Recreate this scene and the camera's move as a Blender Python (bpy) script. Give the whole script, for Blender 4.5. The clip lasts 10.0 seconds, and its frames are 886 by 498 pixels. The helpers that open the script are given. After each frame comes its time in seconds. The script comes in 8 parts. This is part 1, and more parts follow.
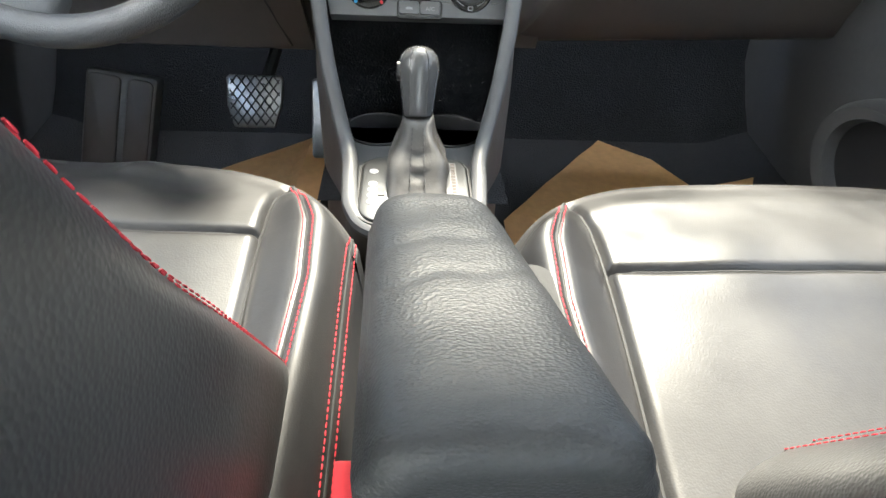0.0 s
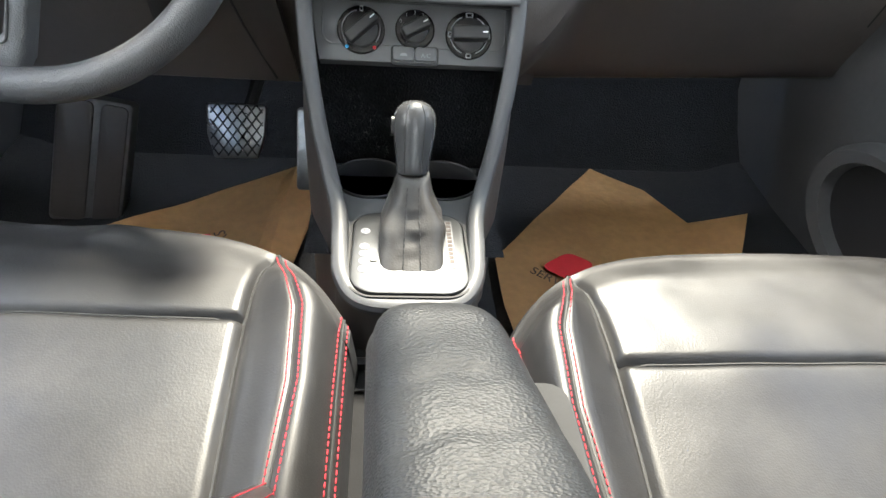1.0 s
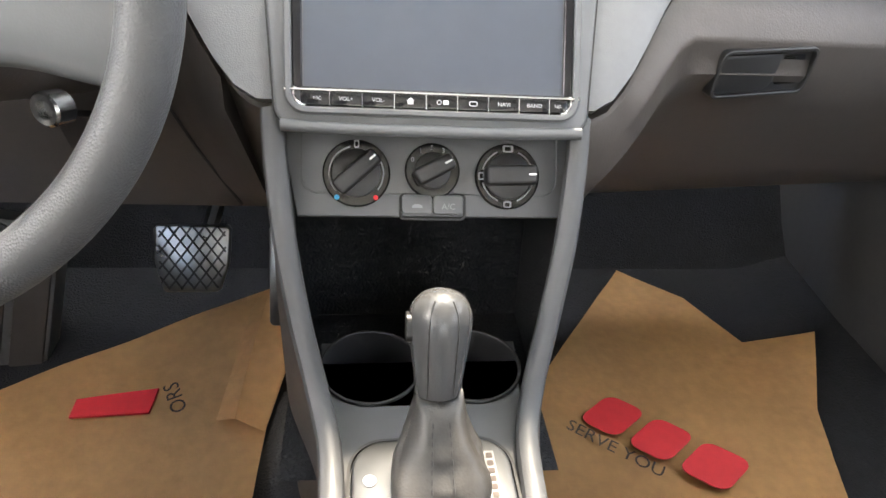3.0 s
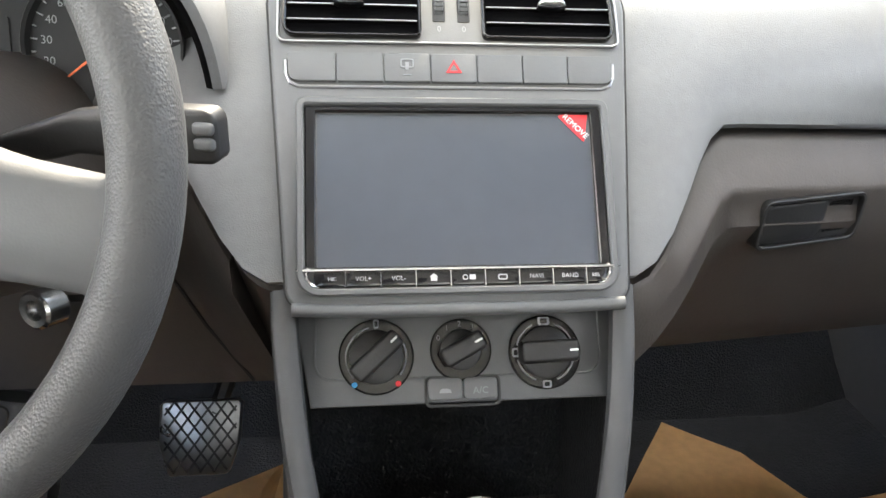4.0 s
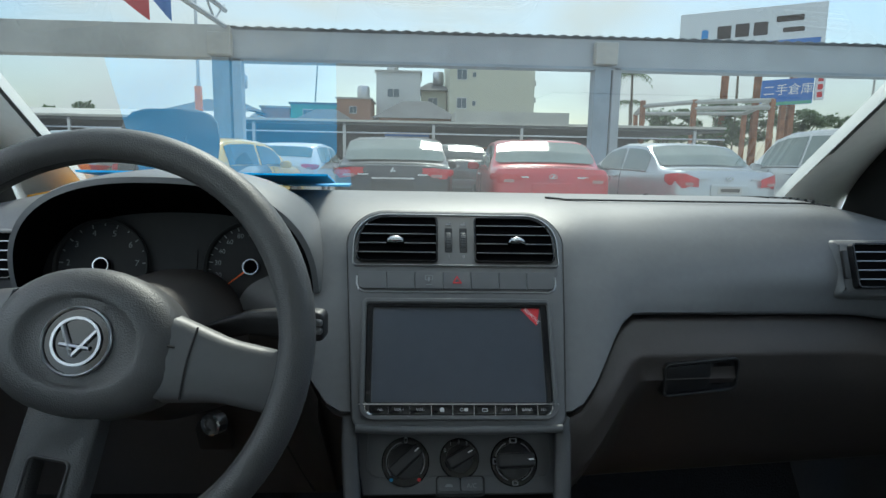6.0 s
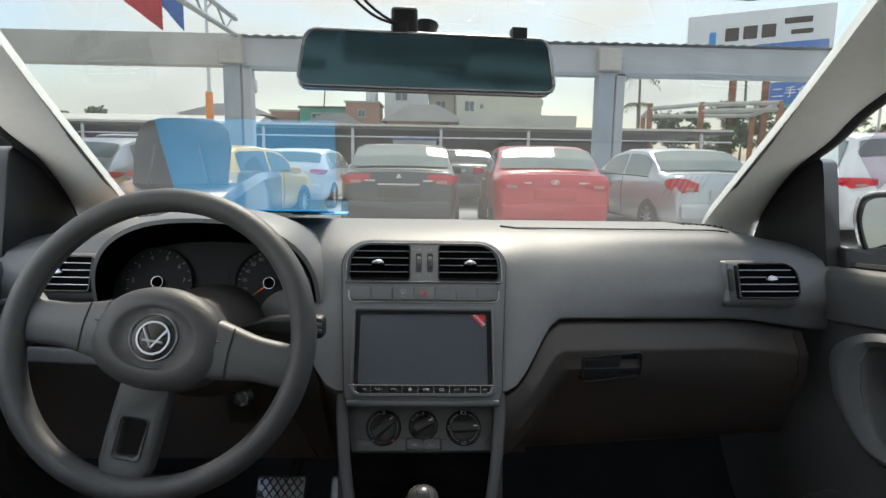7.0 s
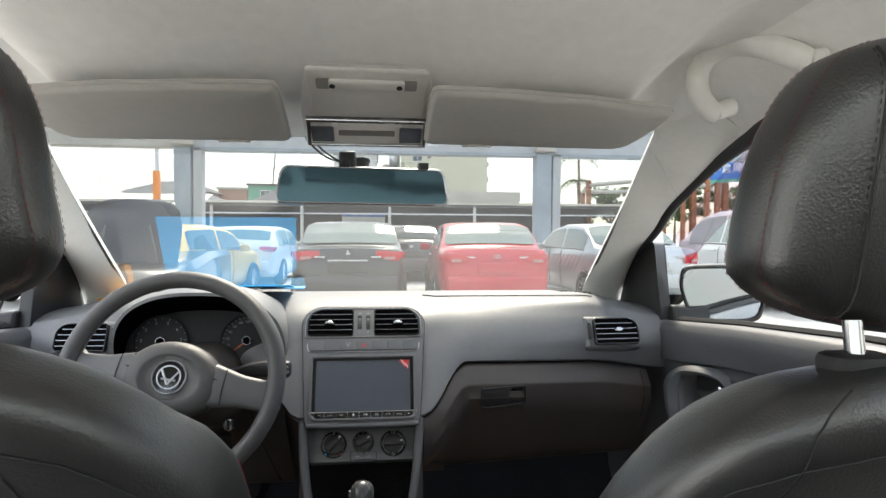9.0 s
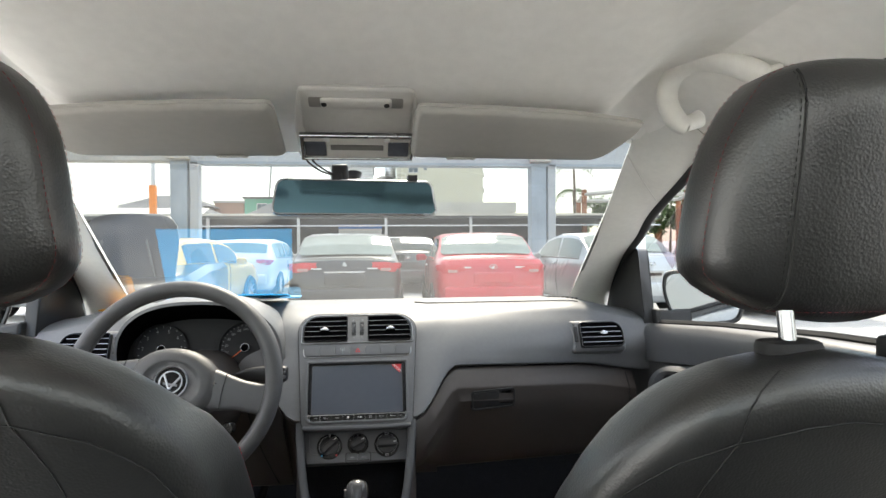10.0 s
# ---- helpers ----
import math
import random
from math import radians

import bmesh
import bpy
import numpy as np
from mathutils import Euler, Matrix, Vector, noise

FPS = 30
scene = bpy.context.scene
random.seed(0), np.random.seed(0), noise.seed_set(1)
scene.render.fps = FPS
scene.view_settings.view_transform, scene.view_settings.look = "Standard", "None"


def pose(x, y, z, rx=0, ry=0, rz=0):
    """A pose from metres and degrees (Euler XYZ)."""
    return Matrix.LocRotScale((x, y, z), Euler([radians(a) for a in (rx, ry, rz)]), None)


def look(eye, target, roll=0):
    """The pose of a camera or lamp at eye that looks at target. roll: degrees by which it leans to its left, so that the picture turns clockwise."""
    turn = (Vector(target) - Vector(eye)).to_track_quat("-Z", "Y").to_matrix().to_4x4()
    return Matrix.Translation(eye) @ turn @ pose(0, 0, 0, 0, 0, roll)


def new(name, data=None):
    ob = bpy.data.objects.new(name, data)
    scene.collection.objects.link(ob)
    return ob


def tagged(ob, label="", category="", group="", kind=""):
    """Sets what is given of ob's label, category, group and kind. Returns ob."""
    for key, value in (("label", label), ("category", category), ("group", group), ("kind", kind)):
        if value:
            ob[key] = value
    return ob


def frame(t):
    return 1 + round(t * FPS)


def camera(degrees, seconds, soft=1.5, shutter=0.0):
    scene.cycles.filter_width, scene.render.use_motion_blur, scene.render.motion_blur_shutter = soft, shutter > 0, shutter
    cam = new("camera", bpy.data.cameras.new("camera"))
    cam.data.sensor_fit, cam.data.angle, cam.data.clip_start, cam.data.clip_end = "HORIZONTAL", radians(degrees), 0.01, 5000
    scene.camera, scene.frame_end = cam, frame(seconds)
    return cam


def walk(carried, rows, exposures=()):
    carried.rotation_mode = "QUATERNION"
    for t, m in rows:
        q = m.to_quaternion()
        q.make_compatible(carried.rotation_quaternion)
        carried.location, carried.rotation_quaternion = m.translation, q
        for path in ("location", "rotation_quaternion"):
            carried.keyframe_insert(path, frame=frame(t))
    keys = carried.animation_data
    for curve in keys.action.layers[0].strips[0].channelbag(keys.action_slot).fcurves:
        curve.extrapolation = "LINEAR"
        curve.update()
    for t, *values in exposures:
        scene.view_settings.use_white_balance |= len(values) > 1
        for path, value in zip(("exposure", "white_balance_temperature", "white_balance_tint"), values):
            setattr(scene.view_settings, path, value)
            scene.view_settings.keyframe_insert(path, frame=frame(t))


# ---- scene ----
cam = camera(72.0, 10.0)
PATH = [
    (0, (-0.008, -0.847, 0.875), (0.113, 0.721, -0.361), 3.5),
    (0.5, (-0.019, -0.804, 0.895), (0.133, 0.744, -0.362), 4.7),
    (1, (-0.022, -0.777, 0.907), (0.165, 0.777, -0.339), 5.6),
    (1.5, (-0.032, -0.719, 0.915), (0.218, 0.836, -0.318), 7.2),
    (2, (-0.035, -0.662, 0.904), (0.214, 0.916, -0.299), 6.4),
    (2.2, (-0.037, -0.636, 0.904), (0.216, 0.93, -0.314), 6.4),
    (3.5, (-0.048, -0.498, 0.898), (0.185, 1.214, -0.11), 3.9),
    (4, (-0.046, -0.483, 0.905), (0.144, 1.351, 0.129), 1.5),
    (4.5, (-0.041, -0.502, 0.934), (0.126, 1.416, 0.391), 0.7),
    (5, (-0.043, -0.549, 0.963), (0.114, 1.4, 0.543), 1.6),
    (5.5, (-0.049, -0.627, 0.984), (0.059, 1.336, 0.62), 1.6),
    (5.7, (-0.052, -0.667, 0.987), (0.05, 1.305, 0.671), 1.3),
    (7, (0.001, -0.947, 1.061), (0.064, 1.03, 0.759), 0.9),
    (7.5, (0.002, -1.076, 1.073), (0.131, 0.899, 0.787), 1.5),
    (8, (0.01, -1.173, 1.074), (0.178, 0.807, 0.845), 2.0),
    (8.5, (0.011, -1.245, 1.089), (0.222, 0.739, 0.939), 1.7),
    (9, (0.023, -1.297, 1.089), (0.247, 0.69, 1.031), 0.3),
    (9.5, (0.036, -1.333, 1.084), (0.269, 0.653, 1.058), -0.5),
    (10, (0.032, -1.351, 1.084), (0.266, 0.636, 1.062), -0.4),
]
LIGHT = [  # seconds, stops, kelvin, tint
    (0.0, 3.6, 7150, 4), (0.5, 3.5, 7150, 4), (1.0, 3.4, 7100, 5), (2.0, 3.55, 7300, 7), (3.5, 3.9, 8000, 10), (4.0, 3.5, 7800, 8), (4.5, 2.75, 7350, 5), (5.0, 1.75, 6400, -4),
    (5.5, 1.05, 6000, -8), (6.2, 1.1, 6500, 0), (7.0, 1.3, 7200, 6), (7.5, 1.45, 7400, 7), (8.0, 1.55, 7450, 7), (8.5, 1.7, 7400, 8), (9.0, 1.95, 7350, 8), (10.0, 2.1, 7350, 8),
]
walk(cam, [(t, look(eye, target, roll)) for t, eye, target, roll in PATH], LIGHT)

# ---- light ----
world = bpy.data.worlds.new("sky")
scene.world = world
world.use_nodes = True
wn, wl = world.node_tree.nodes, world.node_tree.links
wn.clear()
w_out = wn.new("ShaderNodeOutputWorld")
w_bg = wn.new("ShaderNodeBackground")
w_sky = wn.new("ShaderNodeTexSky")
w_sky.sky_type = "NISHITA"
w_sky.sun_disc = False
w_sky.sun_elevation, w_sky.sun_rotation = radians(53), radians(12)
w_tc = wn.new("ShaderNodeTexCoord")
w_map = wn.new("ShaderNodeMapping")
w_map.inputs["Scale"].default_value = (1.0, 1.0, 2.6)
w_noise = wn.new("ShaderNodeTexNoise")
w_noise.inputs["Scale"].default_value, w_noise.inputs["Detail"].default_value = 2.3, 8.0
w_ramp = wn.new("ShaderNodeValToRGB")
w_ramp.color_ramp.elements[0].position, w_ramp.color_ramp.elements[1].position = 0.40, 0.60
w_mix = wn.new("ShaderNodeMix")
w_mix.data_type = "RGBA"
w_mix.inputs["B"].default_value = (5.0, 5.25, 5.6, 1)
w_bg.inputs["Strength"].default_value = 0.28
wl.new(w_tc.outputs["Generated"], w_map.inputs["Vector"])
wl.new(w_map.outputs["Vector"], w_noise.inputs["Vector"])
wl.new(w_noise.outputs["Fac"], w_ramp.inputs["Fac"])
wl.new(w_ramp.outputs["Color"], w_mix.inputs["Factor"])
wl.new(w_sky.outputs["Color"], w_mix.inputs["A"])
# a veiled sky: brighter overhead than at the horizon
w_sep = wn.new("ShaderNodeSeparateXYZ")
w_grad = wn.new("ShaderNodeMapRange")
w_grad.inputs["From Min"].default_value, w_grad.inputs["From Max"].default_value = 0.0, 0.9
w_grad.inputs["To Min"].default_value, w_grad.inputs["To Max"].default_value = 0.50, 1.35
w_mul = wn.new("ShaderNodeVectorMath")
w_mul.operation = "SCALE"
wl.new(w_tc.outputs["Generated"], w_sep.inputs["Vector"])
wl.new(w_sep.outputs["Z"], w_grad.inputs["Value"])
wl.new(w_mix.outputs["Result"], w_mul.inputs[0])
wl.new(w_grad.outputs["Result"], w_mul.inputs["Scale"])
wl.new(w_mul.outputs["Vector"], w_bg.inputs["Color"])
wl.new(w_bg.outputs["Background"], w_out.inputs["Surface"])
sun = new("sun", bpy.data.lights.new("sun", "SUN"))
sun.data.energy, sun.data.angle, sun.data.color = 2.1, radians(9), (1.0, 0.95, 0.88)
sun.matrix_world = look((1.0, 4.9, 6.6), (0, 0, 0))


# ---- materials ----
def mat(name, color, rough=0.5, metal=0.0, bump=0.0, bscale=200.0, var=0.0, vscale=6.0, spec=0.5, coat=0.0, kind="noise", stretch=(1, 1, 1), color2=None, rvar=0.0, dist=0.002):
    """A procedural surface: base colour with variation at two scales, and fine relief."""
    m = bpy.data.materials.new(name)
    m.use_nodes = True
    nt = m.node_tree
    b = nt.nodes["Principled BSDF"]
    b.inputs["Base Color"].default_value = (*color, 1)
    b.inputs["Roughness"].default_value, b.inputs["Metallic"].default_value = rough, metal
    b.inputs["Specular IOR Level"].default_value, b.inputs["Coat Weight"].default_value = spec, coat
    tc = nt.nodes.new("ShaderNodeTexCoord")
    mp = nt.nodes.new("ShaderNodeMapping")
    mp.inputs["Scale"].default_value = stretch
    nt.links.new(tc.outputs["Object"], mp.inputs["Vector"])
    if var:
        n1 = nt.nodes.new("ShaderNodeTexNoise")
        n1.inputs["Scale"].default_value, n1.inputs["Detail"].default_value = vscale, 6
        n2 = nt.nodes.new("ShaderNodeTexNoise")
        n2.inputs["Scale"].default_value, n2.inputs["Detail"].default_value = vscale * 14, 3
        for n in (n1, n2):
            nt.links.new(mp.outputs["Vector"], n.inputs["Vector"])
        mx = nt.nodes.new("ShaderNodeMix")
        mx.inputs["Factor"].default_value = 0.35
        nt.links.new(n1.outputs["Fac"], mx.inputs["A"])
        nt.links.new(n2.outputs["Fac"], mx.inputs["B"])
        rp = nt.nodes.new("ShaderNodeValToRGB")
        c2 = color2 or tuple(min(1, c * (1 + var)) for c in color)
        rp.color_ramp.elements[0].position, rp.color_ramp.elements[1].position = 0.36, 0.64
        rp.color_ramp.elements[0].color = (*[c * (1 - var) if not color2 else c for c in color], 1)
        rp.color_ramp.elements[1].color = (*c2, 1)
        nt.links.new(mx.outputs["Result"], rp.inputs["Fac"])
        nt.links.new(rp.outputs["Color"], b.inputs["Base Color"])
        if rvar:
            mr = nt.nodes.new("ShaderNodeMapRange")
            mr.inputs["From Min"].default_value, mr.inputs["From Max"].default_value = 0.35, 0.65
            mr.inputs["To Min"].default_value, mr.inputs["To Max"].default_value = max(0.02, rough - rvar), min(1, rough + rvar)
            nt.links.new(n1.outputs["Fac"], mr.inputs["Value"])
            nt.links.new(mr.outputs["Result"], b.inputs["Roughness"])
    if bump:
        if kind == "leather":
            t = nt.nodes.new("ShaderNodeTexVoronoi")
            t.feature = "SMOOTH_F1"
            t.inputs["Smoothness"].default_value = 0.4
            out = t.outputs["Distance"]
        else:
            t = nt.nodes.new("ShaderNodeTexNoise")
            t.inputs["Detail"].default_value = 3
            out = t.outputs["Fac"]
        t.inputs["Scale"].default_value = bscale
        nt.links.new(mp.outputs["Vector"], t.inputs["Vector"])
        bp = nt.nodes.new("ShaderNodeBump")
        bp.inputs["Strength"].default_value, bp.inputs["Distance"].default_value = bump, dist
        nt.links.new(out, bp.inputs["Height"])
        if kind == "leather":
            wr = nt.nodes.new("ShaderNodeTexNoise")
            wr.inputs["Scale"].default_value, wr.inputs["Detail"].default_value = 22, 2
            nt.links.new(mp.outputs["Vector"], wr.inputs["Vector"])
            b2 = nt.nodes.new("ShaderNodeBump")
            b2.inputs["Strength"].default_value, b2.inputs["Distance"].default_value = 0.12, 0.002
            nt.links.new(wr.outputs["Fac"], b2.inputs["Height"])
            nt.links.new(b2.outputs["Normal"], bp.inputs["Normal"])
        nt.links.new(bp.outputs["Normal"], b.inputs["Normal"])
    return m


def pane_mat(name, tint, ior=1.5, dust=0.0):
    """A thin clear pane: see-through, with the gloss of glass."""
    m = bpy.data.materials.new(name)
    m.use_nodes = True
    nt = m.node_tree
    nt.nodes.clear()
    out = nt.nodes.new("ShaderNodeOutputMaterial")
    mix = nt.nodes.new("ShaderNodeMixShader")
    tr = nt.nodes.new("ShaderNodeBsdfTransparent")
    gl = nt.nodes.new("ShaderNodeBsdfGlossy")
    fr = nt.nodes.new("ShaderNodeFresnel")
    tr.inputs["Color"].default_value = (*tint, 1)
    gl.inputs["Roughness"].default_value = 0.0
    fr.inputs["IOR"].default_value = ior
    nt.links.new(fr.outputs["Fac"], mix.inputs["Fac"])
    nt.links.new(tr.outputs["BSDF"], mix.inputs[1])
    nt.links.new(gl.outputs["BSDF"], mix.inputs[2])
    if dust:
        # a thin film of dust that scatters daylight through the pane
        tl = nt.nodes.new("ShaderNodeBsdfTranslucent")
        tl.inputs["Color"].default_value = (0.9, 0.9, 0.88, 1)
        ns = nt.nodes.new("ShaderNodeTexNoise")
        ns.inputs["Scale"].default_value, ns.inputs["Detail"].default_value = 9, 8
        mr = nt.nodes.new("ShaderNodeMapRange")
        mr.inputs["From Min"].default_value, mr.inputs["From Max"].default_value = 0.3, 0.7
        mr.inputs["To Min"].default_value, mr.inputs["To Max"].default_value = dust * 0.7, dust * 1.3
        m2 = nt.nodes.new("ShaderNodeMixShader")
        nt.links.new(ns.outputs["Fac"], mr.inputs["Value"])
        nt.links.new(mr.outputs["Result"], m2.inputs["Fac"])
        nt.links.new(mix.outputs["Shader"], m2.inputs[1])
        nt.links.new(tl.outputs["BSDF"], m2.inputs[2])
        nt.links.new(m2.outputs["Shader"], out.inputs["Surface"])
        return m
    nt.links.new(mix.outputs["Shader"], out.inputs["Surface"])
    return m


M = {}
M["dash"] = mat("grained_grey_plastic", (0.118, 0.122, 0.128), 0.48, bump=0.22, bscale=1000, var=0.08, vscale=9, kind="leather", dist=0.0006)
M["dash_low"] = mat("smooth_dark_plastic", (0.047, 0.040, 0.037), 0.52, bump=0.15, bscale=500, var=0.10, vscale=8)
M["door"] = mat("grained_door_plastic", (0.062, 0.063, 0.066), 0.44, bump=0.18, bscale=900, var=0.10, vscale=8, kind="leather", dist=0.0005)
M["trim"] = mat("satin_grey_trim", (0.092, 0.095, 0.10), 0.46, bump=0.08, bscale=900, var=0.06)
M["tray"] = mat("matt_black_tray_plastic", (0.014, 0.014, 0.015), 0.75, bump=0.15, bscale=500, var=0.15, spec=0.15)
M["rail"] = mat("dark_satin_console_rail", (0.052, 0.054, 0.058), 0.50, bump=0.08, bscale=900, var=0.06)
M["black"] = mat("black_plastic", (0.012, 0.012, 0.013), 0.45, bump=0.1, bscale=600, var=0.15)
M["gloss"] = mat("gloss_black_plastic", (0.008, 0.008, 0.009), 0.12, var=0.1, rvar=0.05)
M["screen"] = mat("screen_film", (0.032, 0.040, 0.056), 0.33, var=0.10, vscale=5, rvar=0.03, spec=0.9)
M["plate"] = mat("brushed_selector_plate", (0.085, 0.087, 0.09), 0.42, 1.0, var=0.08, rvar=0.08)
M["chrome"] = mat("chrome", (0.62, 0.63, 0.65), 0.14, 1.0, var=0.05, rvar=0.05)
M["satin"] = mat("satin_silver", (0.44, 0.45, 0.46), 0.22, 1.0, var=0.06, rvar=0.08)
M["leather"] = mat("black_leather", (0.0165, 0.0158, 0.0156), 0.45, bump=0.13, bscale=700, var=0.3, vscale=7, kind="leather", rvar=0.10, dist=0.0005, spec=0.5)
M["armleather"] = mat("black_grained_leather", (0.021, 0.022, 0.023), 0.50, spec=0.4, bump=0.42, bscale=620, var=0.2, vscale=7, kind="leather", stretch=(0.8, 1.25, 1.0), rvar=0.06, dist=0.0010)
M["grainleather"] = mat("coarse_grained_black_leather", (0.0155, 0.0154, 0.0152), 0.36, spec=1.0, bump=0.22, bscale=470, var=0.25, vscale=7, kind="leather", rvar=0.06, dist=0.0010)
M["gaiter"] = mat("soft_grey_black_leather", (0.040, 0.038, 0.036), 0.50, bump=0.2, bscale=600, var=0.25, vscale=20, kind="leather", rvar=0.08, dist=0.0006)
M["wheel"] = mat("grained_wheel_rubber", (0.062, 0.063, 0.066), 0.48, bump=0.4, bscale=750, var=0.1, kind="leather", dist=0.0008)
M["stitch"] = mat("red_thread", (0.48, 0.02, 0.035), 0.7, bump=0.3, bscale=900, var=0.2)
M["maroon"] = mat("dark_red_thread", (0.20, 0.014, 0.018), 0.75, bump=0.3, bscale=900, var=0.2)
M["darkthread"] = mat("dark_seam", (0.02, 0.02, 0.02), 0.7, var=0.2)
M["liner"] = mat("beige_headliner", (0.87, 0.85, 0.81), 0.95, bump=0.25, bscale=700, var=0.05, vscale=4)
M["pillar"] = mat("beige_plastic", (0.78, 0.765, 0.72), 0.6, bump=0.2, bscale=500, var=0.05)
M["lamp"] = mat("grey_beige_plastic", (0.66, 0.64, 0.60), 0.5, bump=0.12, bscale=700, var=0.05)
M["visor"] = mat("grey_beige_visor_cloth", (0.43, 0.415, 0.385), 0.85, bump=0.25, bscale=700, var=0.05)
# darker than the black plastic, almost glossless: holds the shade inside the vents
M["void"] = mat("shade_black_plastic", (0.003, 0.003, 0.0035), 0.8, var=0.1, spec=0.02)
M["dialface"] = mat("matt_dial_black", (0.022, 0.023, 0.025), 0.7, var=0.1, spec=0.3)
M["edge"] = mat("bright_silver_edge", (0.40, 0.41, 0.43), 0.33, 1.0, var=0.05)
M["carpet"] = mat("black_carpet", (0.009, 0.0105, 0.014), 0.95, bump=0.9, bscale=350, var=0.3, dist=0.004)
M["kraft"] = mat("brown_kraft_paper", (0.62, 0.36, 0.16), 0.75, bump=0.3, bscale=60, var=0.14, vscale=5, dist=0.004)
M["red"] = mat("red_print", (0.55, 0.02, 0.03), 0.6, var=0.1)
M["ink"] = mat("dark_print", (0.05, 0.035, 0.03), 0.7, var=0.1)
M["white"] = mat("white_print", (0.75, 0.75, 0.75), 0.5, var=0.05)
M["keyprint"] = mat("pale_key_print", (0.42, 0.42, 0.43), 0.5, var=0.05)
M["dimwhite"] = mat("grey_print", (0.22, 0.225, 0.24), 0.5, var=0.05)
M["orange"] = mat("orange_needle", (0.75, 0.12, 0.02), 0.5, var=0.05)
M["blue"] = mat("blue_plastic_sheet", (0.002, 0.42, 0.90), 0.5, var=0.08)
M["mirror"] = mat("tinted_mirror", (0.16, 0.30, 0.37), 0.12, 1.0, var=0.04)
M["mirror_out"] = mat("door_mirror_glass", (0.45, 0.47, 0.48), 0.02, 1.0, var=0.03)
M["glass"] = pane_mat("clear_windscreen", (0.36, 0.375, 0.372), 2.1, 0.012)
M["sideglass"] = pane_mat("clear_side_window", (0.44, 0.45, 0.45), 1.35)
M["rubber"] = mat("black_rubber", (0.015, 0.015, 0.016), 0.7, bump=0.1, bscale=300, var=0.2)
M["steel"] = mat("worn_pedal_steel", (0.22, 0.22, 0.22), 0.35, 1.0, var=0.2, rvar=0.1)
M["blueprint"] = mat("blue_print", (0.02, 0.25, 0.5), 0.5, var=0.05)


# ---- building tools ----
HOME = {}


def thing(name, label, category, at=(0, 0, 0), group="", kind=""):
    e = new(name)
    e.empty_display_size = 0.05
    e.location = at
    HOME[e] = Vector(at)
    return tagged(e, label, category, group, kind)


def part(name, bm, material, parent=None, label="", smooth=35, bevel=0.0):
    me = bpy.data.meshes.new(name)
    bm.normal_update()
    bm.to_mesh(me)
    bm.free()
    me.materials.append(M[material] if isinstance(material, str) else material)
    if smooth:
        me.polygons.foreach_set("use_smooth", [True] * len(me.polygons))
        me.set_sharp_from_angle(angle=radians(smooth))
    ob = new(name, me)
    if bevel:
        mod = ob.modifiers.new("edge", "BEVEL")
        mod.width, mod.segments, mod.limit_method, mod.angle_limit = bevel, 2, "ANGLE", radians(35)
    if parent:
        ob.parent = parent
        if parent in HOME:
            ob.matrix_parent_inverse = Matrix.Translation(-HOME[parent])
    if label:
        ob["label"] = label
    return ob


def structure(name, bm, material, label, category, smooth=35, bevel=0.0):
    return tagged(part(name, bm, material, None, label, smooth, bevel), label, category, kind="structure")


class Face:
    """A local plane: origin, across, up; n points out of it."""

    def __init__(self, o, u=(1, 0, 0), v=(0, 0, 1)):
        self.o, self.u, self.v = Vector(o), Vector(u).normalized(), Vector(v).normalized()
        self.n = self.u.cross(self.v).normalized()

    def __call__(self, u, v, n=0.0):
        return self.o + self.u * u + self.v * v + self.n * n

    def turned(self, u, v, degrees, n=0.0):
        c, s = math.cos(radians(degrees)), math.sin(radians(degrees))
        return Face(self(u, v, n), self.u * c + self.v * s, self.v * c - self.u * s)


def rrect(u0, u1, v0, v1, r, seg=5):
    """Outline of a rounded rectangle; r is one radius, or four from lower left, anticlockwise."""
    rs = (r,) * 4 if isinstance(r, (int, float)) else r
    pts = []
    for (cu, cv, a), q in zip(((u0, v0, 180), (u1, v0, 270), (u1, v1, 0), (u0, v1, 90)), rs):
        q = max(q, 1e-5)
        su, sv = (1 if cu == u0 else -1), (1 if cv == v0 else -1)
        for k in range(seg + 1):
            b = radians(a + 90 * k / seg)
            pts.append((cu + su * q + q * math.cos(b), cv + sv * q + q * math.sin(b)))
    return pts


def circle(cu, cv, r, n=32, r2=None):
    return [(cu + r * math.cos(2 * math.pi * k / n), cv + (r2 or r) * math.sin(2 * math.pi * k / n)) for k in range(n)]


def inset(pts, d):
    """The outline moved inwards by d (convex outlines, anticlockwise)."""
    out, n = [], len(pts)
    for k in range(n):
        a, b, c = Vector(pts[k - 1]), Vector(pts[k]), Vector(pts[(k + 1) % n])
        e1, e2 = (b - a), (c - b)
        if e1.length < 1e-9 or e2.length < 1e-9:
            e1 = e2 = (c - a)
        m = Vector((-(e1.normalized().y + e2.normalized().y), e1.normalized().x + e2.normalized().x))
        m = m.normalized() if m.length > 1e-9 else Vector((0, 0))
        out.append(tuple(b + m * d))
    return out


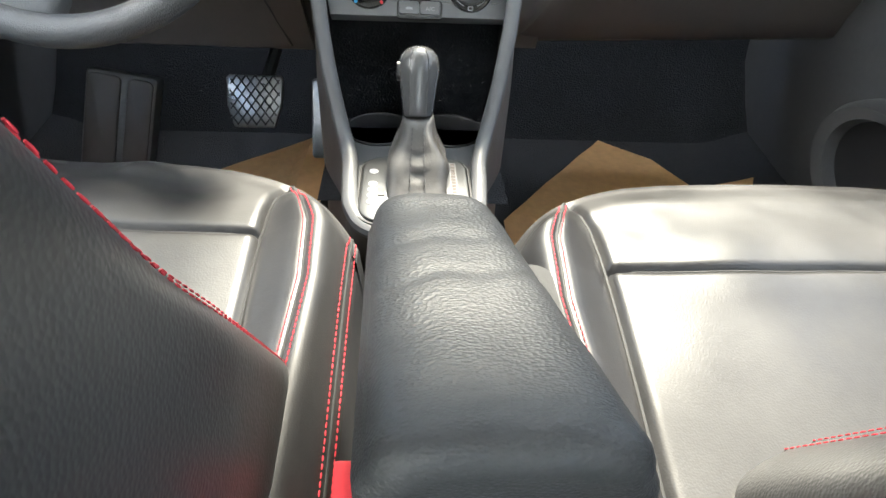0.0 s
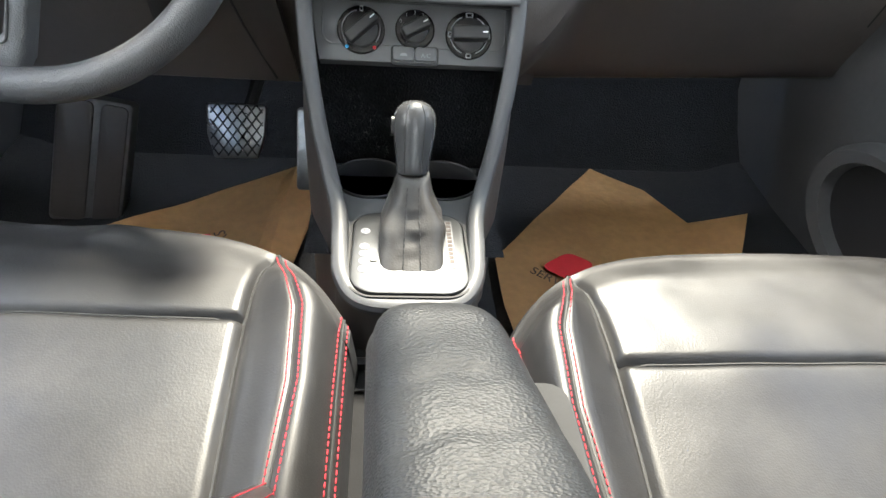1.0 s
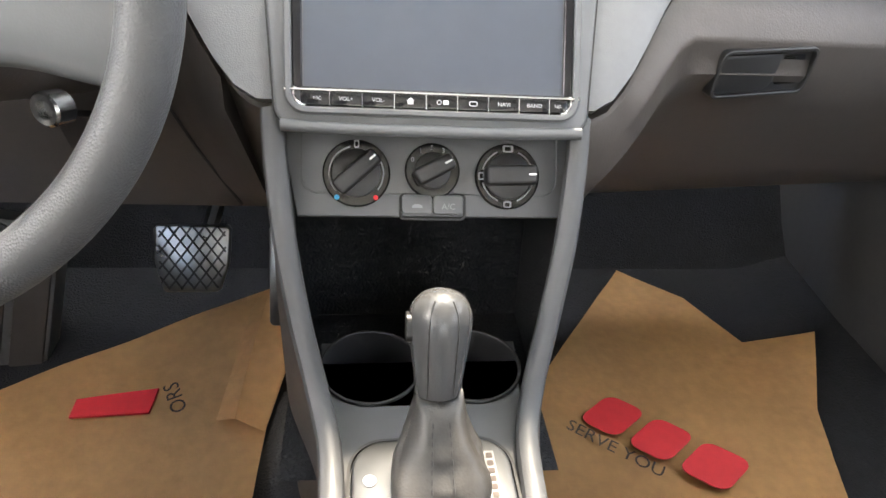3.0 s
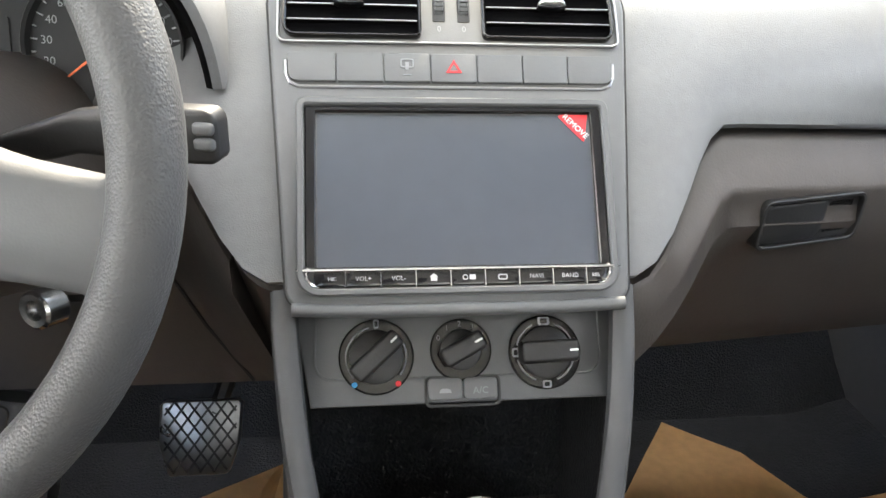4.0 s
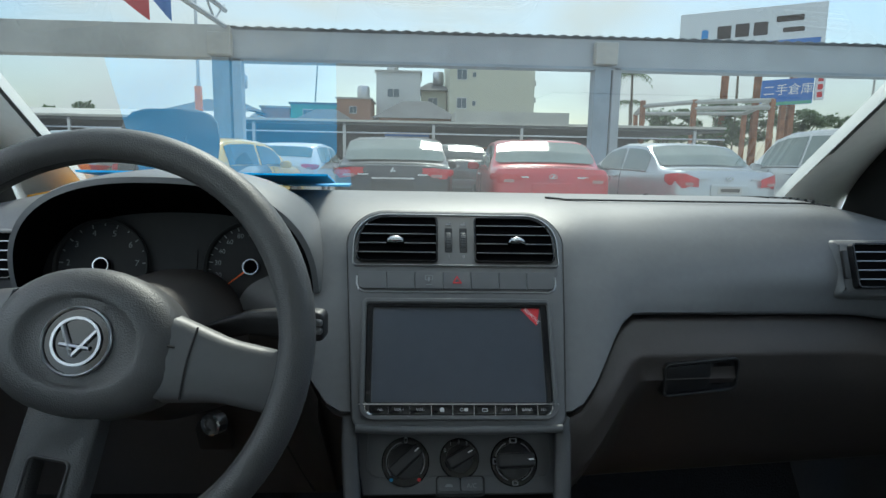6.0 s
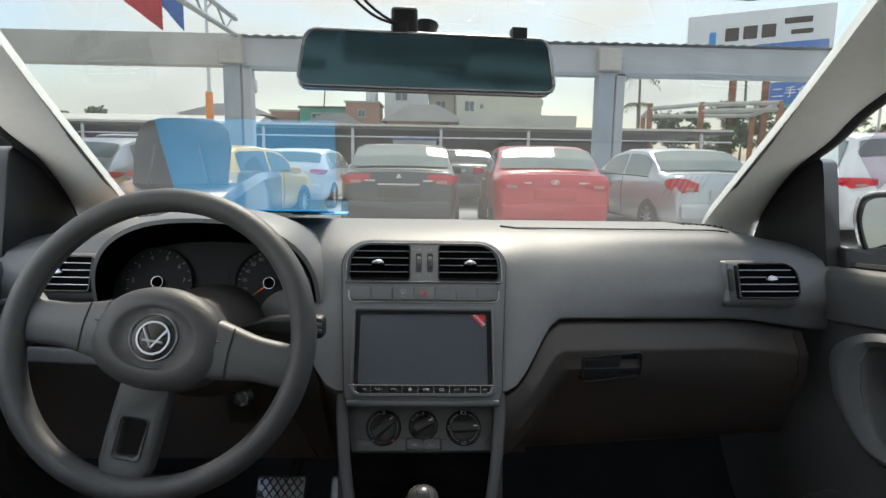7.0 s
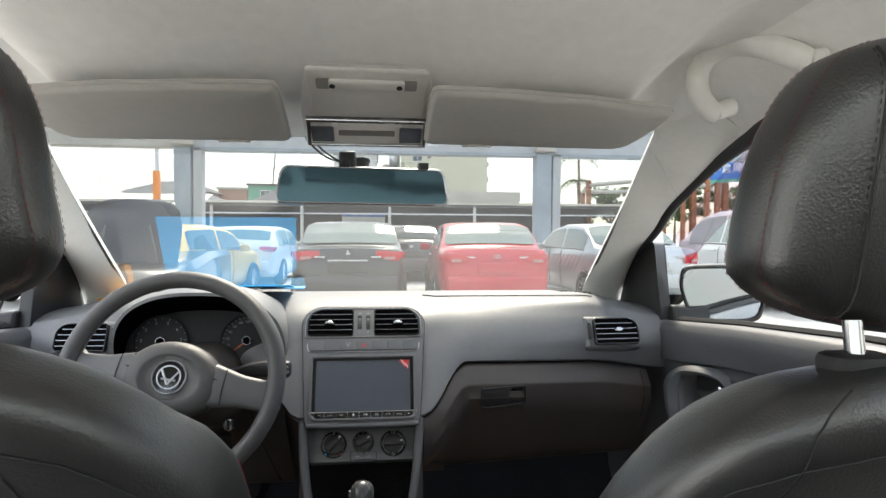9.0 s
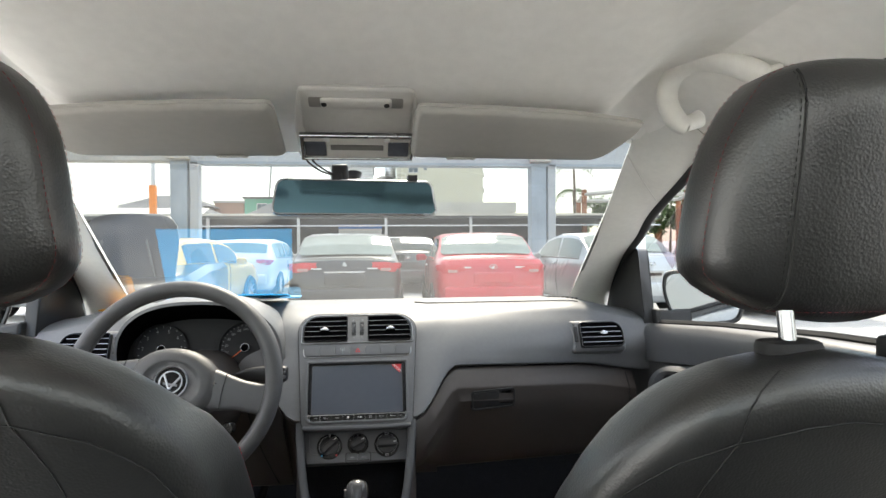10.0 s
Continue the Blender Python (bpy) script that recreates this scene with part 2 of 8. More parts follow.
def slab(bm, f, pts, n0, n1, bev=0.0, back=True):
    """An outline raised from n0 to n1 on a face, with a chamfered front edge."""
    rings = [[bm.verts.new(f(u, v, n0)) for u, v in pts]]
    if bev:
        rings.append([bm.verts.new(f(u, v, n1 - bev)) for u, v in pts])
        mid = inset(pts, bev * 0.3)
        rings.append([bm.verts.new(f(u, v, n1 - bev * 0.3)) for u, v in mid])
        pts = inset(pts, bev)
    rings.append([bm.verts.new(f(u, v, n1)) for u, v in pts])
    k = len(pts)
    for a, b in zip(rings, rings[1:]):
        for i in range(k):
            bm.faces.new((a[i], a[(i + 1) % k], b[(i + 1) % k], b[i]))
    bm.faces.new(rings[-1])
    if back:
        bm.faces.new(rings[0][::-1])
    return bm


def ring(bm, f, outer, inner, n0, n1, bev=0.0):
    """A frame between two outlines of as many points."""
    k = len(outer)
    o2, i2 = (inset(outer, bev), inset(inner, -bev)) if bev else (outer, inner)
    loops = [[bm.verts.new(f(u, v, n0)) for u, v in outer], [bm.verts.new(f(u, v, n1 - bev)) for u, v in outer], [bm.verts.new(f(u, v, n1)) for u, v in o2],
             [bm.verts.new(f(u, v, n1)) for u, v in i2], [bm.verts.new(f(u, v, n1 - bev)) for u, v in inner], [bm.verts.new(f(u, v, n0)) for u, v in inner]]
    if not bev:
        loops = [loops[0], loops[2], loops[3], loops[5]]
    for a, b in zip(loops, loops[1:] + loops[:1]):
        for i in range(k):
            bm.faces.new((a[i], a[(i + 1) % k], b[(i + 1) % k], b[i]))
    return bm


def loft(bm, rings, closed=True, cap=False, flip=False):
    vs = [[bm.verts.new(p) for p in r] for r in rings]
    k = len(vs[0])
    for a, b in zip(vs, vs[1:]):
        for i in range(k if closed else k - 1):
            q = (a[i], a[(i + 1) % k], b[(i + 1) % k], b[i])
            bm.faces.new(q[::-1] if flip else q)
    if cap:
        bm.faces.new(vs[0][::-1] if not flip else vs[0])
        bm.faces.new(vs[-1] if not flip else vs[-1][::-1])
    return bm


def smooth_path(pts, n=8, closed=False):
    """A Catmull-Rom curve through the points."""
    P = [Vector(p) for p in pts]
    out, m = [], len(P)
    for i in range(m if closed else m - 1):
        if closed:
            a, b, c, d = P[i - 1], P[i], P[(i + 1) % m], P[(i + 2) % m]
        else:
            a, b, c, d = P[max(0, i - 1)], P[i], P[i + 1], P[min(m - 1, i + 2)]
        for k in range(n):
            t = k / n
            out.append(0.5 * ((2 * b) + (c - a) * t + (2 * a - 5 * b + 4 * c - d) * t * t + (3 * b - a - 3 * c + d) * t ** 3))
    if not closed:
        out.append(P[-1])
    return out


def tube(bm, pts, r, n=8, closed=False, cap=True, flat=1.0, up=(0, 0, 1)):
    """A round bar along a path; r is a radius or one for each point; flat squeezes it along up."""
    P = [Vector(p) for p in pts]
    m = len(P)
    rs = [r] * m if isinstance(r, (int, float)) else r
    rings = []
    for i in range(m):
        a, b = (P[i - 1], P[(i + 1) % m]) if closed else (P[max(0, i - 1)], P[min(m - 1, i + 1)])
        t = (b - a).normalized()
        s = t.cross(Vector(up))
        if s.length < 1e-4:
            s = t.cross(Vector((1, 0, 0)))
        s.normalize()
        w = s.cross(t)
        rings.append([P[i] + (s * math.cos(2 * math.pi * k / n) + w * flat * math.sin(2 * math.pi * k / n)) * rs[i] for k in range(n)])
    if closed:
        rings.append(rings[0])
    return loft(bm, rings, True, cap and not closed)


def lathe(bm, f, profile, n=32, cap=True):
    """A turned body on a face: (radius, height) pairs."""
    rings = [[f(r * math.cos(2 * math.pi * k / n), r * math.sin(2 * math.pi * k / n), h) for k in range(n)] for r, h in profile]
    return loft(bm, rings, True, cap)


def box(bm, x0, x1, y0, y1, z0, z1):
    f = Face((0, 0, 0), (1, 0, 0), (0, 1, 0))
    return slab(bm, f, [(x0, y0), (x1, y0), (x1, y1), (x0, y1)], z0, z1)


def dashes(bm, pts, length=0.006, gap=0.0035, r=0.0009, lift=0.0):
    """Stitches along a path."""
    P = [Vector(p) for p in pts]
    run, on, start = 0.0, True, P[0]
    for a, b in zip(P, P[1:]):
        d, left = (b - a).normalized() if (b - a).length > 0 else Vector((0, 0, 1)), (b - a).length
        at = a
        while left > 1e-9:
            step = min(left, (length if on else gap) - run)
            at, left, run = at + d * step, left - step, run + step
            if run >= (length if on else gap) - 1e-7:
                if on:
                    tube(bm, [start, (start + at) / 2 + Vector((0, 0, lift)), at], [r * 0.7, r, r * 0.7], 5)
                on, run, start = not on, 0.0, at
    return bm


def lettering(name, body, size, f, material, parent, label="", align="CENTER"):
    """Words in the built-in font, laid on a face as a thin mesh."""
    cu = bpy.data.curves.new(name, "FONT")
    cu.body, cu.size, cu.align_x, cu.align_y, cu.resolution_u = body, size, align, "CENTER", 3
    tmp = new(name, cu)
    me = bpy.data.meshes.new_from_object(tmp.evaluated_get(bpy.context.evaluated_depsgraph_get()))
    bpy.data.objects.remove(tmp)
    me.materials.clear()
    me.materials.append(M[material])
    m = Matrix.Identity(4)
    for i in range(3):
        m[i][0], m[i][1], m[i][2], m[i][3] = f.u[i], f.v[i], f.n[i], f.o[i]
    me.transform(m)
    me.name = name
    ob = new(name, me)
    if parent:
        ob.parent = parent
        if parent in HOME:
            ob.matrix_parent_inverse = Matrix.Translation(-HOME[parent])
    if label:
        ob["label"] = label
    return ob


def B():
    return bmesh.new()


def lerp(a, b, t):
    return a + (b - a) * t


def table(xs, x):
    """Straight lines between (x, value) pairs."""
    if x <= xs[0][0]:
        return xs[0][1]
    for (a, va), (b, vb) in zip(xs, xs[1:]):
        if x <= b:
            return lerp(va, vb, (x - a) / (b - a))
    return xs[-1][1]


# ---- the cabin: floor, roof, pillars, glass ----
def sm(a, b, x):
    t = max(0.0, min(1.0, (x - a) / (b - a)))
    return t * t * (3 - 2 * t)


bm = B()
rows = []
for y, z in ((-1.9, 0.30), (-0.9, 0.28), (-0.1, 0.27), (0.12, 0.272), (0.27, 0.285), (0.36, 0.40), (0.42, 0.62), (0.43, 0.90)):
    rows.append([(x, y, z + 0.10 * sm(0.16, 0.08, abs(x)) * (1 if z < 0.45 else 0) + 0.03 * sm(0.60, 0.70, abs(x))) for x in [k * 0.035 - 0.735 for k in range(43)]])
loft(bm, rows, False)
structure("floor", bm, "carpet", "black carpeted car floor with sloped footwells", "floor")

# headliner: one shell, arched across and falling to the front
bm = B()


def liner_z(x, y):
    crown = 1.385 - 0.020 * (x / 0.5) ** 2
    drop = 0.120 * sm(-0.82, -0.37, y) + 0.02 * sm(-0.36, -0.22, y)
    crown -= drop * (1 - 0.85 * sm(0.36, 0.48, abs(x)) * (0.42 + 0.58 * sm(-0.27, -0.42, y)))
    crown -= 0.02 * sm(0.46, 0.62, abs(x))
    return crown


ys = [-2.0, -1.6, -1.3, -1.1, -1.0, -0.9, -0.85, -0.8, -0.75, -0.7, -0.66, -0.62, -0.56, -0.5, -0.45, -0.4, -0.36, -0.32, -0.28, -0.245]
xs = [-0.64 + 0.02 * k for k in range(65)]
top = [[(x, y, liner_z(x, y)) for x in xs] for y in ys]
loft(bm, top, False, flip=True)
loft(bm, [[(x, y, liner_z(x, y) + 0.035) for x in xs] for y in ys], False)
structure("ceiling", bm, "liner", "pale beige woven car headliner", "ceiling", smooth=60)

# windscreen plane: y, z along the glass
WS0, WS1 = Vector((0, 0.36, 0.890)), Vector((0, -0.275, 1.278))


bm = B()
rows = []
for k in range(9):
    t = k / 8
    z = lerp(WS0.z, WS1.z, t)
    half = table([(0.89, 0.600), (0.945, 0.585), (1.046, 0.568), (1.147, 0.551), (1.235, 0.532), (1.278, 0.522)], z)
    rows.append([(half * u, lerp(WS0.y, WS1.y, t), z) for u in [j / 10 - 1 for j in range(21)]])
loft(bm, rows, False)
ws = structure("window_1", bm, "glass", "clear raked windscreen with faint reflections", "windscreen", smooth=80)
ws.visible_shadow = False

# A-pillars: a bulged trim between the glass edge and the door seal
PIL_I = smooth_path([(0.592, 0.34, 0.900), (0.577, 0.27, 0.945), (0.561, 0.105, 1.046), (0.544, -0.06, 1.147), (0.524, -0.205, 1.235), (0.515, -0.27, 1.275), (0.50, -0.36, 1.335)], 6)
SEAL = [(0.702, 0.30, 0.945), (0.692, 0.185, 1.043), (0.676, 0.06, 1.097), (0.662, -0.04, 1.147), (0.641, -0.232, 1.211), (0.629, -0.365, 1.242), (0.622, -0.43, 1.257), (0.615, -0.6, 1.275), (0.612, -0.95, 1.28), (0.612, -2.0, 1.28)]
PIL_O = smooth_path([(0.700, 0.33, 0.860), (0.693, 0.285, 0.945), (0.683, 0.18, 1.037), (0.667, 0.055, 1.092), (0.652, -0.045, 1.143), (0.633, -0.232, 1.207), (0.619, -0.365, 1.252)], 6)
for side in (1, -1):
    rings = []
    for i, (p, q) in enumerate(zip(PIL_I, PIL_O)):
        t = i / (len(PIL_I) - 1)
        out = Vector((-0.42, -0.85, 0.10)).lerp(Vector((-0.30, -0.55, -0.60)), sm(0.45, 1.0, t)).normalized()
        row = [p + Vector((0.02, 0.035, 0.02))] + [p.lerp(q, k / 8) + out * (0.020 * (1 - sm(0.75, 0.97, t)) * math.sin(math.pi * k / 8) ** 0.75) for k in range(9)] + [q + Vector((0.01, 0.03, 0.02))]
        rings.append([Vector((side * v.x, v.y, v.z)) for v in row])
    bm = B()
    loft(bm, rings, True, True, flip=side > 0)
    pl = structure("pillar_right" if side > 0 else "pillar_left", bm, "pillar", "pale beige plastic windscreen pillar trim", "pillar", smooth=60)
    bm = B()
    tube(bm, [v + Vector((-side * 0.001, -0.0015, 0)) for v in rings[26][1:10]], 0.0011, 6)
    part("joint", bm, "lamp", pl)

# roof side trim between headliner and door seal
for side in (1, -1):
    rows = []
    for y in (-0.262, -0.272, -0.285, -0.30, -0.32, -0.36, -0.43, -0.50, -0.60, -0.70, -0.80, -0.95, -1.3, -2.0):
        yl = min(y, -0.245)
        sx_, sz_ = table([(p[1], p[0]) for p in SEAL[::-1]], y), table([(p[1], p[2]) for p in SEAL[::-1]], y)
        z1 = liner_z(0.53, yl)
        tuck = 0.030 * sm(-0.31, -0.262, y)
        rows.append([(side * x, y, z + tuck) for x, z in ((0.50, liner_z(0.50, yl) + 0.004), (0.53, z1 - 0.003), (lerp(0.53, sx_, 0.5), lerp(z1, sz_, 0.38) + 0.004), (sx_ - 0.012, sz_ + 0.010), (sx_ + 0.004, sz_ + 0.004), (sx_ + 0.03, sz_ + 0.03))])
    bm = B()
    loft(bm, rows, False, flip=side < 0)
    structure("trim_roof_right" if side > 0 else "trim_roof_left", bm, "liner", "pale beige roof side trim above the door", "trim", smooth=70)

# ---- dashboard ----
dashboard = thing("dashboard", "dark grey grained plastic dashboard with soft rounded top", "dashboard", (0, 0.1, 0.6))


def dash_section(x):
    a = abs(x)
    k = max(0.0, min(1.0, (a - 0.15) / 0.53))
    w = sm(0.118, 0.215, a)
    stack = [(0.36, 0.885), (0.31, 0.926), (0.22, 0.940), (0.13, 0.940), (0.060, 0.930), (0.0, 0.905), (-0.047, 0.852), (-0.087, 0.797), (-0.117, 0.756), (-0.131, 0.735)]
    pas = [(0.36, 0.885), (0.31, 0.926), (0.22, 0.940), (0.13, 0.938), (0.068 + 0.015 * k, 0.928), (0.02 + 0.05 * k, 0.908), (-0.012 + 0.062 * k, 0.882), (-0.036 + 0.076 * k, 0.856 - 0.008 * k), (-0.051 + 0.10 * k, 0.835 - 0.018 * k), (-0.057 + 0.112 * k, 0.822 - 0.026 * k)]
    drop = 0.035 * sm(0.50, 0.72, a)
    return [(lerp(p[0], q[0], w), lerp(p[1], q[1], w) - drop * (1 if i < 5 else 0.6)) for i, (p, q) in enumerate(zip(stack, pas))]


def dash_spline(x, n=5):
    pts = smooth_path([(0, y, z) for y, z in dash_section(x)], n)
    y, z = pts[-1].y, pts[-1].z
    return [(x, p.y, p.z) for p in pts] + [(x, y + 0.004, z - 0.004), (x, y + 0.03, z - 0.006)]


bm = B()
xs = [-0.72 + 0.015 * k for k in range(97)]
loft(bm, [dash_spline(x) for x in xs], False)
part("top_pad", bm, "dash", dashboard, smooth=50)

# glove compartment lid with its raised lip
bm = B()


def lid_section(x):
    k = max(0.0, min(1.0, (x - 0.15) / 0.53))
    y9, z9 = dash_section(x)[-1]
    r = sm(0.125, 0.19, x)
    zl = z9 - 0.008
    za, zb = zl - 0.065, zl - 0.11
    return [(x, y9 + 0.025, zl), (x, y9 + 0.003, zl - 0.001), (x, y9 - 0.003 * r, zl - 0.005), (x, y9 - 0.026 * r, zl - 0.034), (x, y9 - 0.0275 * r, zl - 0.040), (x, y9 - 0.025 * r, zl - 0.046),
            (x, y9 - 0.029 * r, za), (x, lerp(y9 - 0.025 * r, 0.02 + 0.06 * k, 0.25), zb), (x, lerp(y9 - 0.02 * r, 0.02 + 0.06 * k, 0.75), 0.61), (x, 0.02 + 0.06 * k, 0.577), (x, 0.03 + 0.06 * k, 0.570), (x, 0.25, 0.565)]


loft(bm, [lid_section(x) for x in [0.119 + 0.0133 * k for k in range(41)]], False)
end = lid_section(0.119)
loft(bm, [end, [(0.119, 0.26, p[2]) for p in end]], False)
glove = part("glove_box", bm, "dash_low", dashboard, "dark plastic glove compartment lid with raised lip", smooth=40)
# handle recess in the lid
fg = Face((0.293, -0.0565, 0.744), (1, 0.21, 0.02), (0, -0.05, 1))
bm = B()
ring(bm, fg, rrect(-0.051, 0.051, -0.021, 0.021, 0.008), rrect(-0.048, 0.048, -0.018, 0.018, 0.006), -0.03, 0.0008, 0.0006)
part("handle_frame", bm, "black", glove)
bm = B()
slab(bm, fg, rrect(-0.049, 0.049, -0.019, 0.019, 0.006), -0.03, -0.004)
part("handle_recess", bm, "black", glove)
bm = B()
slab(bm, fg, rrect(-0.047, 0.014, -0.0165, 0.0165, (0.004, 0.012, 0.004, 0.004)), -0.010, -0.001, 0.002)
part("handle", bm, "black", glove)
bm = B()
slab(bm, fg, rrect(0.016, 0.044, -0.015, 0.016, 0.004), -0.010, -0.004, 0.002)
part("lock", bm, "gloss", glove)
# lid end piece beside the door
bm = B()
tube(bm, [lid_section(0.632)[i] for i in (2, 3, 4, 5, 6, 7)], 0.0016, 5)
part("joint", bm, "rubber", glove)

# driver's knee panel
bm = B()


def knee_section(x):
    y9, z9 = dash_section(x)[-1]
    k = max(0.0, min(1.0, (abs(x) - 0.15) / 0.53))
    return [(x, y9 + 0.02, z9 - 0.006), (x, y9, z9 - 0.008), (x, y9 - 0.002, z9 - 0.03), (x, lerp(y9, 0.04, 0.4), lerp(z9, 0.545, 0.5)), (x, lerp(y9, 0.04, 0.8), lerp(z9, 0.545, 0.85)), (x, 0.035, 0.547), (x, 0.05, 0.540), (x, 0.25, 0.535)]


loft(bm, [knee_section(x) for x in [-0.70 + 0.015 * k for k in range(38)]], False)
end = knee_section(-0.145)
loft(bm, [end, [(-0.145, 0.26, p[2]) for p in end]], False, flip=True)
part("knee_panel", bm, "dash_low", dashboard, smooth=40)
# panel joint beside the centre stack, and a small socket
bm = B()
tube(bm, [(-0.235, -0.037, 0.76), (-0.225, -0.018, 0.70), (-0.205, 0.005, 0.63), (-0.175, 0.03, 0.552)], 0.0016, 5)
part("joint", bm, "rubber", dashboard)
bm = B()
slab(bm, Face((-0.285, -0.02, 0.655), (1, 0, 0), (0, -0.35, 1)), rrect(-0.02, 0.02, -0.02, 0.02, 0.004), -0.004, 0.004, 0.001)
part("socket_cover", bm, "black", dashboard)

# cheeks closing the sides under the centre stack
for s in (1, -1):
    bm = B()
    rows = []
    for x in [0.100 + 0.007 * k for k in range(12)]:
        y9, z9 = dash_section(x)[-1]
        rows.append([(s * x, y9 + 0.03, z9 + 0.012), (s * x, y9 + 0.012, z9 - 0.012), (s * x, lerp(y9, 0.03, 0.45), lerp(z9, 0.56, 0.45)), (s * x, 0.03, 0.56), (s * x, 0.25, 0.55)])
    loft(bm, rows, False, flip=s < 0)
    part("side_cheek", bm, "dash_low", dashboard, smooth=40)

# airbag seam across the top, and side defroster grille
bm = B()
seam = [(0.135 + 0.004 * k, 0.118 - 0.0015 * k, 0.9405 - 0.0002 * k) for k in range(6)] + [(0.16 + 0.02 * k, 0.109, 0.9385 - 0.035 * sm(0.5, 0.72, 0.16 + 0.02 * k)) for k in range(20)]
tube(bm, seam, 0.0014, 5)
part("airbag_seam", bm, "rubber", dashboard)
bm = B()
for k in range(7):
    x = 0.475 + 0.012 * k
    tube(bm, [(x, 0.225, 0.938 - 0.035 * sm(0.5, 0.72, x)), (x + 0.012, 0.175, 0.940 - 0.035 * sm(0.5, 0.72, x))], 0.0035, 6)
part("defroster_grille", bm, "black", dashboard)

# ---- centre stack ----
class ScaledFace(Face):
    """A plane on which all outlines are drawn at another size."""

    def __init__(self, o, u, v, k):
        self.o, self.u, self.v, self.k = Vector(o), Vector(u).normalized(), Vector(v).normalized(), k
        self.n = self.u.cross(self.v).normalized()

    def __call__(self, u, v, n=0.0):
        return self.o + (self.u * u + self.v * v) * self.k + self.n * n


class StackFace(Face):
    """The centre stack's plane: its lower half is narrower and shorter than the vents above."""

    def __call__(self, u, v, n=0.0):
        k = table([(-0.24, 0.905), (-0.09, 0.925), (-0.068, 0.965), (-0.03, 0.978), (0.05, 0.978)], v)
        w = table([(-0.2085, -0.1945), (-0.0845, -0.0815), (-0.0665, -0.0635), (-0.0325, -0.0311), (0.05, 0.048)], v) if v > -0.2085 else -0.1945 + (v + 0.2085) * 0.911
        return self.o + self.u * (u * k) + self.v * w + self.n * n


ST = StackFace((0.002, -0.022, 0.898), (1, 0, 0), (0, math.sin(radians(35)), math.cos(radians(35))))
stack = thing("centre_stack", "dark grey centre stack with vents, buttons and screen surround", "centre stack", (0, -0.06, 0.7))
bm = B()
out = rrect(-0.127, 0.127, -0.2300, 0.040, (0.012, 0.012, 0.045, 0.045), 8)
out = [(u * table([(-0.24, 0.935), (-0.157, 0.995), (-0.10, 1.025), (-0.06, 1.028), (0.03, 1.0)], v), v) for u, v in out]
slab(bm, ST, out, -0.03, 0.0035, 0.003)
part("surround", bm, "trim", stack, smooth=50)
bm = B()
ring(bm, ST, [(u * 1.008, v * 1.0) for u, v in out], inset(out, 0.0012), -0.02, 0.0015)
part("surround_gap", bm, "rubber", stack)
# bottom lip of the surround, curling under above the heater panel
bm = B()
tube(bm, smooth_path([(-0.103, -0.1465, 0.7235), (-0.06, -0.148, 0.7225), (0.002, -0.1485, 0.7225), (0.06, -0.148, 0.7225), (0.107, -0.1465, 0.7235)], 6), 0.0045, 8)
part("lower_lip", bm, "trim", stack, smooth=60)
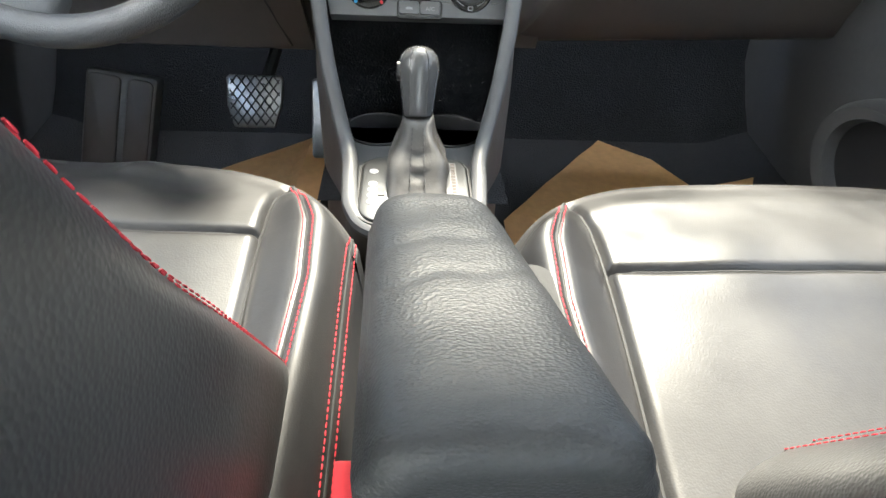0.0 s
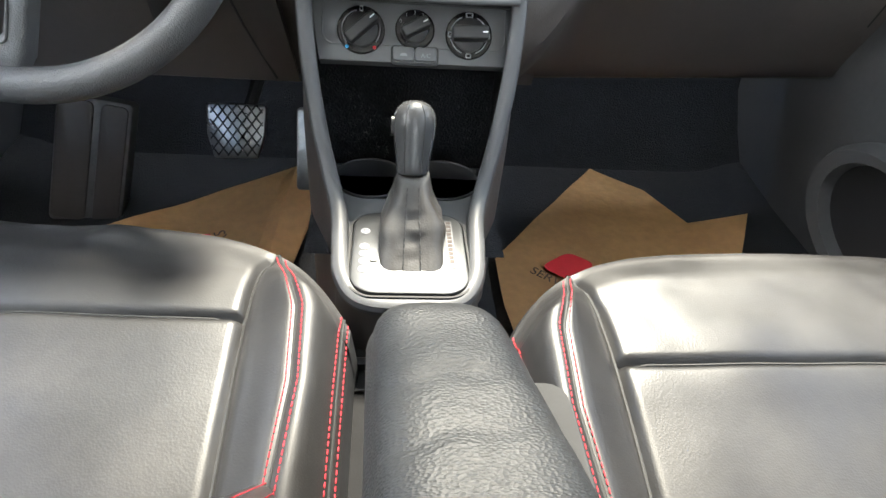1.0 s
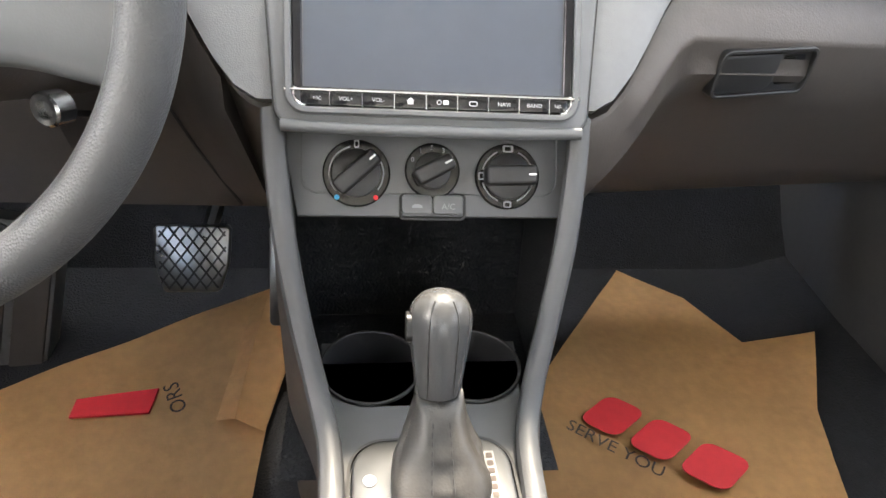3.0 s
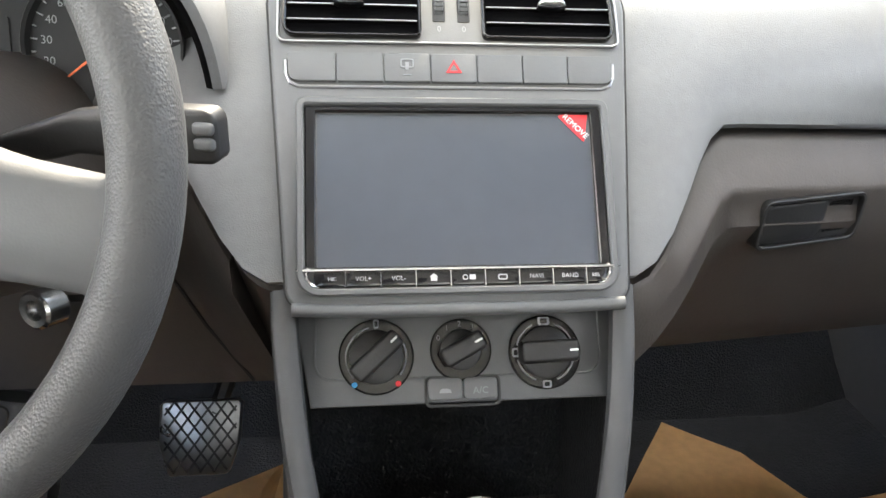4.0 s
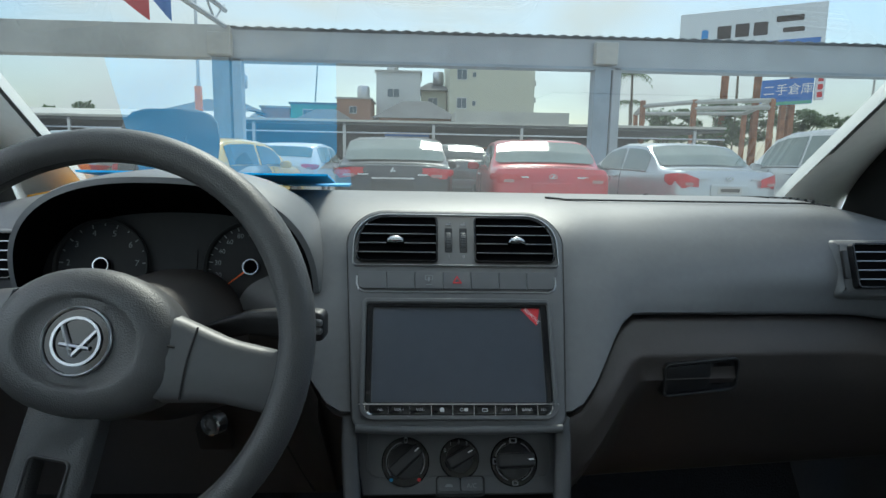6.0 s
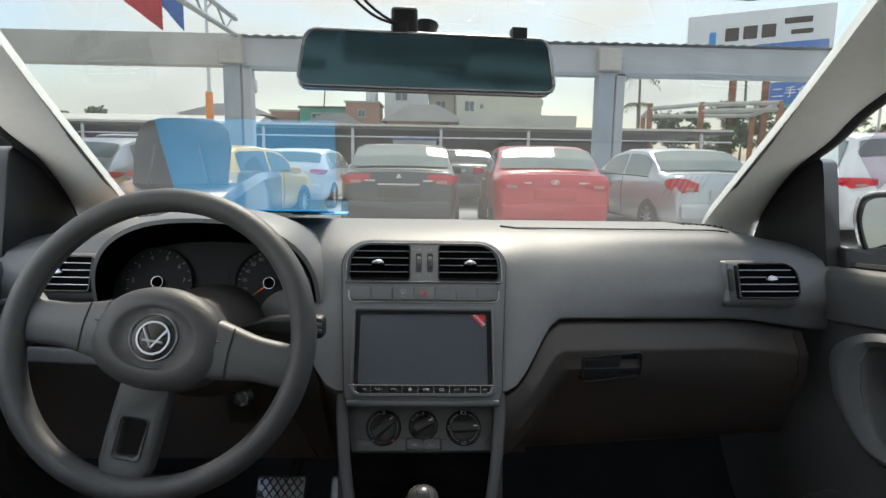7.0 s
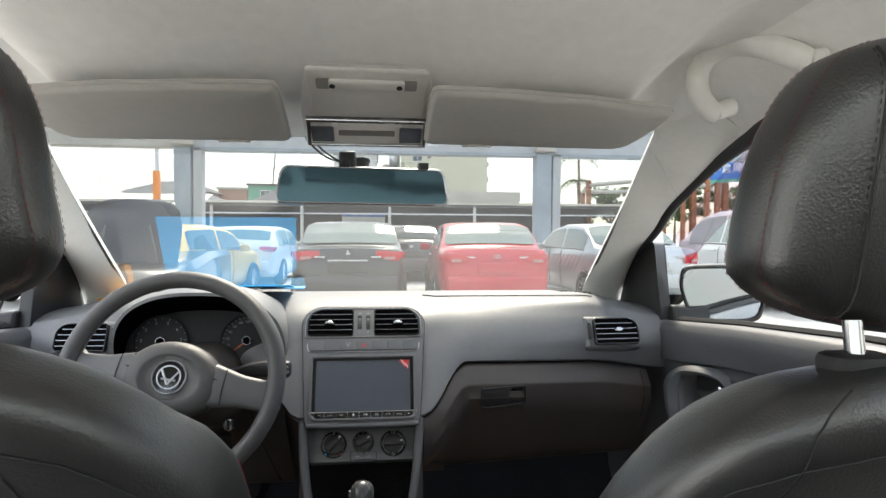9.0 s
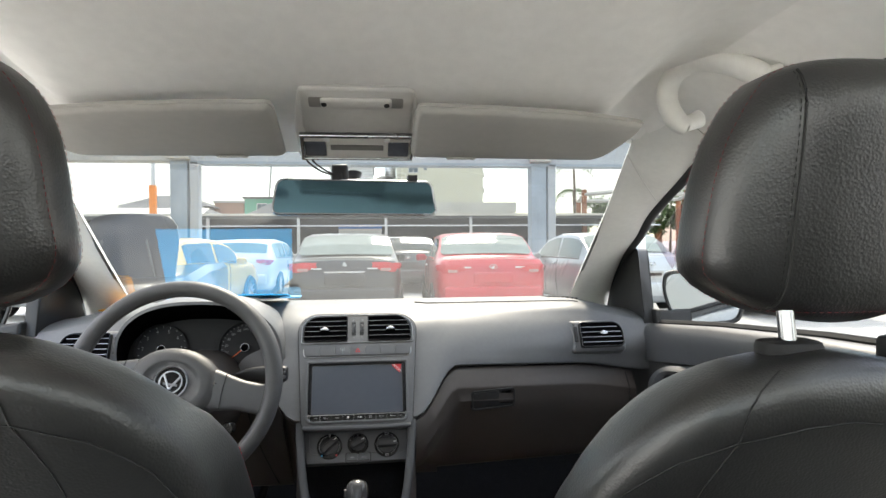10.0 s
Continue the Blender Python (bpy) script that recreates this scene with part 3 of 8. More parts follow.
# pod behind the vents
bm = B()
vo = rrect(-0.121, 0.121, -0.037, 0.033, (0.006, 0.006, 0.038, 0.038), 8)
ring(bm, ST, vo, inset(vo, 0.0018), 0.0, 0.0062, 0.0006)
part("vent_trim", bm, "edge", stack, "thin chrome line round the vents")
for s in (-1, 1):
    def fl(p):
        return [(s * u, v) for u, v in p][:: s]
    vi = fl(rrect(0.0215, 0.1165, -0.0325, 0.0285, (0.005, 0.008, 0.034, 0.006), 7))
    bm = B()
    ring(bm, ST, vi, inset(vi, 0.0022), -0.02, 0.0085, 0.0008)
    vent = part("vent", bm, "gloss", stack, "air vent with chrome-edged slats")
    # flat near-black sheet standing for the shade between the slats
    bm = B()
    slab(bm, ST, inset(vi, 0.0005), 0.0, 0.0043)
    part("vent_shade_back", bm, "void", vent)
    for k in range(4):
        v = -0.0205 + 0.0122 * k
        ue = 0.1135 - (0.006 if k == 3 else 0.0015 if k == 2 else 0)
        bm = B()
        slab(bm, Face(ST(0, v), ST.u, ST.n), fl(rrect(0.0245, ue, 0.004, 0.0078, 0.0005, 1)), -0.0005, 0.0005)
        slat = part("slat", bm, "void", vent)
        bm = B()
        tube(bm, [ST(s * 0.0245, v, 0.0080), ST(s * ue, v, 0.0080)], 0.00065, 6)
        part("slat_edge", bm, "edge", slat)
    bm = B()
    tf = Face(ST(s * 0.0715, -0.0085, 0.006), ST.u, ST.v)
    dome = [(0.0105 * math.cos(a), 0.0078 * math.sin(a) if a < math.pi else 0.0016 * math.sin(a)) for a in [2 * math.pi * k / 28 for k in range(28)]]
    loft(bm, [[tf(u * q, v * q + 0.002 * (1 - q), n) for u, v in dome] for q, n in ((1.0, 0.0), (1.0, 0.004), (0.95, 0.0065), (0.80, 0.0085), (0.5, 0.0098), (0.1, 0.0102))], True, True)
    part("vent_tab", bm, "satin", vent, smooth=70)
    # thumb wheel between the vents
    bm = B()
    slab(bm, ST, rrect(s * 0.0088 - 0.0045, s * 0.0088 + 0.0045, -0.018, 0.0145, 0.001), 0.001, 0.0041)
    well = part("wheel_slot", bm, "black", stack)
    bm = B()
    lathe(bm, Face(ST(s * 0.0088 - 0.0033, -0.0015, -0.006), ST.v, ST.n), [(0.0135, 0), (0.0145, 0.001), (0.0145, 0.0056), (0.0135, 0.0066)], 28)
    part("thumb_wheel", bm, "trim", well)
    bm = B()
    for k in range(9):
        a = radians(40 + 12.5 * k)
        tube(bm, [ST(s * 0.0088 - 0.003, -0.0015 + 0.0146 * math.cos(a), -0.006 + 0.0146 * math.sin(a)), ST(s * 0.0088 + 0.003, -0.0015 + 0.0146 * math.cos(a), -0.006 + 0.0146 * math.sin(a))], 0.0004, 4)
    part("ribs", bm, "black", well)
    lettering("mark", "0", 0.006, Face(ST(s * 0.0088, -0.024, 0.0042), ST.u, ST.v), "dimwhite", stack)
    bm = B()
    slab(bm, ST, rrect(s * 0.0088 - 0.003, s * 0.0088 + 0.003, 0.0185, 0.0205, 0.0004, 1), 0.003, 0.0042)
    slab(bm, ST, rrect(s * 0.0088 + 0.001, s * 0.0088 + 0.003, 0.021, 0.0225, 0.0003, 1), 0.003, 0.0042)
    part("airflow_mark", bm, "dimwhite", stack)
# row of seven switch blanks
for k in range(7):
    u0 = -0.1135 + 0.0326 * k
    bm = B()
    r = (0.006 if k == 0 else 0.0012, 0.006 if k == 6 else 0.0012, 0.0012, 0.0012)
    slab(bm, ST, rrect(u0, u0 + 0.0320, -0.0665, -0.0445, r, 3), -0.002, 0.0062, 0.0008)
    b = part("switch", bm, "trim", stack)
    if k == 3:
        f = Face(ST(u0 + 0.016, -0.0555, 0.0064), ST.u, ST.v)
        bm = B()
        ring(bm, f, [(-0.0055, -0.004), (0.0055, -0.004), (0, 0.0055)], [(-0.0032, -0.0026), (0.0032, -0.0026), (0, 0.003)], 0, 0.0003)
        part("hazard_mark", bm, "red", b)
    if k == 2:
        f = Face(ST(u0 + 0.016, -0.053, 0.0064), ST.u, ST.v)
        bm = B()
        ring(bm, f, rrect(-0.0045, 0.0045, -0.0028, 0.0035, 0.001, 2), rrect(-0.0036, 0.0036, -0.002, 0.0027, 0.0007, 2), 0, 0.0003)
        slab(bm, f, rrect(-0.0012, 0.0012, -0.0045, 0.001, 0.0002, 1), 0, 0.0003)
        slab(bm, f, rrect(-0.003, 0.003, -0.0085, -0.0078, 0.0002, 1), 0, 0.0003)
        part("heater_mark", bm, "dimwhite", b)
bm = B()
tube(bm, [ST(u, v, 0.0038) for u, v in [(-0.1155, -0.050)] + [(-0.1155, -0.060), (-0.113, -0.0665), (-0.107, -0.0695)] + [(0.107, -0.0695), (0.113, -0.0665), (0.1155, -0.060), (0.1155, -0.050)]], 0.0011, 6)
part("switch_trim", bm, "edge", stack, "thin chrome line under the switches")

# ---- screen unit ----
unit = thing("screen_unit", "switched-off touchscreen unit with black frame and a red peel-off corner", "car stereo", ST(0, -0.14, 0.0), "")
so = rrect(-0.1125, 0.1125, -0.2225, -0.078, (0.016, 0.016, 0.009, 0.009), 6)
bm = B()
ring(bm, ST, so, inset(so, 0.0055), -0.01, 0.0075, 0.0012)
part("frame", bm, "trim", unit)
bm = B()
si = inset(so, 0.005)
slab(bm, ST, si, -0.012, 0.0025)
part("bezel", bm, "gloss", unit, "glossy black bezel")
bm = B()
ring(bm, ST, rrect(-0.1065, 0.1065, -0.2035, -0.0845, 0.004), rrect(-0.0995, 0.0995, -0.2030, -0.0885, 0.002), 0.0, 0.0062, 0.0008)
part("bezel_rim", bm, "gloss", unit)
bm = B()
slab(bm, ST, rrect(-0.0985, 0.0985, -0.2020, -0.0895, 0.001, 1), 0.0, 0.0036)
part("display", bm, "screen", unit, "dark matt display, switched off")
bm = B()
slab(bm, ST, [(0.098, -0.0905), (0.098, -0.089), (0.078, -0.089), (0.076, -0.0905), (0.0935, -0.110), (0.0945, -0.110)][::-1], 0.0036, 0.0041)
stick = part("peel_corner", bm, "red", unit, "red peel-off corner sticker")
lettering("lettering", "REMOVE", 0.0058, ST.turned(0.0885, -0.0985, -46, 0.0043), "white", stick)
# key strip along the bottom with a chrome rim
bm = B()
path = [(-0.1050, -0.2043), (-0.1062, -0.2085), (-0.1035, -0.2135), (-0.098, -0.2165), (-0.088, -0.218), (0.0, -0.2182), (0.088, -0.218), (0.098, -0.2165), (0.1035, -0.2135), (0.1062, -0.2085), (0.1050, -0.2043)]
tube(bm, smooth_path([ST(u, v, 0.0052) for u, v in path], 4), 0.0013, 8)
part("strip_rim", bm, "chrome", unit, "chrome rim under the keys")
bm = B()
tube(bm, smooth_path([ST(u, v, 0.0065) for u, v in ((-0.1055, -0.2035), (-0.1025, -0.2045), (-0.098, -0.2047), (0.098, -0.2047), (0.1025, -0.2045), (0.1055, -0.2035))], 4), 0.0011, 6)
part("strip_line", bm, "chrome", unit)
edges = [-0.1015, -0.0795, -0.0555, -0.0315, -0.0075, 0.0165, 0.0405, 0.0645, 0.0885, 0.1035]
words = ["MIC", "VOL+", "VOL-", "", "", "", "NAVI", "BAND", "RES"]
for k in range(9):
    u0, u1 = edges[k] + 0.0005, edges[k + 1] - 0.0005
    bm = B()
    slab(bm, ST, rrect(u0, u1, -0.216, -0.206, (0.004 if k == 0 else 0.0010, 0.004 if k == 8 else 0.0010, 0.0010, 0.0010), 2), 0.002, 0.0068, 0.0006)
    key = part("key", bm, "gloss", unit)
    um, f = (u0 + u1) / 2, None
    if words[k]:
        lettering("lettering", words[k], 0.0040 if k not in (0, 8) else 0.0032, Face(ST(um + (0.002 if k == 0 else -0.001 if k == 8 else 0), -0.211, 0.0070), ST.u, ST.v), "keyprint", key)
    else:
        bm = B()
        f = Face(ST(um, -0.211, 0.0070), ST.u, ST.v)
        if k == 3:
            slab(bm, f, [(-0.002, -0.002), (0.002, -0.002), (0.002, 0.0004), (0.0028, 0.0004), (0, 0.0028), (-0.0028, 0.0004), (-0.002, 0.0004)], 0, 0.0002)
        elif k == 4:
            ring(bm, f, circle(-0.002, 0, 0.0018, 12), circle(-0.002, 0, 0.0012, 12), 0, 0.0002)
            slab(bm, f, rrect(0.0006, 0.0046, -0.0016, 0.0016, 0.0005, 1), 0, 0.0002)
        else:
            ring(bm, f, rrect(-0.003, 0.003, -0.002, 0.0016, 0.0012, 2), rrect(-0.0023, 0.0023, -0.0013, 0.0009, 0.0007, 2), 0, 0.0002)
        part("key_mark", bm, "keyprint", key)
for k in range(1, 9):
    bm = B()
    tube(bm, [ST(edges[k], -0.2173, 0.0066), ST(edges[k], -0.205, 0.0066)], 0.0005, 5)
    part("key_divider", bm, "chrome", unit)

# ---- heater panel ----
HP = Face((0.003, -0.1385, 0.6863), (1, 0, 0), (0, 0.559, 0.829))
heater = thing("heater_panel", "dark grey heater control panel with three rotary knobs", "heater controls", HP(0, 0))
bm = B()
slab(bm, HP, [(-0.098, -0.0345), (0.100, -0.0335), (0.112, 0.042), (-0.112, 0.042)], -0.02, 0.0, 0.002)
part("panel", bm, "trim", heater)
bm = B()
ring(bm, HP, rrect(-0.096, 0.096, -0.018, 0.036, 0.012, 5), rrect(-0.0945, 0.0945, -0.0165, 0.0345, 0.011, 5), -0.002, 0.0012, 0.0004)
part("panel_ridge", bm, "trim", heater)
for k, (u, v, r, turn) in enumerate(((-0.0555, -0.003, 0.0245, -48), (0.0, 0.0, 0.0205, -62), (0.0565, -0.003, 0.0245, -88))):
    f = HP.turned(u, v, 0)
    bm = B()
    lathe(bm, f, [(r, -0.002), (r, 0.0022), (r - 0.0012, 0.0032), (r - 0.0065, 0.0032)], 40)
    knob = part("dial", bm, "gloss", heater, "black rotary heater knob")
    if k != 1:
        for a0, a1 in (((104, 222), (-38, 62)) if k == 0 else ((14, 66), (114, 166), (194, 248), (292, 346))):
            bm = B()
            tube(bm, [f((r - 0.0050) * math.cos(radians(a)), (r - 0.0050) * math.sin(radians(a)), 0.0036) for a in [lerp(a0, a1, j / 14) for j in range(15)]], 0.0006, 5)
            part("dial_arc", bm, "dimwhite", knob)
    bm = B()
    lathe(bm, f, [(r - 0.0065, 0.001), (r - 0.0072, 0.0062), (r - 0.0085, 0.007)], 36)
    part("dial_cap", bm, "black", knob)
    g = HP.turned(u, v, turn)
    bm = B()
    w = 0.0062 if k < 2 else 0.0072
    slab(bm, g, rrect(-w, w, -(r - 0.006), r - 0.005, 0.003, 3), 0.004, 0.0185, 0.0025)
    grip = part("grip", bm, "black", knob, smooth=50)
    bm = B()
    slab(bm, g, rrect(-0.0007, 0.0007, r - 0.012, r - 0.0065, 0.0003, 1), 0.0186, 0.0189)
    part("grip_mark", bm, "white", grip)
for k, ch in enumerate("01234"):
    a = radians(152 - 30 * k)
    lettering("lettering", ch, 0.0052, Face(HP(0.0168 * math.cos(a), 0.0168 * math.sin(a), 0.0034), HP.u, HP.v), "dimwhite", heater)
for u, v, m_, w in ((-0.0695, -0.0205, "blueprint", 0.0019), (-0.0415, -0.0205, "red", 0.0019)):
    bm = B()
    slab(bm, HP, circle(u, v, w, 12), 0.0, 0.0038)
    part("dial_dot", bm, m_, heater)
for u, v, w, h in ((-0.0555, 0.0182, 0.0018, 0.003), (0.0565, 0.0175, 0.004, 0.0026), (0.0565, -0.024, 0.003, 0.0024), (0.0365, -0.003, 0.0022, 0.003), (0.0765, -0.003, 0.0022, 0.003)):
    bm = B()
    ring(bm, HP, rrect(u - w, u + w, v - h, v + h, 0.0008, 1), rrect(u - w * 0.6, u + w * 0.6, v - h * 0.6, v + h * 0.6, 0.0004, 1), 0.002, 0.0038)
    part("dial_mark", bm, "dimwhite", heater)
for k in range(2):
    u0 = -0.0225 + 0.0232 * k
    bm = B()
    slab(bm, HP, rrect(u0, u0 + 0.0226, -0.0320, -0.0178, 0.003, 3), -0.002, 0.0042, 0.0012)
    b = part("push_button", bm, "trim", heater)
    if k:
        lettering("lettering", "A/C", 0.0062, Face(HP(u0 + 0.0113, -0.0265, 0.0044), HP.u, HP.v), "dimwhite", b)
    else:
        bm = B()
        slab(bm, Face(HP(u0 + 0.0113, -0.0265, 0.0043), HP.u, HP.v), [(-0.004, -0.001), (0.004, -0.001), (0.0035, 0.001), (0.0015, 0.0018), (-0.002, 0.0018), (-0.0035, 0.0006)], 0, 0.0002)
        part("recirculation_mark", bm, "dimwhite", b)
bm = B()
ring(bm, HP, rrect(-0.0245, 0.0255, -0.0365, -0.0165, 0.004, 3), rrect(-0.0228, 0.0238, -0.0348, -0.0182, 0.003, 3), -0.002, 0.002)
part("button_gap", bm, "rubber", heater)

# ---- centre console, selector, armrest ----
console = thing("centre_console", "dark grey centre console with cup holders and side rails", "centre console", (0, -0.3, 0.3))
rail = [(0.110, -0.130, 0.728), (0.108, -0.150, 0.697), (0.102, -0.178, 0.65), (0.092, -0.205, 0.60), (0.079, -0.237, 0.560), (0.069, -0.275, 0.546), (0.065, -0.325, 0.541), (0.060, -0.362, 0.538), (0.042, -0.389, 0.535), (0.0, -0.395, 0.535)]
full = smooth_path(rail[:-1] + [(-x, y, z) for x, y, z in rail[::-1]], 6)
bm = B()
tube(bm, full, 0.0085, 10, flat=0.9)
part("rail", bm, "rail", console, "satin grey rail framing the console")
bm = B()
low = [Vector((p.x * 1.06, p.y, 0.30 if abs(p.x) > 0.06 else 0.40)) for p in full]
loft(bm, [[p + Vector((math.copysign(0.004, p.x), 0, -0.002)) for p in full], [lerp(p, q, 0.3) + Vector((math.copysign(0.006, p.x), 0, 0)) for p, q in zip(full, low)], low], False, flip=True)
part("side_panel", bm, "dash_low", console, smooth=50)
# storage niche behind the cup holders
bm = B()
niche = [(-0.03, 0.735), (-0.03, 0.60), (-0.06, 0.476), (-0.25, 0.474)]
loft(bm, [[(x, y, z) for x in (-0.112, -0.06, 0, 0.06, 0.112)] for y, z in niche], False)
for s in (-1, 1):
    loft(bm, [[(s * 0.112, -0.03, 0.735), (s * 0.112, -0.03, 0.474)], [(s * 0.112, -0.145, 0.70), (s * 0.112, -0.145, 0.474)], [(s * 0.09, -0.22, 0.58), (s * 0.09, -0.22, 0.474)]], False)
box(bm, -0.105, 0.105, -0.10, -0.02, 0.70, 0.708)
part("niche", bm, "carpet", console, "dark open storage niche")
# deck with two round cup holders
bm = B()
deck = Face((0, 0, 0.537), (1, 0, 0), (0, 1, 0))
outer = rrect(-0.065, 0.065, -0.388, -0.165, (0.03, 0.03, 0.01, 0.01), 6)
edge = [(u * (1.0 + 0.16 * sm(-0.27, -0.17, v)), v) for u, v in outer]
rear = sorted([p for p in edge if p[1] < -0.29], key=lambda p: math.atan2(p[1] + 0.29, p[0]))
bite = [(s * 0.041 + 0.0405 * math.cos(radians(a)), -0.192 + 0.0405 * math.sin(radians(a))) for s in (1, -1) for a in range(42, -223, -12)]
slab(bm, deck, rear + [(0.0815, -0.165)] + bite + [(-0.0815, -0.165)], -0.02, 0.0)
part("deck", bm, "rail", console)
for s in (-1, 1):
    bm = B()
    lathe(bm, Face((s * 0.041, -0.192, 0.5385), (1, 0, 0), (0, 1, 0)), [(0.0403, -0.060), (0.0403, 0.0004), (0.0385, 0.0004), (0.0375, -0.004), (0.035, -0.055)], 36)
    cup = part("cup_holder", bm, "black", console, "round black cup holder")
    bm = B()
    tube(bm, [(s * 0.041 + 0.0395 * math.cos(radians(a)), -0.192 + 0.0395 * math.sin(radians(a)), 0.5385) for a in range(0, 360, 12)], 0.0014, 6, closed=True)
    part("rim", bm, "black", cup)
# rear deck with shallow tray, lower than the selector
bm = B()
f = Face((0, 0, 0.475), (1, 0, 0), (0, 1, 0))
slab(bm, f, rrect(-0.085, 0.085, -0.86, -0.372, 0.02, 5), -0.12, 0.0, 0.006)
part("rear_deck", bm, "tray", console)
bm = B()
ring(bm, f, rrect(-0.076, 0.076, -0.66, -0.408, 0.025, 6), rrect(-0.068, 0.068, -0.652, -0.416, 0.02, 6), 0.0, 0.012, 0.003)
part("tray_rim", bm, "black", console)
bm = B()
ring(bm, f, rrect(-0.055, 0.012, -0.62, -0.438, 0.012, 5), rrect(-0.053, 0.010, -0.618, -0.440, 0.011, 5), 0.0, 0.003)
part("tray_line", bm, "rubber", console)

selector = thing("gear_selector", "automatic gear selector with silver plate and stitched gaiter", "gear selector", (0, -0.34, 0.54))
SP = Face((0, -0.325, 0.541), (1, 0, 0), (0, 1, -0.01))
bm = B()
po = rrect(-0.054, 0.054, -0.064, 0.056, (0.024, 0.024, 0.022, 0.022), 7)
slab(bm, SP, po, -0.008, 0.0045, 0.0025)
plate = part("plate", bm, "plate", selector, "satin silver selector plate")
bm = B()
ring(bm, SP, rrect(-0.057, 0.057, -0.067, 0.059, 0.025, 7), inset(rrect(-0.057, 0.057, -0.067, 0.059, 0.025, 7), 0.002), -0.004, 0.002)
part("plate_gap", bm, "rubber", plate)
for k, (u, v, ch) in enumerate(((-0.042, 0.024, "P"), (-0.042, 0.0, "R"), (-0.042, -0.011, "N"), (-0.042, -0.022, "D"), (-0.042, -0.033, "S"))):
    bm = B()
    slab(bm, SP, circle(u, v, 0.0048, 18), 0.0035, 0.0052, 0.0006)
    spot = part("gear_mark", bm, "dimwhite", plate)
    lettering("lettering", ch, 0.0058, Face(SP(u, v, 0.0054), SP.u, SP.v), "black", spot)
bm = B()
slab(bm, SP, rrect(-0.0365, -0.0295, -0.0225, -0.0085, 0.002, 2), 0.0035, 0.0054)
part("shift_gate_mark", bm, "black", plate)
bm = B()
slab(bm, SP, rrect(0.036, 0.043, -0.030, 0.044, 0.001, 2), 0.004, 0.0049)
scale_ = part("lock_bar", bm, "trim", plate)
bm = B()
for k in range(11):
    slab(bm, SP, rrect(0.0372, 0.0418, 0.038 - 0.006 * k, 0.042 - 0.006 * k, 0.0005, 1), 0.0045, 0.0053)
part("lock_bar_marks", bm, "ink", scale_)
# gaiter: folded leather sleeve
bm = B()
rings = []
for k in range(19):
    t = k / 18
    cx, cy, cz = lerp(0.002, 0.003, t), lerp(-0.326, -0.271, t), lerp(0.5445, 0.595, t)
    w = table([(0, 0.0300), (0.12, 0.0300), (0.3, 0.0305), (0.45, 0.0290), (0.55, 0.0250), (0.75, 0.0190), (1, 0.0155)], t)
    d = lerp(0.036, 0.018, t ** 0.65) * (1 + 0.04 * math.sin(t * 16 + 1))
    pw = lerp(5, 2.2, t)
    rg = []
    for j in range(40):
        a = 2 * math.pi * j / 40
        c, s = math.cos(a), math.sin(a)
        q = (abs(c) ** pw + abs(s) ** pw) ** (-1 / pw)
        fold = 1 + 0.055 * math.sin(3 * a + 7 * t) * math.sin(math.pi * t) + 0.035 * math.sin(7 * a + 11 * t) * math.sin(math.pi * t)
        if s < 0 and abs(c) < 0.42:
            fold *= 1 + 0.11 * math.sin(t * 27 + 1.5) * sm(0.42, 0.2, abs(c)) * math.sin(math.pi * t) - 0.05 * math.exp(-((abs(c) - 0.3) / 0.06) ** 2)
        rg.append((cx + w * q * c * fold, cy + d * q * s * fold, cz + 0.002 * math.sin(5 * a) * math.sin(math.pi * t)))
    rings.append(rg)
loft(bm, rings, True, True)
gaiter = part("gaiter", bm, "gaiter", selector, "black leather gaiter with double seam", smooth=70)
bm = B()
for dx in (-0.0075, 0.0075):
    seam = [(0.002 + dx * lerp(1.1, 0.7, k / 14), lerp(-0.326, -0.271, k / 14) - lerp(0.036, 0.018, (k / 14) ** 0.65) * (1 + 0.04 * math.sin(k / 14 * 16 + 1)) - 0.0016, lerp(0.5445, 0.595, k / 14)) for k in range(15)]
    dashes(bm, seam, 0.0035, 0.002, 0.0007)
part("seam", bm, "darkthread", gaiter)
# knob: rounded grip on a narrow neck
bm = B()
rings = []
axis0, axis1 = Vector((0.002, -0.270, 0.592)), Vector((0.003, -0.236, 0.654))
up = (axis1 - axis0).normalized()
sx = Vector((1, 0, 0))
sy = up.cross(sx)
for t, w, d in ((0, 0.0152, 0.0155), (0.03, 0.0164, 0.0165), (0.2, 0.0176, 0.0180), (0.38, 0.0196, 0.0202), (0.55, 0.0216, 0.0226), (0.68, 0.0225, 0.0240), (0.78, 0.0219, 0.0234), (0.86, 0.0198, 0.0212), (0.92, 0.0166, 0.0178), (0.96, 0.0126, 0.0136), (0.985, 0.0080, 0.0088), (1.0, 0.0005, 0.0006)):
    w, d, c = w * 0.93, d * 0.93, lerp(axis0, axis1, t)
    rings.append([c + sx * w * math.cos(2 * math.pi * j / 32) + sy * d * math.sin(2 * math.pi * j / 32) for j in range(32)])
loft(bm, rings, True, True)
knob = part("knob", bm, "gloss", selector, "smooth dark selector knob", smooth=70)
knob.data.materials[0] = mat("polished_grey_leather", (0.05, 0.051, 0.053), 0.27, bump=0.1, bscale=500, var=0.1, rvar=0.05)
bm = B()
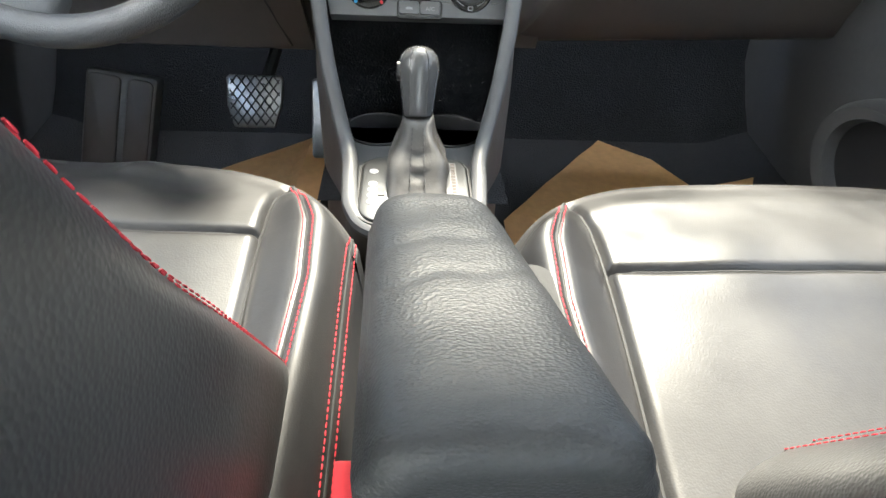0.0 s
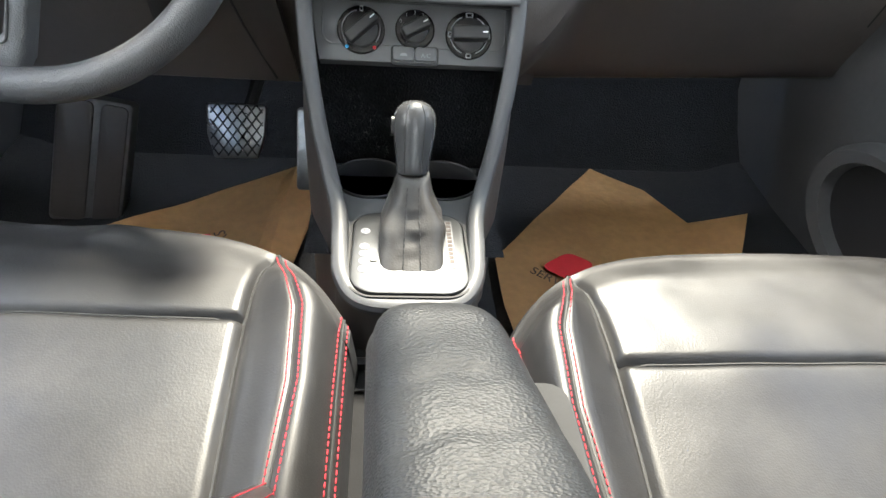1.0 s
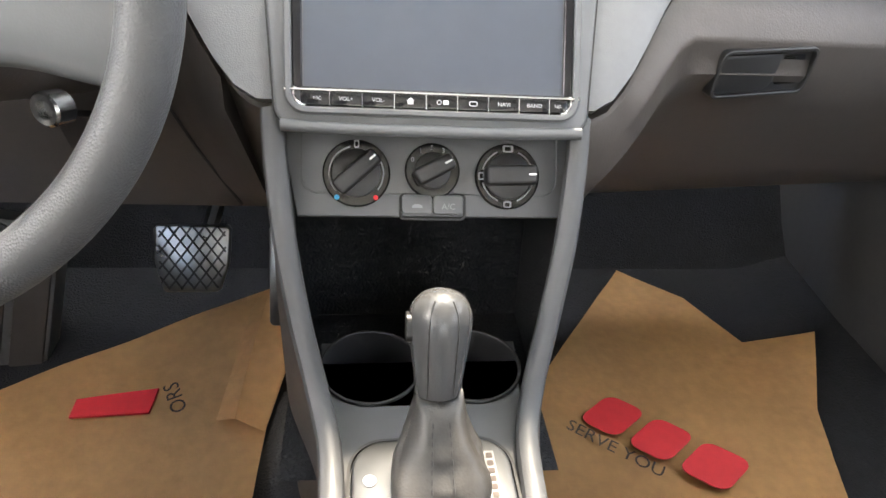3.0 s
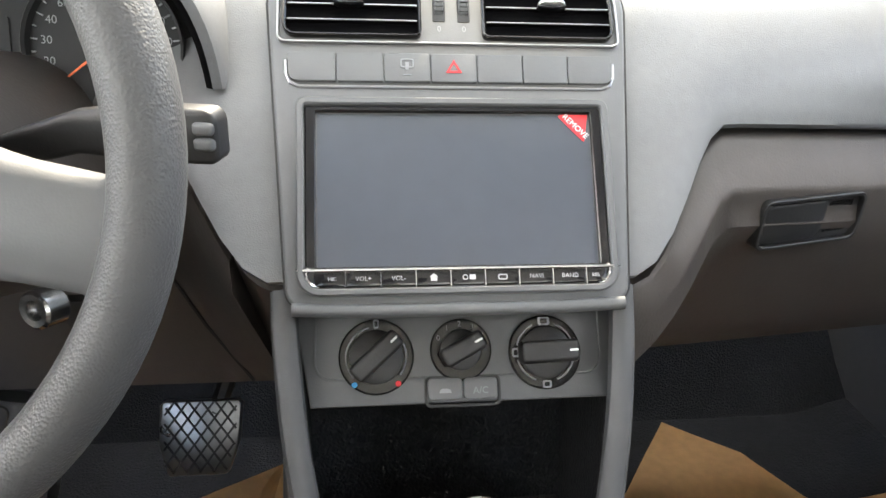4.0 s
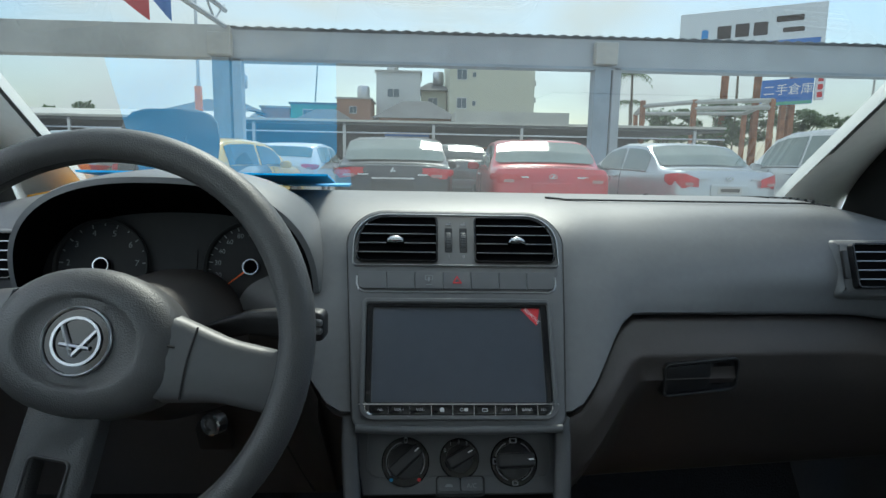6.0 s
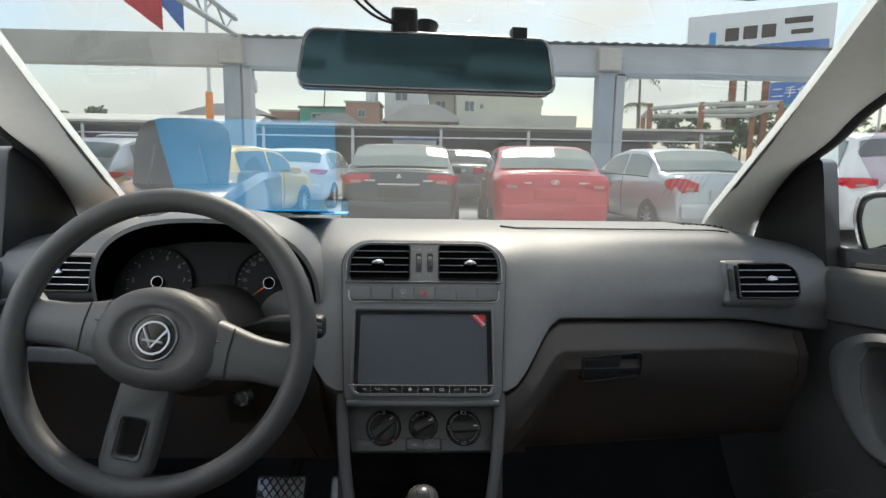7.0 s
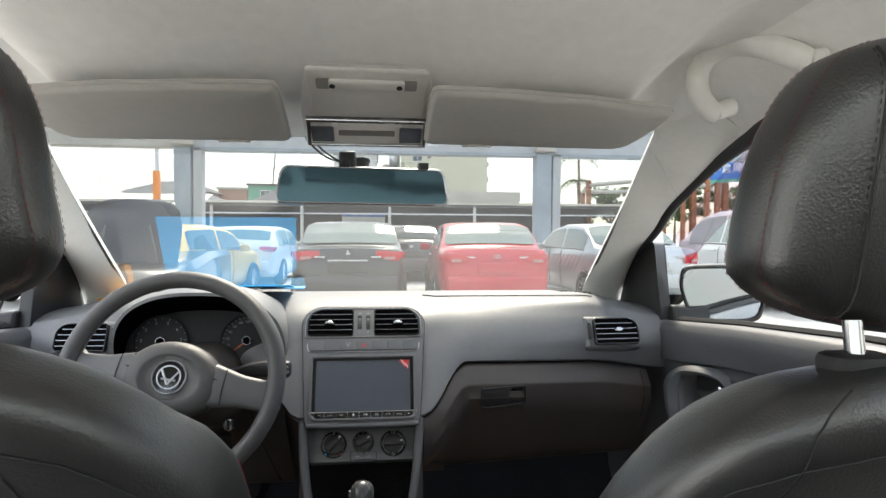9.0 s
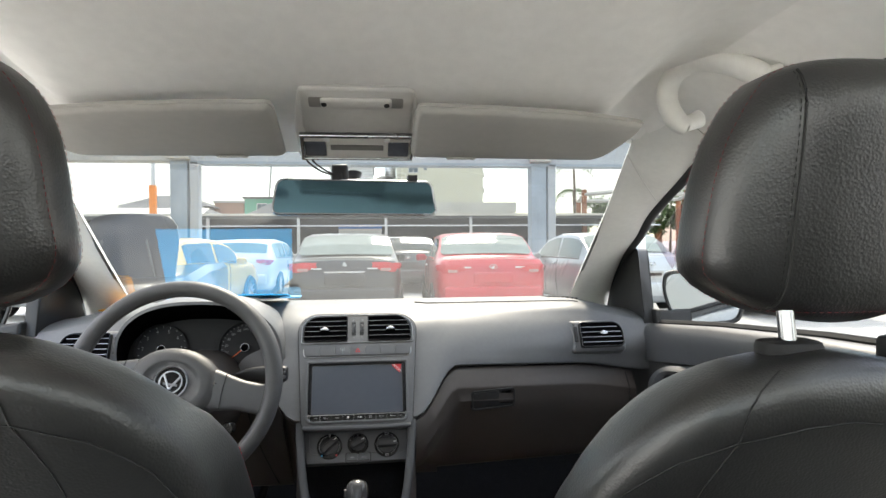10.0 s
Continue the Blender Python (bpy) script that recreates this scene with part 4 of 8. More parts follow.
for s in (-1, 1):
    tube(bm, [lerp(axis0, axis1, t) + (sx * s * w + sy * d) * 0.93 for t, w, d in ((0.03, 0.009, 0.0138), (0.2, 0.0092, 0.0155), (0.38, 0.0096, 0.0177), (0.55, 0.0100, 0.0200), (0.68, 0.0100, 0.0215), (0.78, 0.0095, 0.0211), (0.86, 0.0080, 0.0194), (0.92, 0.0062, 0.0165))], 0.0006, 5)
    tube(bm, [lerp(axis0, axis1, t) + (sx * s * w - sy * d) * 0.93 for t, w, d in ((0.03, 0.009, 0.0138), (0.2, 0.0092, 0.0155), (0.38, 0.0096, 0.0177), (0.55, 0.0100, 0.0200), (0.68, 0.0100, 0.0215), (0.78, 0.0095, 0.0211), (0.86, 0.0080, 0.0194), (0.92, 0.0062, 0.0165))], 0.0006, 5)
part("knob_seam", bm, "black", knob)
bm = B()
slab(bm, Face(lerp(axis0, axis1, 0.66) + sx * -0.0182, sy, up), rrect(-0.009, 0.009, -0.010, 0.008, 0.005, 4), -0.004, 0.0042, 0.0016)
part("release_button", bm, "black", knob)

brake = thing("handbrake", "grey handbrake lever with chrome push button", "handbrake", (0.012, -0.6, 0.48))
bm = B()
tube(bm, [(0.012, -0.72, 0.495), (0.014, -0.53, 0.510), (0.016, -0.432, 0.525), (0.016, -0.412, 0.529)], [0.015, 0.0165, 0.0175, 0.0165], 16)
part("grip", bm, "trim", brake, smooth=60)
bm = B()
lathe(bm, Face((0.016, -0.412, 0.529), (1, 0, 0), (0, -0.2, 1)), [(0.0085, -0.022), (0.0085, -0.019), (0.0075, -0.018), (0.0075, 0.01)], 20)
part("push_button", bm, "satin", brake, "satin push button")

arm = thing("armrest", "black grained leather folding armrest with worn creases", "armrest", (0.015, -0.66, 0.6))
bm = B()
rings = []
N = 72
AY0, AY1, RF, RR = -0.512, -0.735, 0.032, 0.017
for k in range(121):
    t = 0.5 - 0.5 * math.cos(math.pi * k / 120)
    y = lerp(AY0, AY1, t)
    df, dr = AY0 - y, y - AY1
    d = (RF - math.sqrt(max(0.0, RF * RF - (RF - df) ** 2)) if df < RF else 0.0) + (RR - math.sqrt(max(0.0, RR * RR - (RR - dr) ** 2)) if dr < RR else 0.0)
    zc = lerp(0.668, 0.7035, t)
    hw = lerp(0.0385, 0.0600, t) - min(d, 0.03)
    th = lerp(0.030, 0.040, t)
    th2 = th - min(d, th - 0.006) * (0.8 if df < RF else 1.0)
    cx = lerp(0.006, 0.0325, t)
    rg = []
    for j in range(N):
        a = 2 * math.pi * j / N
        c, s = math.cos(a), math.sin(a)
        q = (abs(c) ** 3.6 + abs(s) ** 3.6) ** (-1 / 3.6)
        x, z = cx + hw * q * c * (0.93 if s > 0.4 else 0.93 + 0.07 * sm(0.4, 0.1, s)), zc - th + th2 * q * s
        if s > 0.3:
            # soft creases across the pad, and the swell between them
            w = t + 0.035 * (x - cx) / 0.05 + 0.012 * math.sin(x * 160)
            z += (0.0005 * math.sin(w * 26) - 0.0014 * math.exp(-((w - 0.34) / 0.030) ** 2) - 0.0016 * math.exp(-((w - 0.50) / 0.028) ** 2)) * sm(0.3, 0.8, s) * sm(0.0, 0.1, t) * sm(1.0, 0.85, t)
            z += 0.0003 * noise.noise(Vector((x * 45, y * 60, 1.0)))
        rg.append((x, y, z))
    rings.append(rg)
loft(bm, rings, True, True)
part("pad", bm, "armleather", arm, smooth=70)
bm = B()
f = Face((0.019, 0, 0), (1, 0, 0), (0, 1, 0))
slab(bm, f, rrect(-0.043, 0.062, -0.722, -0.56, 0.012, 4), 0.575, 0.634, 0.004)
part("lid_base", bm, "black", arm)
bm = B()
slab(bm, f, rrect(-0.030, 0.030, -0.77, -0.68, 0.01, 4), 0.45, 0.60)
part("hinge_post", bm, "black", arm)
bm = B()
slab(bm, f, rrect(-0.043, 0.062, -0.722, -0.56, 0.012, 4), 0.634, 0.6375)
part("lid_gap", bm, "rubber", arm)


# ---- seats ----
def make_seat(name, label, cx, dy, lean, back_y, top, bol, wide, hx, yt, hr0, hr1, sv, dents):
    seat = thing(name, label, "car seat", (cx, -0.6 + dy, 0.28), "front seats")
    zc = 0.575

    def inner(v):
        return table([(0, 0.222), (0.74, 0.211), (0.85, 0.211), (0.93, 0.214), (1.0, 0.2205), (1.4, 0.2205)], v)

    def outer(v):
        return table([(0, 0.236), (0.25, 0.244), (0.43, 0.250), (0.6, 0.2545), (0.75, 0.250), (0.88, 0.240), (0.95, 0.231), (1.0, 0.2235), (1.4, 0.2235)], v)

    def S(x, v):
        """The cushion's skin: x across from the middle, v 0 rear to 1 front edge and over it to 1.4."""
        ax, xi, xo = abs(x), inner(v), outer(v)
        u = ax / 0.275
        pull = 0.078 * u ** 5 + 0.012 * u * u
        if v <= 1:
            y = lerp(-0.80, -0.335, v) - pull * sm(0.70, 1.0, v)
            z = zc + lerp(-0.028, 0.004, sm(0, 0.75, v)) - 0.010 * sm(0.90, 1.0, v)
        else:
            a = (v - 1) / 0.4
            y = -0.335 - pull + 0.024 * math.sin(min(1, a * 1.6) * math.pi / 2) - 0.02 * sm(0.6, 1, a)
            z = zc - 0.006 - 0.14 * a ** 1.25
        front = 1 - sm(0.84, 1.02, v)
        if ax > xi:
            z += 0.017 * sm(0, 1, (ax - xi) / (xo - xi)) * front
        e = (ax - xo) / (0.287 - xo)
        if e > 0:
            z += 0.004 * math.sin(math.pi * min(1, e * 1.3)) * front - (0.036 * front + 0.012) * e ** 2.6
        z += 0.004 * (1 - (x / 0.21) ** 2) * (ax < 0.21) * (v < 1)
        z -= 0.0055 * math.exp(-((ax - xi) / 0.0035) ** 2) * (1 - sm(0.97, 1.0, v))
        z -= 0.0020 * math.exp(-((ax - xo) / 0.0030) ** 2) * (1 - sm(0.97, 1.0, v))
        if ax < xi:
            z -= 0.0055 * math.exp(-((v - sv) / 0.007) ** 2)
            z += 0.0015 * math.exp(-((v - sv + 0.04) / 0.04) ** 2) + 0.0025 * math.exp(-((v - sv - 0.06) / 0.06) ** 2)
            for du, dv, dd, wd in dents:
                z += dd * math.exp(-(((x - du) / wd) ** 2 + ((v - dv) / (wd * 1.6)) ** 2))
            z += 0.0016 * noise.noise(Vector((x * 14 + cx * 31, v * 7, 0.3))) * sm(1.05, 0.95, v)
            z += 0.0008 * noise.noise(Vector((x * 46 + cx * 31, v * 20, 4.1))) * sm(sv, sv + 0.05, v) * sm(1.1, 1.0, v)
        return Vector((cx + x, y + dy, z))

    fine = [0, 0.06, 0.12, 0.18, 0.25, 0.31, 0.37, 0.44, 0.5, 0.56, 0.62, 0.68, 0.74, 0.79, 0.83, 0.87, 0.9, 0.93, 0.95, 0.965, 0.98, 0.99, 1.0]
    side = [0, 0.04, 0.08, 0.14, 0.25, 0.4, 0.55, 0.7, 0.82, 0.9, 0.95, 1.0]
    rim = [0, 0.06, 0.12, 0.2, 0.3, 0.4, 0.5, 0.6, 0.7, 0.8, 0.88, 0.95, 1.0]
    vs = sorted({round(q, 4) for q in [0.025 * k for k in range(41)] + [sv + d for d in (-0.03, -0.02, -0.013, -0.008, -0.004, 0, 0.004, 0.008, 0.013, 0.02, 0.03)] + [0.86 + 0.0125 * k for k in range(12)] + [1.03, 1.06, 1.1, 1.15, 1.2, 1.25, 1.3, 1.4]})
    svr = round(sv, 4)
    for nm, sides, v0, v1 in (("seat_centre", 0, 0, svr), ("seat_front", 0, svr, 1.4), ("bolster", -1, 0, 1.4), ("bolster", 1, 0, 1.4)):
        bm = B()
        rows = []
        for v in vs:
            if v0 - 1e-6 <= v <= v1 + 1e-6:
                xi, xo = inner(v), outer(v)
                if not sides:
                    row = [-q * xi for q in fine[:0:-1]] + [q * xi for q in fine]
                else:
                    row = [sides * (xi + q * (xo - xi)) for q in side[:-1]] + [sides * (xo + q * (0.287 - xo)) for q in rim]
                    row = row if sides > 0 else row[::-1]
                rows.append([S(x, v) for x in row])
        loft(bm, rows, False, flip=True)
        if sides:
            edge = [S(sides * 0.287, v) for v in vs]
            loft(bm, [edge, [p + Vector((sides * 0.004, 0, -0.03)) for p in edge], [p + Vector((0, 0, -0.10)) for p in edge], [Vector((p.x, p.y, 0.36)) for p in edge]], False, flip=sides < 0)
        part(nm, bm, "leather", seat, "", smooth=70)
    # twin red stitching along the bolsters, and piping round the outside
    line = [0.1 + 0.0125 * k for k in range(73)]
    for s in (-1, 1):
        for off in (-0.0038, 0.0038, 0.047, 0.0525):
            bm = B()
            dashes(bm, [S(s * ((outer(v) + off) if off < 0.02 else 0.232 + off), v) + Vector((s * 0.0006, 0, 0.0006)) for v in line], 0.0036, 0.0016, 0.0006)
            part("stitching", bm, "stitch", seat, "red stitching")
        for off in (0.0, 0.0498):
            bm = B()
            tube(bm, [S(s * (outer(v) if not off else 0.232 + off), v) + Vector((0, 0, 0.0003)) for v in line], 0.0012, 5)
            part("piping", bm, "darkthread", seat)
    bm = B()
    tube(bm, [S(x, sv) + Vector((0, 0, 0.0004)) for x in [k * 0.021 - 0.21 for k in range(21)]], 0.0013, 5)
    part("seam", bm, "darkthread", seat)
    for s in (-1, 1):
        bm = B()
        tube(bm, [S(s * inner(v), v) + Vector((0, 0, 0.0002)) for v in [0.02 * k for k in range(50)]], 0.0013, 5)
        part("seam", bm, "darkthread", seat)
    bm = B()
    box(bm, cx - 0.25, cx + 0.25, -0.82 + dy, -0.45 + dy, 0.30, 0.50)
    part("seat_base", bm, "black", seat, bevel=0.02)

    # backrest: sections up a leaning axis
    ca, sa = math.cos(radians(lean)), math.sin(radians(lean))
    z0, bx = 0.50, cx + (0.074 if cx < 0 else 0.010)
    L = (top - z0) / ca

    def W(h):
        q = L - h
        if cx < 0:
            return table([(0, 0.0), (0.004, 0.045), (0.012, 0.092), (0.024, 0.128), (0.042, 0.166), (0.07, 0.200), (0.11, 0.228), (0.16, 0.246), (0.22, 0.254), (0.30, 0.260), (0.40, 0.261), (0.6, 0.255)], q)
        return table([(0, 0.0), (0.004, 0.045), (0.012, 0.092), (0.024, 0.128), (0.042, 0.162), (0.07, 0.196), (0.11, 0.228), (0.16, 0.254), (0.22, 0.270), (0.30, 0.278), (0.40, 0.275), (0.6, 0.265)], q)

    def Bk(h, a):
        """A point of the backrest's skin: h up, a round (0 right side, 90 rear, 180 left, 270 front)."""
        c, s = math.cos(radians(a)), math.sin(radians(a))
        w = wide * W(h)
        th = 0.060 * min(1, math.sqrt(max(0.0, 1 - (1 - min(1, (L - h) / 0.075)) ** 2)) * 0.97 + 0.03)
        p = 3.4
        q = (abs(c) ** p + abs(s) ** p) ** (-1 / p)
        x, d = w * q * c, th * q * s
        if s < 0:
            u = abs(x) / (0.27 * wide)
            d -= (bol + (0.0145 * sm(0.29, 0.44, h) if cx < 0 else 0)) * sm(0.62, 0.95, u) * sm(L, L - 0.16, h) - 0.012 * (1 - u) * sm(L, L - 0.2, h)
        yy = back_y - (h * ca) * math.tan(radians(lean)) + (0.025 * sm(0.35, 0.60, h) if cx < 0 else 0)
        return Vector((bx + x, yy - 0.06 - d, z0 + h * ca))

    hs = [L * k / 26 * 0.9 for k in range(27)] + [L - q for q in (0.045, 0.036, 0.028, 0.02, 0.014, 0.009, 0.005, 0.002, 0.0)]
    hs = sorted(set(hs))
    bm = B()
    NA = 60
    loft(bm, [[Bk(h, 360 * j / NA) for j in range(NA)] for h in hs], True, True, flip=True)
    back = part("backrest", bm, "grainleather", seat, "black leather backrest with seams", smooth=70)
    for a in ((328, 335, 226, 218) if cx < 0 else (300, 308, 228, 234)):
        bm = B()
        dashes(bm, [Bk(h, a) + Vector((0.0, 0.001, 0.0005)) for h in [0.06 + (L - 0.22) * k / 90 for k in range(91)]], 0.0042, 0.0022, 0.0005)
        part("stitching", bm, "stitch", back, "red stitching")
    for s in (1, -1):
        def Br(h, a):
            return Bk(h, a) + Vector((math.cos(radians(a)), -math.sin(radians(a)), 0.2)) * 0.0005
        arch_ = [(L - 0.1, 58), (0.26, 57), (0.18, 55), (0.125, 50), (0.09, 42), (0.07, 31), (0.058, 15), (0.054, 0)]
        curve_ = [Br(L - lerp(arch_[k][0], arch_[k + 1][0], j / 6), 90 - s * lerp(arch_[k][1], arch_[k + 1][1], j / 6)) for k in range(7) for j in range(6)] + [Br(L - 0.054, 90)]
        post_ = [Br(h, 90 - 31 * s) for h in [0.1 + (L - 0.17) * k / 40 for k in range(41)]]
        top_ = [Br(L - lerp(0.07, 0.012, k / 8), 90 - s * lerp(31, 40, k / 8)) for k in range(9)]
        for line in (curve_, post_, top_):
            bn = B()
            tube(bn, line, 0.0007, 5)
            part("seam", bn, "darkthread", back)

    # headrest on two posts
    hcx = hx
    ytop = back_y - (top - z0) * math.tan(radians(lean)) - 0.06
    ypost = ytop + (0.012 if hx > 0 else 0.0)
    hlean = math.tan(radians(10))
    bm = B()
    rings = []
    HT = (0, 0.008, 0.02, 0.035, 0.05, 0.07, 0.1, 0.14, 0.2, 0.26, 0.33, 0.41, 0.48, 0.55, 0.61, 0.66, 0.71, 0.76, 0.81, 0.86, 0.91, 0.94, 0.97, 0.985, 1.0)
    for k, t in enumerate(HT):
        z = lerp(hr0, hr1, t)
        e = min(1, math.sqrt(max(0, 1 - (1 - min(1, t / 0.14)) ** 2)))
        r = min(1, math.sqrt(max(0, 1 - (1 - min(1, (1 - t) / 0.42)) ** 2)))
        w = table([(0, 0.02), (0.03, 0.052), (0.075, 0.077), (0.12, 0.096), (0.16, 0.107), (0.2, 0.115), (0.25, 0.118), (0.4, 0.117), (0.57, 0.113), (0.7, 0.106), (0.84, 0.092), (0.92, 0.079), (0.957, 0.069), (0.985, 0.051), (1, 0.025)], t) if hx > 0 else table([(0, 0.03), (0.008, 0.050), (0.02, 0.074), (0.035, 0.090), (0.07, 0.106), (0.1, 0.116), (0.14, 0.124), (0.2, 0.131), (0.27, 0.133), (0.41, 0.1295), (0.55, 0.1285), (0.66, 0.126), (0.74, 0.122), (0.81, 0.116), (0.86, 0.109), (0.91, 0.098), (0.94, 0.088), (0.97, 0.071), (0.985, 0.057), (1, 0.03)], t)
        d = 0.052 * (0.6 + 0.4 * e) * (0.35 + 0.65 * min(1, math.sqrt(max(0, 1 - (1 - min(1, (1 - t) / 0.2)) ** 2))))
        rg = []
        for j in range(48):
            a = 2 * math.pi * j / 48
            c, s = math.cos(a), math.sin(a)
            p = 2.8
            q = (abs(c) ** p + abs(s) ** p) ** (-1 / p)
            rg.append(Vector((hcx + w * q * c, yt - (z - hr0) * hlean + d * q * s, z)))
        rings.append(rg)
    loft(bm, rings, True, True)
    head = part("headrest", bm, "grainleather", seat, "black leather headrest with red stitching", smooth=70)
    def out(q):
        return q + (q - Vector((hcx, q.y, q.z))).normalized() * 0.0004 + Vector((0, (0.0006 if q.y > yt - (q.z - hr0) * hlean else -0.0006), 0))
    belt = [out(rings[4][j]) for j in range(27, 46)]
    arch = [out(rings[k][27]) for k in range(4, 24)] + [out(rings[k][45]) for k in range(23, 3, -1)]
    for line in (belt, arch, [out(rings[k][21]) for k in range(4, 24)] + [out(rings[k][3]) for k in range(23, 3, -1)]):
        bm = B()
        dashes(bm, line, 0.0035, 0.0022, 0.00028)
        part("stitching", bm, "maroon", head)
    for face in (1, -1):
        for dx in (-0.060, 0.060):
            line = []
            for rg in rings[4:22]:
                w = max(p.x for p in rg) - hcx
                d = max(p.y for p in rg) - sum(p.y for p in rg) / 48
                line.append(Vector((hcx + dx, sum(p.y for p in rg) / 48 + face * (d * (1 - (abs(dx) / w) ** 2.8) ** (1 / 2.8) + 0.0002), rg[0].z)))
            bm = B()
            tube(bm, line, 0.0011, 5)
            part("seam", bm, "darkthread", head)
            bm = B()
            dashes(bm, [p + Vector((-0.004, 0, 0)) for p in line], 0.0035, 0.0025, 0.0005)
            part("seam_stitching", bm, "darkthread", head)
    for s in (-1, 1):
        bm = B()
        tube(bm, [(hcx + s * 0.053, ypost, top - 0.03), (hcx + s * 0.053, ypost, top), (hcx + s * 0.053, ypost + 0.004, hr0 + 0.012)], 0.0065, 14)
        part("post", bm, "satin", head, "chrome headrest post")
        bm = B()
        slab(bm, Face((hcx + s * 0.053, ypost, top - 0.004), (1, 0, 0), (0, 1, 0)), rrect(-0.024, 0.024, -0.016, 0.016, 0.012, 6), -0.012, 0.009, 0.005)
        part("post_collar", bm, "rubber", head)
    return seat


driver = make_seat("driver_seat", "black leather driver's seat with red stitching, leaning back", -0.335, 0.0, 34.5, -0.548, 1.036, 0.045, 0.72, -0.335, -0.826, 1.030, 1.237, 0.748, ((0.085, 0.965, 0.009, 0.018), (0.135, 0.915, -0.009, 0.034), (0.03, 0.93, -0.006, 0.05), (-0.03, 0.955, 0.005, 0.03)))
passenger = make_seat("passenger_seat", "black leather passenger seat with red stitching, reclined back", 0.358, -0.020, 28.5, -0.594, 1.002, -0.008, 0.71, 0.405, -0.868, 1.017, 1.222, 0.700, ((0.05, 0.88, -0.003, 0.05),))

# plastic side cover at the foot of the driver's seat, beside the buckle
bm = B()
slab(bm, Face((0, 0, 0.49), (1, 0, 0), (0, 1, 0)), [(-0.078, -0.600), (-0.078, -0.650), (-0.057, -0.645), (-0.048, -0.625), (-0.047, -0.610), (-0.052, -0.592), (-0.064, -0.588)], -0.06, 0.032, 0.006)
part("side_cover", bm, "trim", driver, "grey plastic side cover", smooth=50)

# seat belt buckle between seat and console
buckle = thing("seat_belt_buckle", "black seat belt buckle with red release button", "seat belt buckle", (-0.072, -0.70, 0.45))
bm = B()
slab(bm, Face((-0.040, -0.690, 0.505), (1, 0, 0), (0, 0.35, 0.93)), rrect(-0.009, 0.009, -0.05, 0.052, 0.004, 3), -0.010, 0.010, 0.003)
part("body", bm, "black", buckle)
bm = B()
slab(bm, Face((-0.040, -0.665, 0.5605), (1, 0, 0), (0, 0.94, 0.34)), rrect(-0.0065, 0.0065, -0.018, 0.016, 0.002, 2), -0.004, 0.004, 0.001)
part("release_button", bm, "red", buckle)

# ---- steering wheel ----
steer = thing("steering_wheel", "dark grey three-spoke steering wheel turned slightly", "steering wheel", (-0.314, -0.25, 0.849))
SW0 = Face((-0.318, -0.224, 0.837), (1, 0, 0), (0, math.sin(radians(20.5)), math.cos(radians(20.5))))
SW = SW0.turned(0, 0, -10)
bm = B()
NR, NS = 96, 18
rings = []
for k in range(NR):
    a = 2 * math.pi * k / NR
    rad = SW.u * math.cos(a) + SW.v * math.sin(a)
    rr = 0.0150 + 0.0012 * max(0, math.cos(2 * (a - radians(30)))) ** 4
    rings.append([SW.o + rad * (0.1740 + rr * math.cos(b)) + SW.n * (rr * 1.12 * math.sin(b)) for b in [2 * math.pi * j / NS for j in range(NS)]])
loft(bm, rings + [rings[0]], True)
bmesh.ops.remove_doubles(bm, verts=bm.verts, dist=1e-6)
part("rim", bm, "wheel", steer, smooth=80)
bm = B()
tube(bm, [SW(0.1600 * math.cos(a), 0.1600 * math.sin(a), 0.004) for a in [2 * math.pi * k / 96 for k in range(96)]], 0.0009, 5, closed=True)
part("rim_seam", bm, "rubber", steer)
# hub and airbag cover
bm = B()
hub = []
for k in range(48):
    a = 2 * math.pi * k / 48
    c, s = math.cos(a), math.sin(a)
    u, v = 0.080 * c * (1 + 0.10 * max(0, -s)), 0.064 * s if s > 0 else 0.060 * s
    hub.append((u, v - 0.002))
loft(bm, [[SW(u * q, v * q, n) for u, v in hub] for q, n in ((1.0, -0.035), (1.02, -0.008), (1.0, 0.002), (0.93, 0.010), (0.80, 0.016), (0.66, 0.018), (0.60, 0.0175), (0.57, 0.0145), (0.40, 0.015), (0.0, 0.015))], True)
cover = part("airbag_cover", bm, "wheel", steer, "dark grey airbag cover", smooth=60)
for s, nm in ((-1, "spoke"), (1, "spoke")):
    bm = B()
    rows = []
    for t in [k / 10 for k in range(11)]:
        u = s * lerp(0.068, 0.174, t)
        h0, h1 = table([(0, -0.046), (0.45, -0.038), (0.8, -0.040), (1, -0.056)], t), table([(0, 0.028), (0.45, 0.016), (0.8, 0.014), (1, 0.030)], t)
        n = table([(0, 0.006), (0.5, 0.001), (1, -0.004)], t)
        rows.append([SW(u, lerp(h0, h1, q) + 0.008, n + 0.006 * math.sin(math.pi * q) - (0.014 if q in (0, 1) else 0)) for q in (0, 0.06, 0.15, 0.3, 0.5, 0.7, 0.85, 0.94, 1)])
    loft(bm, rows, False, flip=s < 0)
    sp = part(nm, bm, "trim", steer, smooth=60)
    bm = B()
    tube(bm, [SW(s * 0.0885, lerp(-0.0430, 0.0228, q) + 0.008, 0.0045 + 0.006 * math.sin(math.pi * q)) for q in (0.05, 0.12, 0.2, 0.35, 0.5, 0.65, 0.8, 0.9, 0.96)], 0.0010, 5)
    part("joint", bm, "rubber", sp)
    bm = B()
    tube(bm, [SW(s * 0.076, 0.009, 0.0105), SW(s * 0.070, 0.009, 0.0118)], 0.0012, 5)
    part("horn_mark", bm, "black", sp)
bm = B()
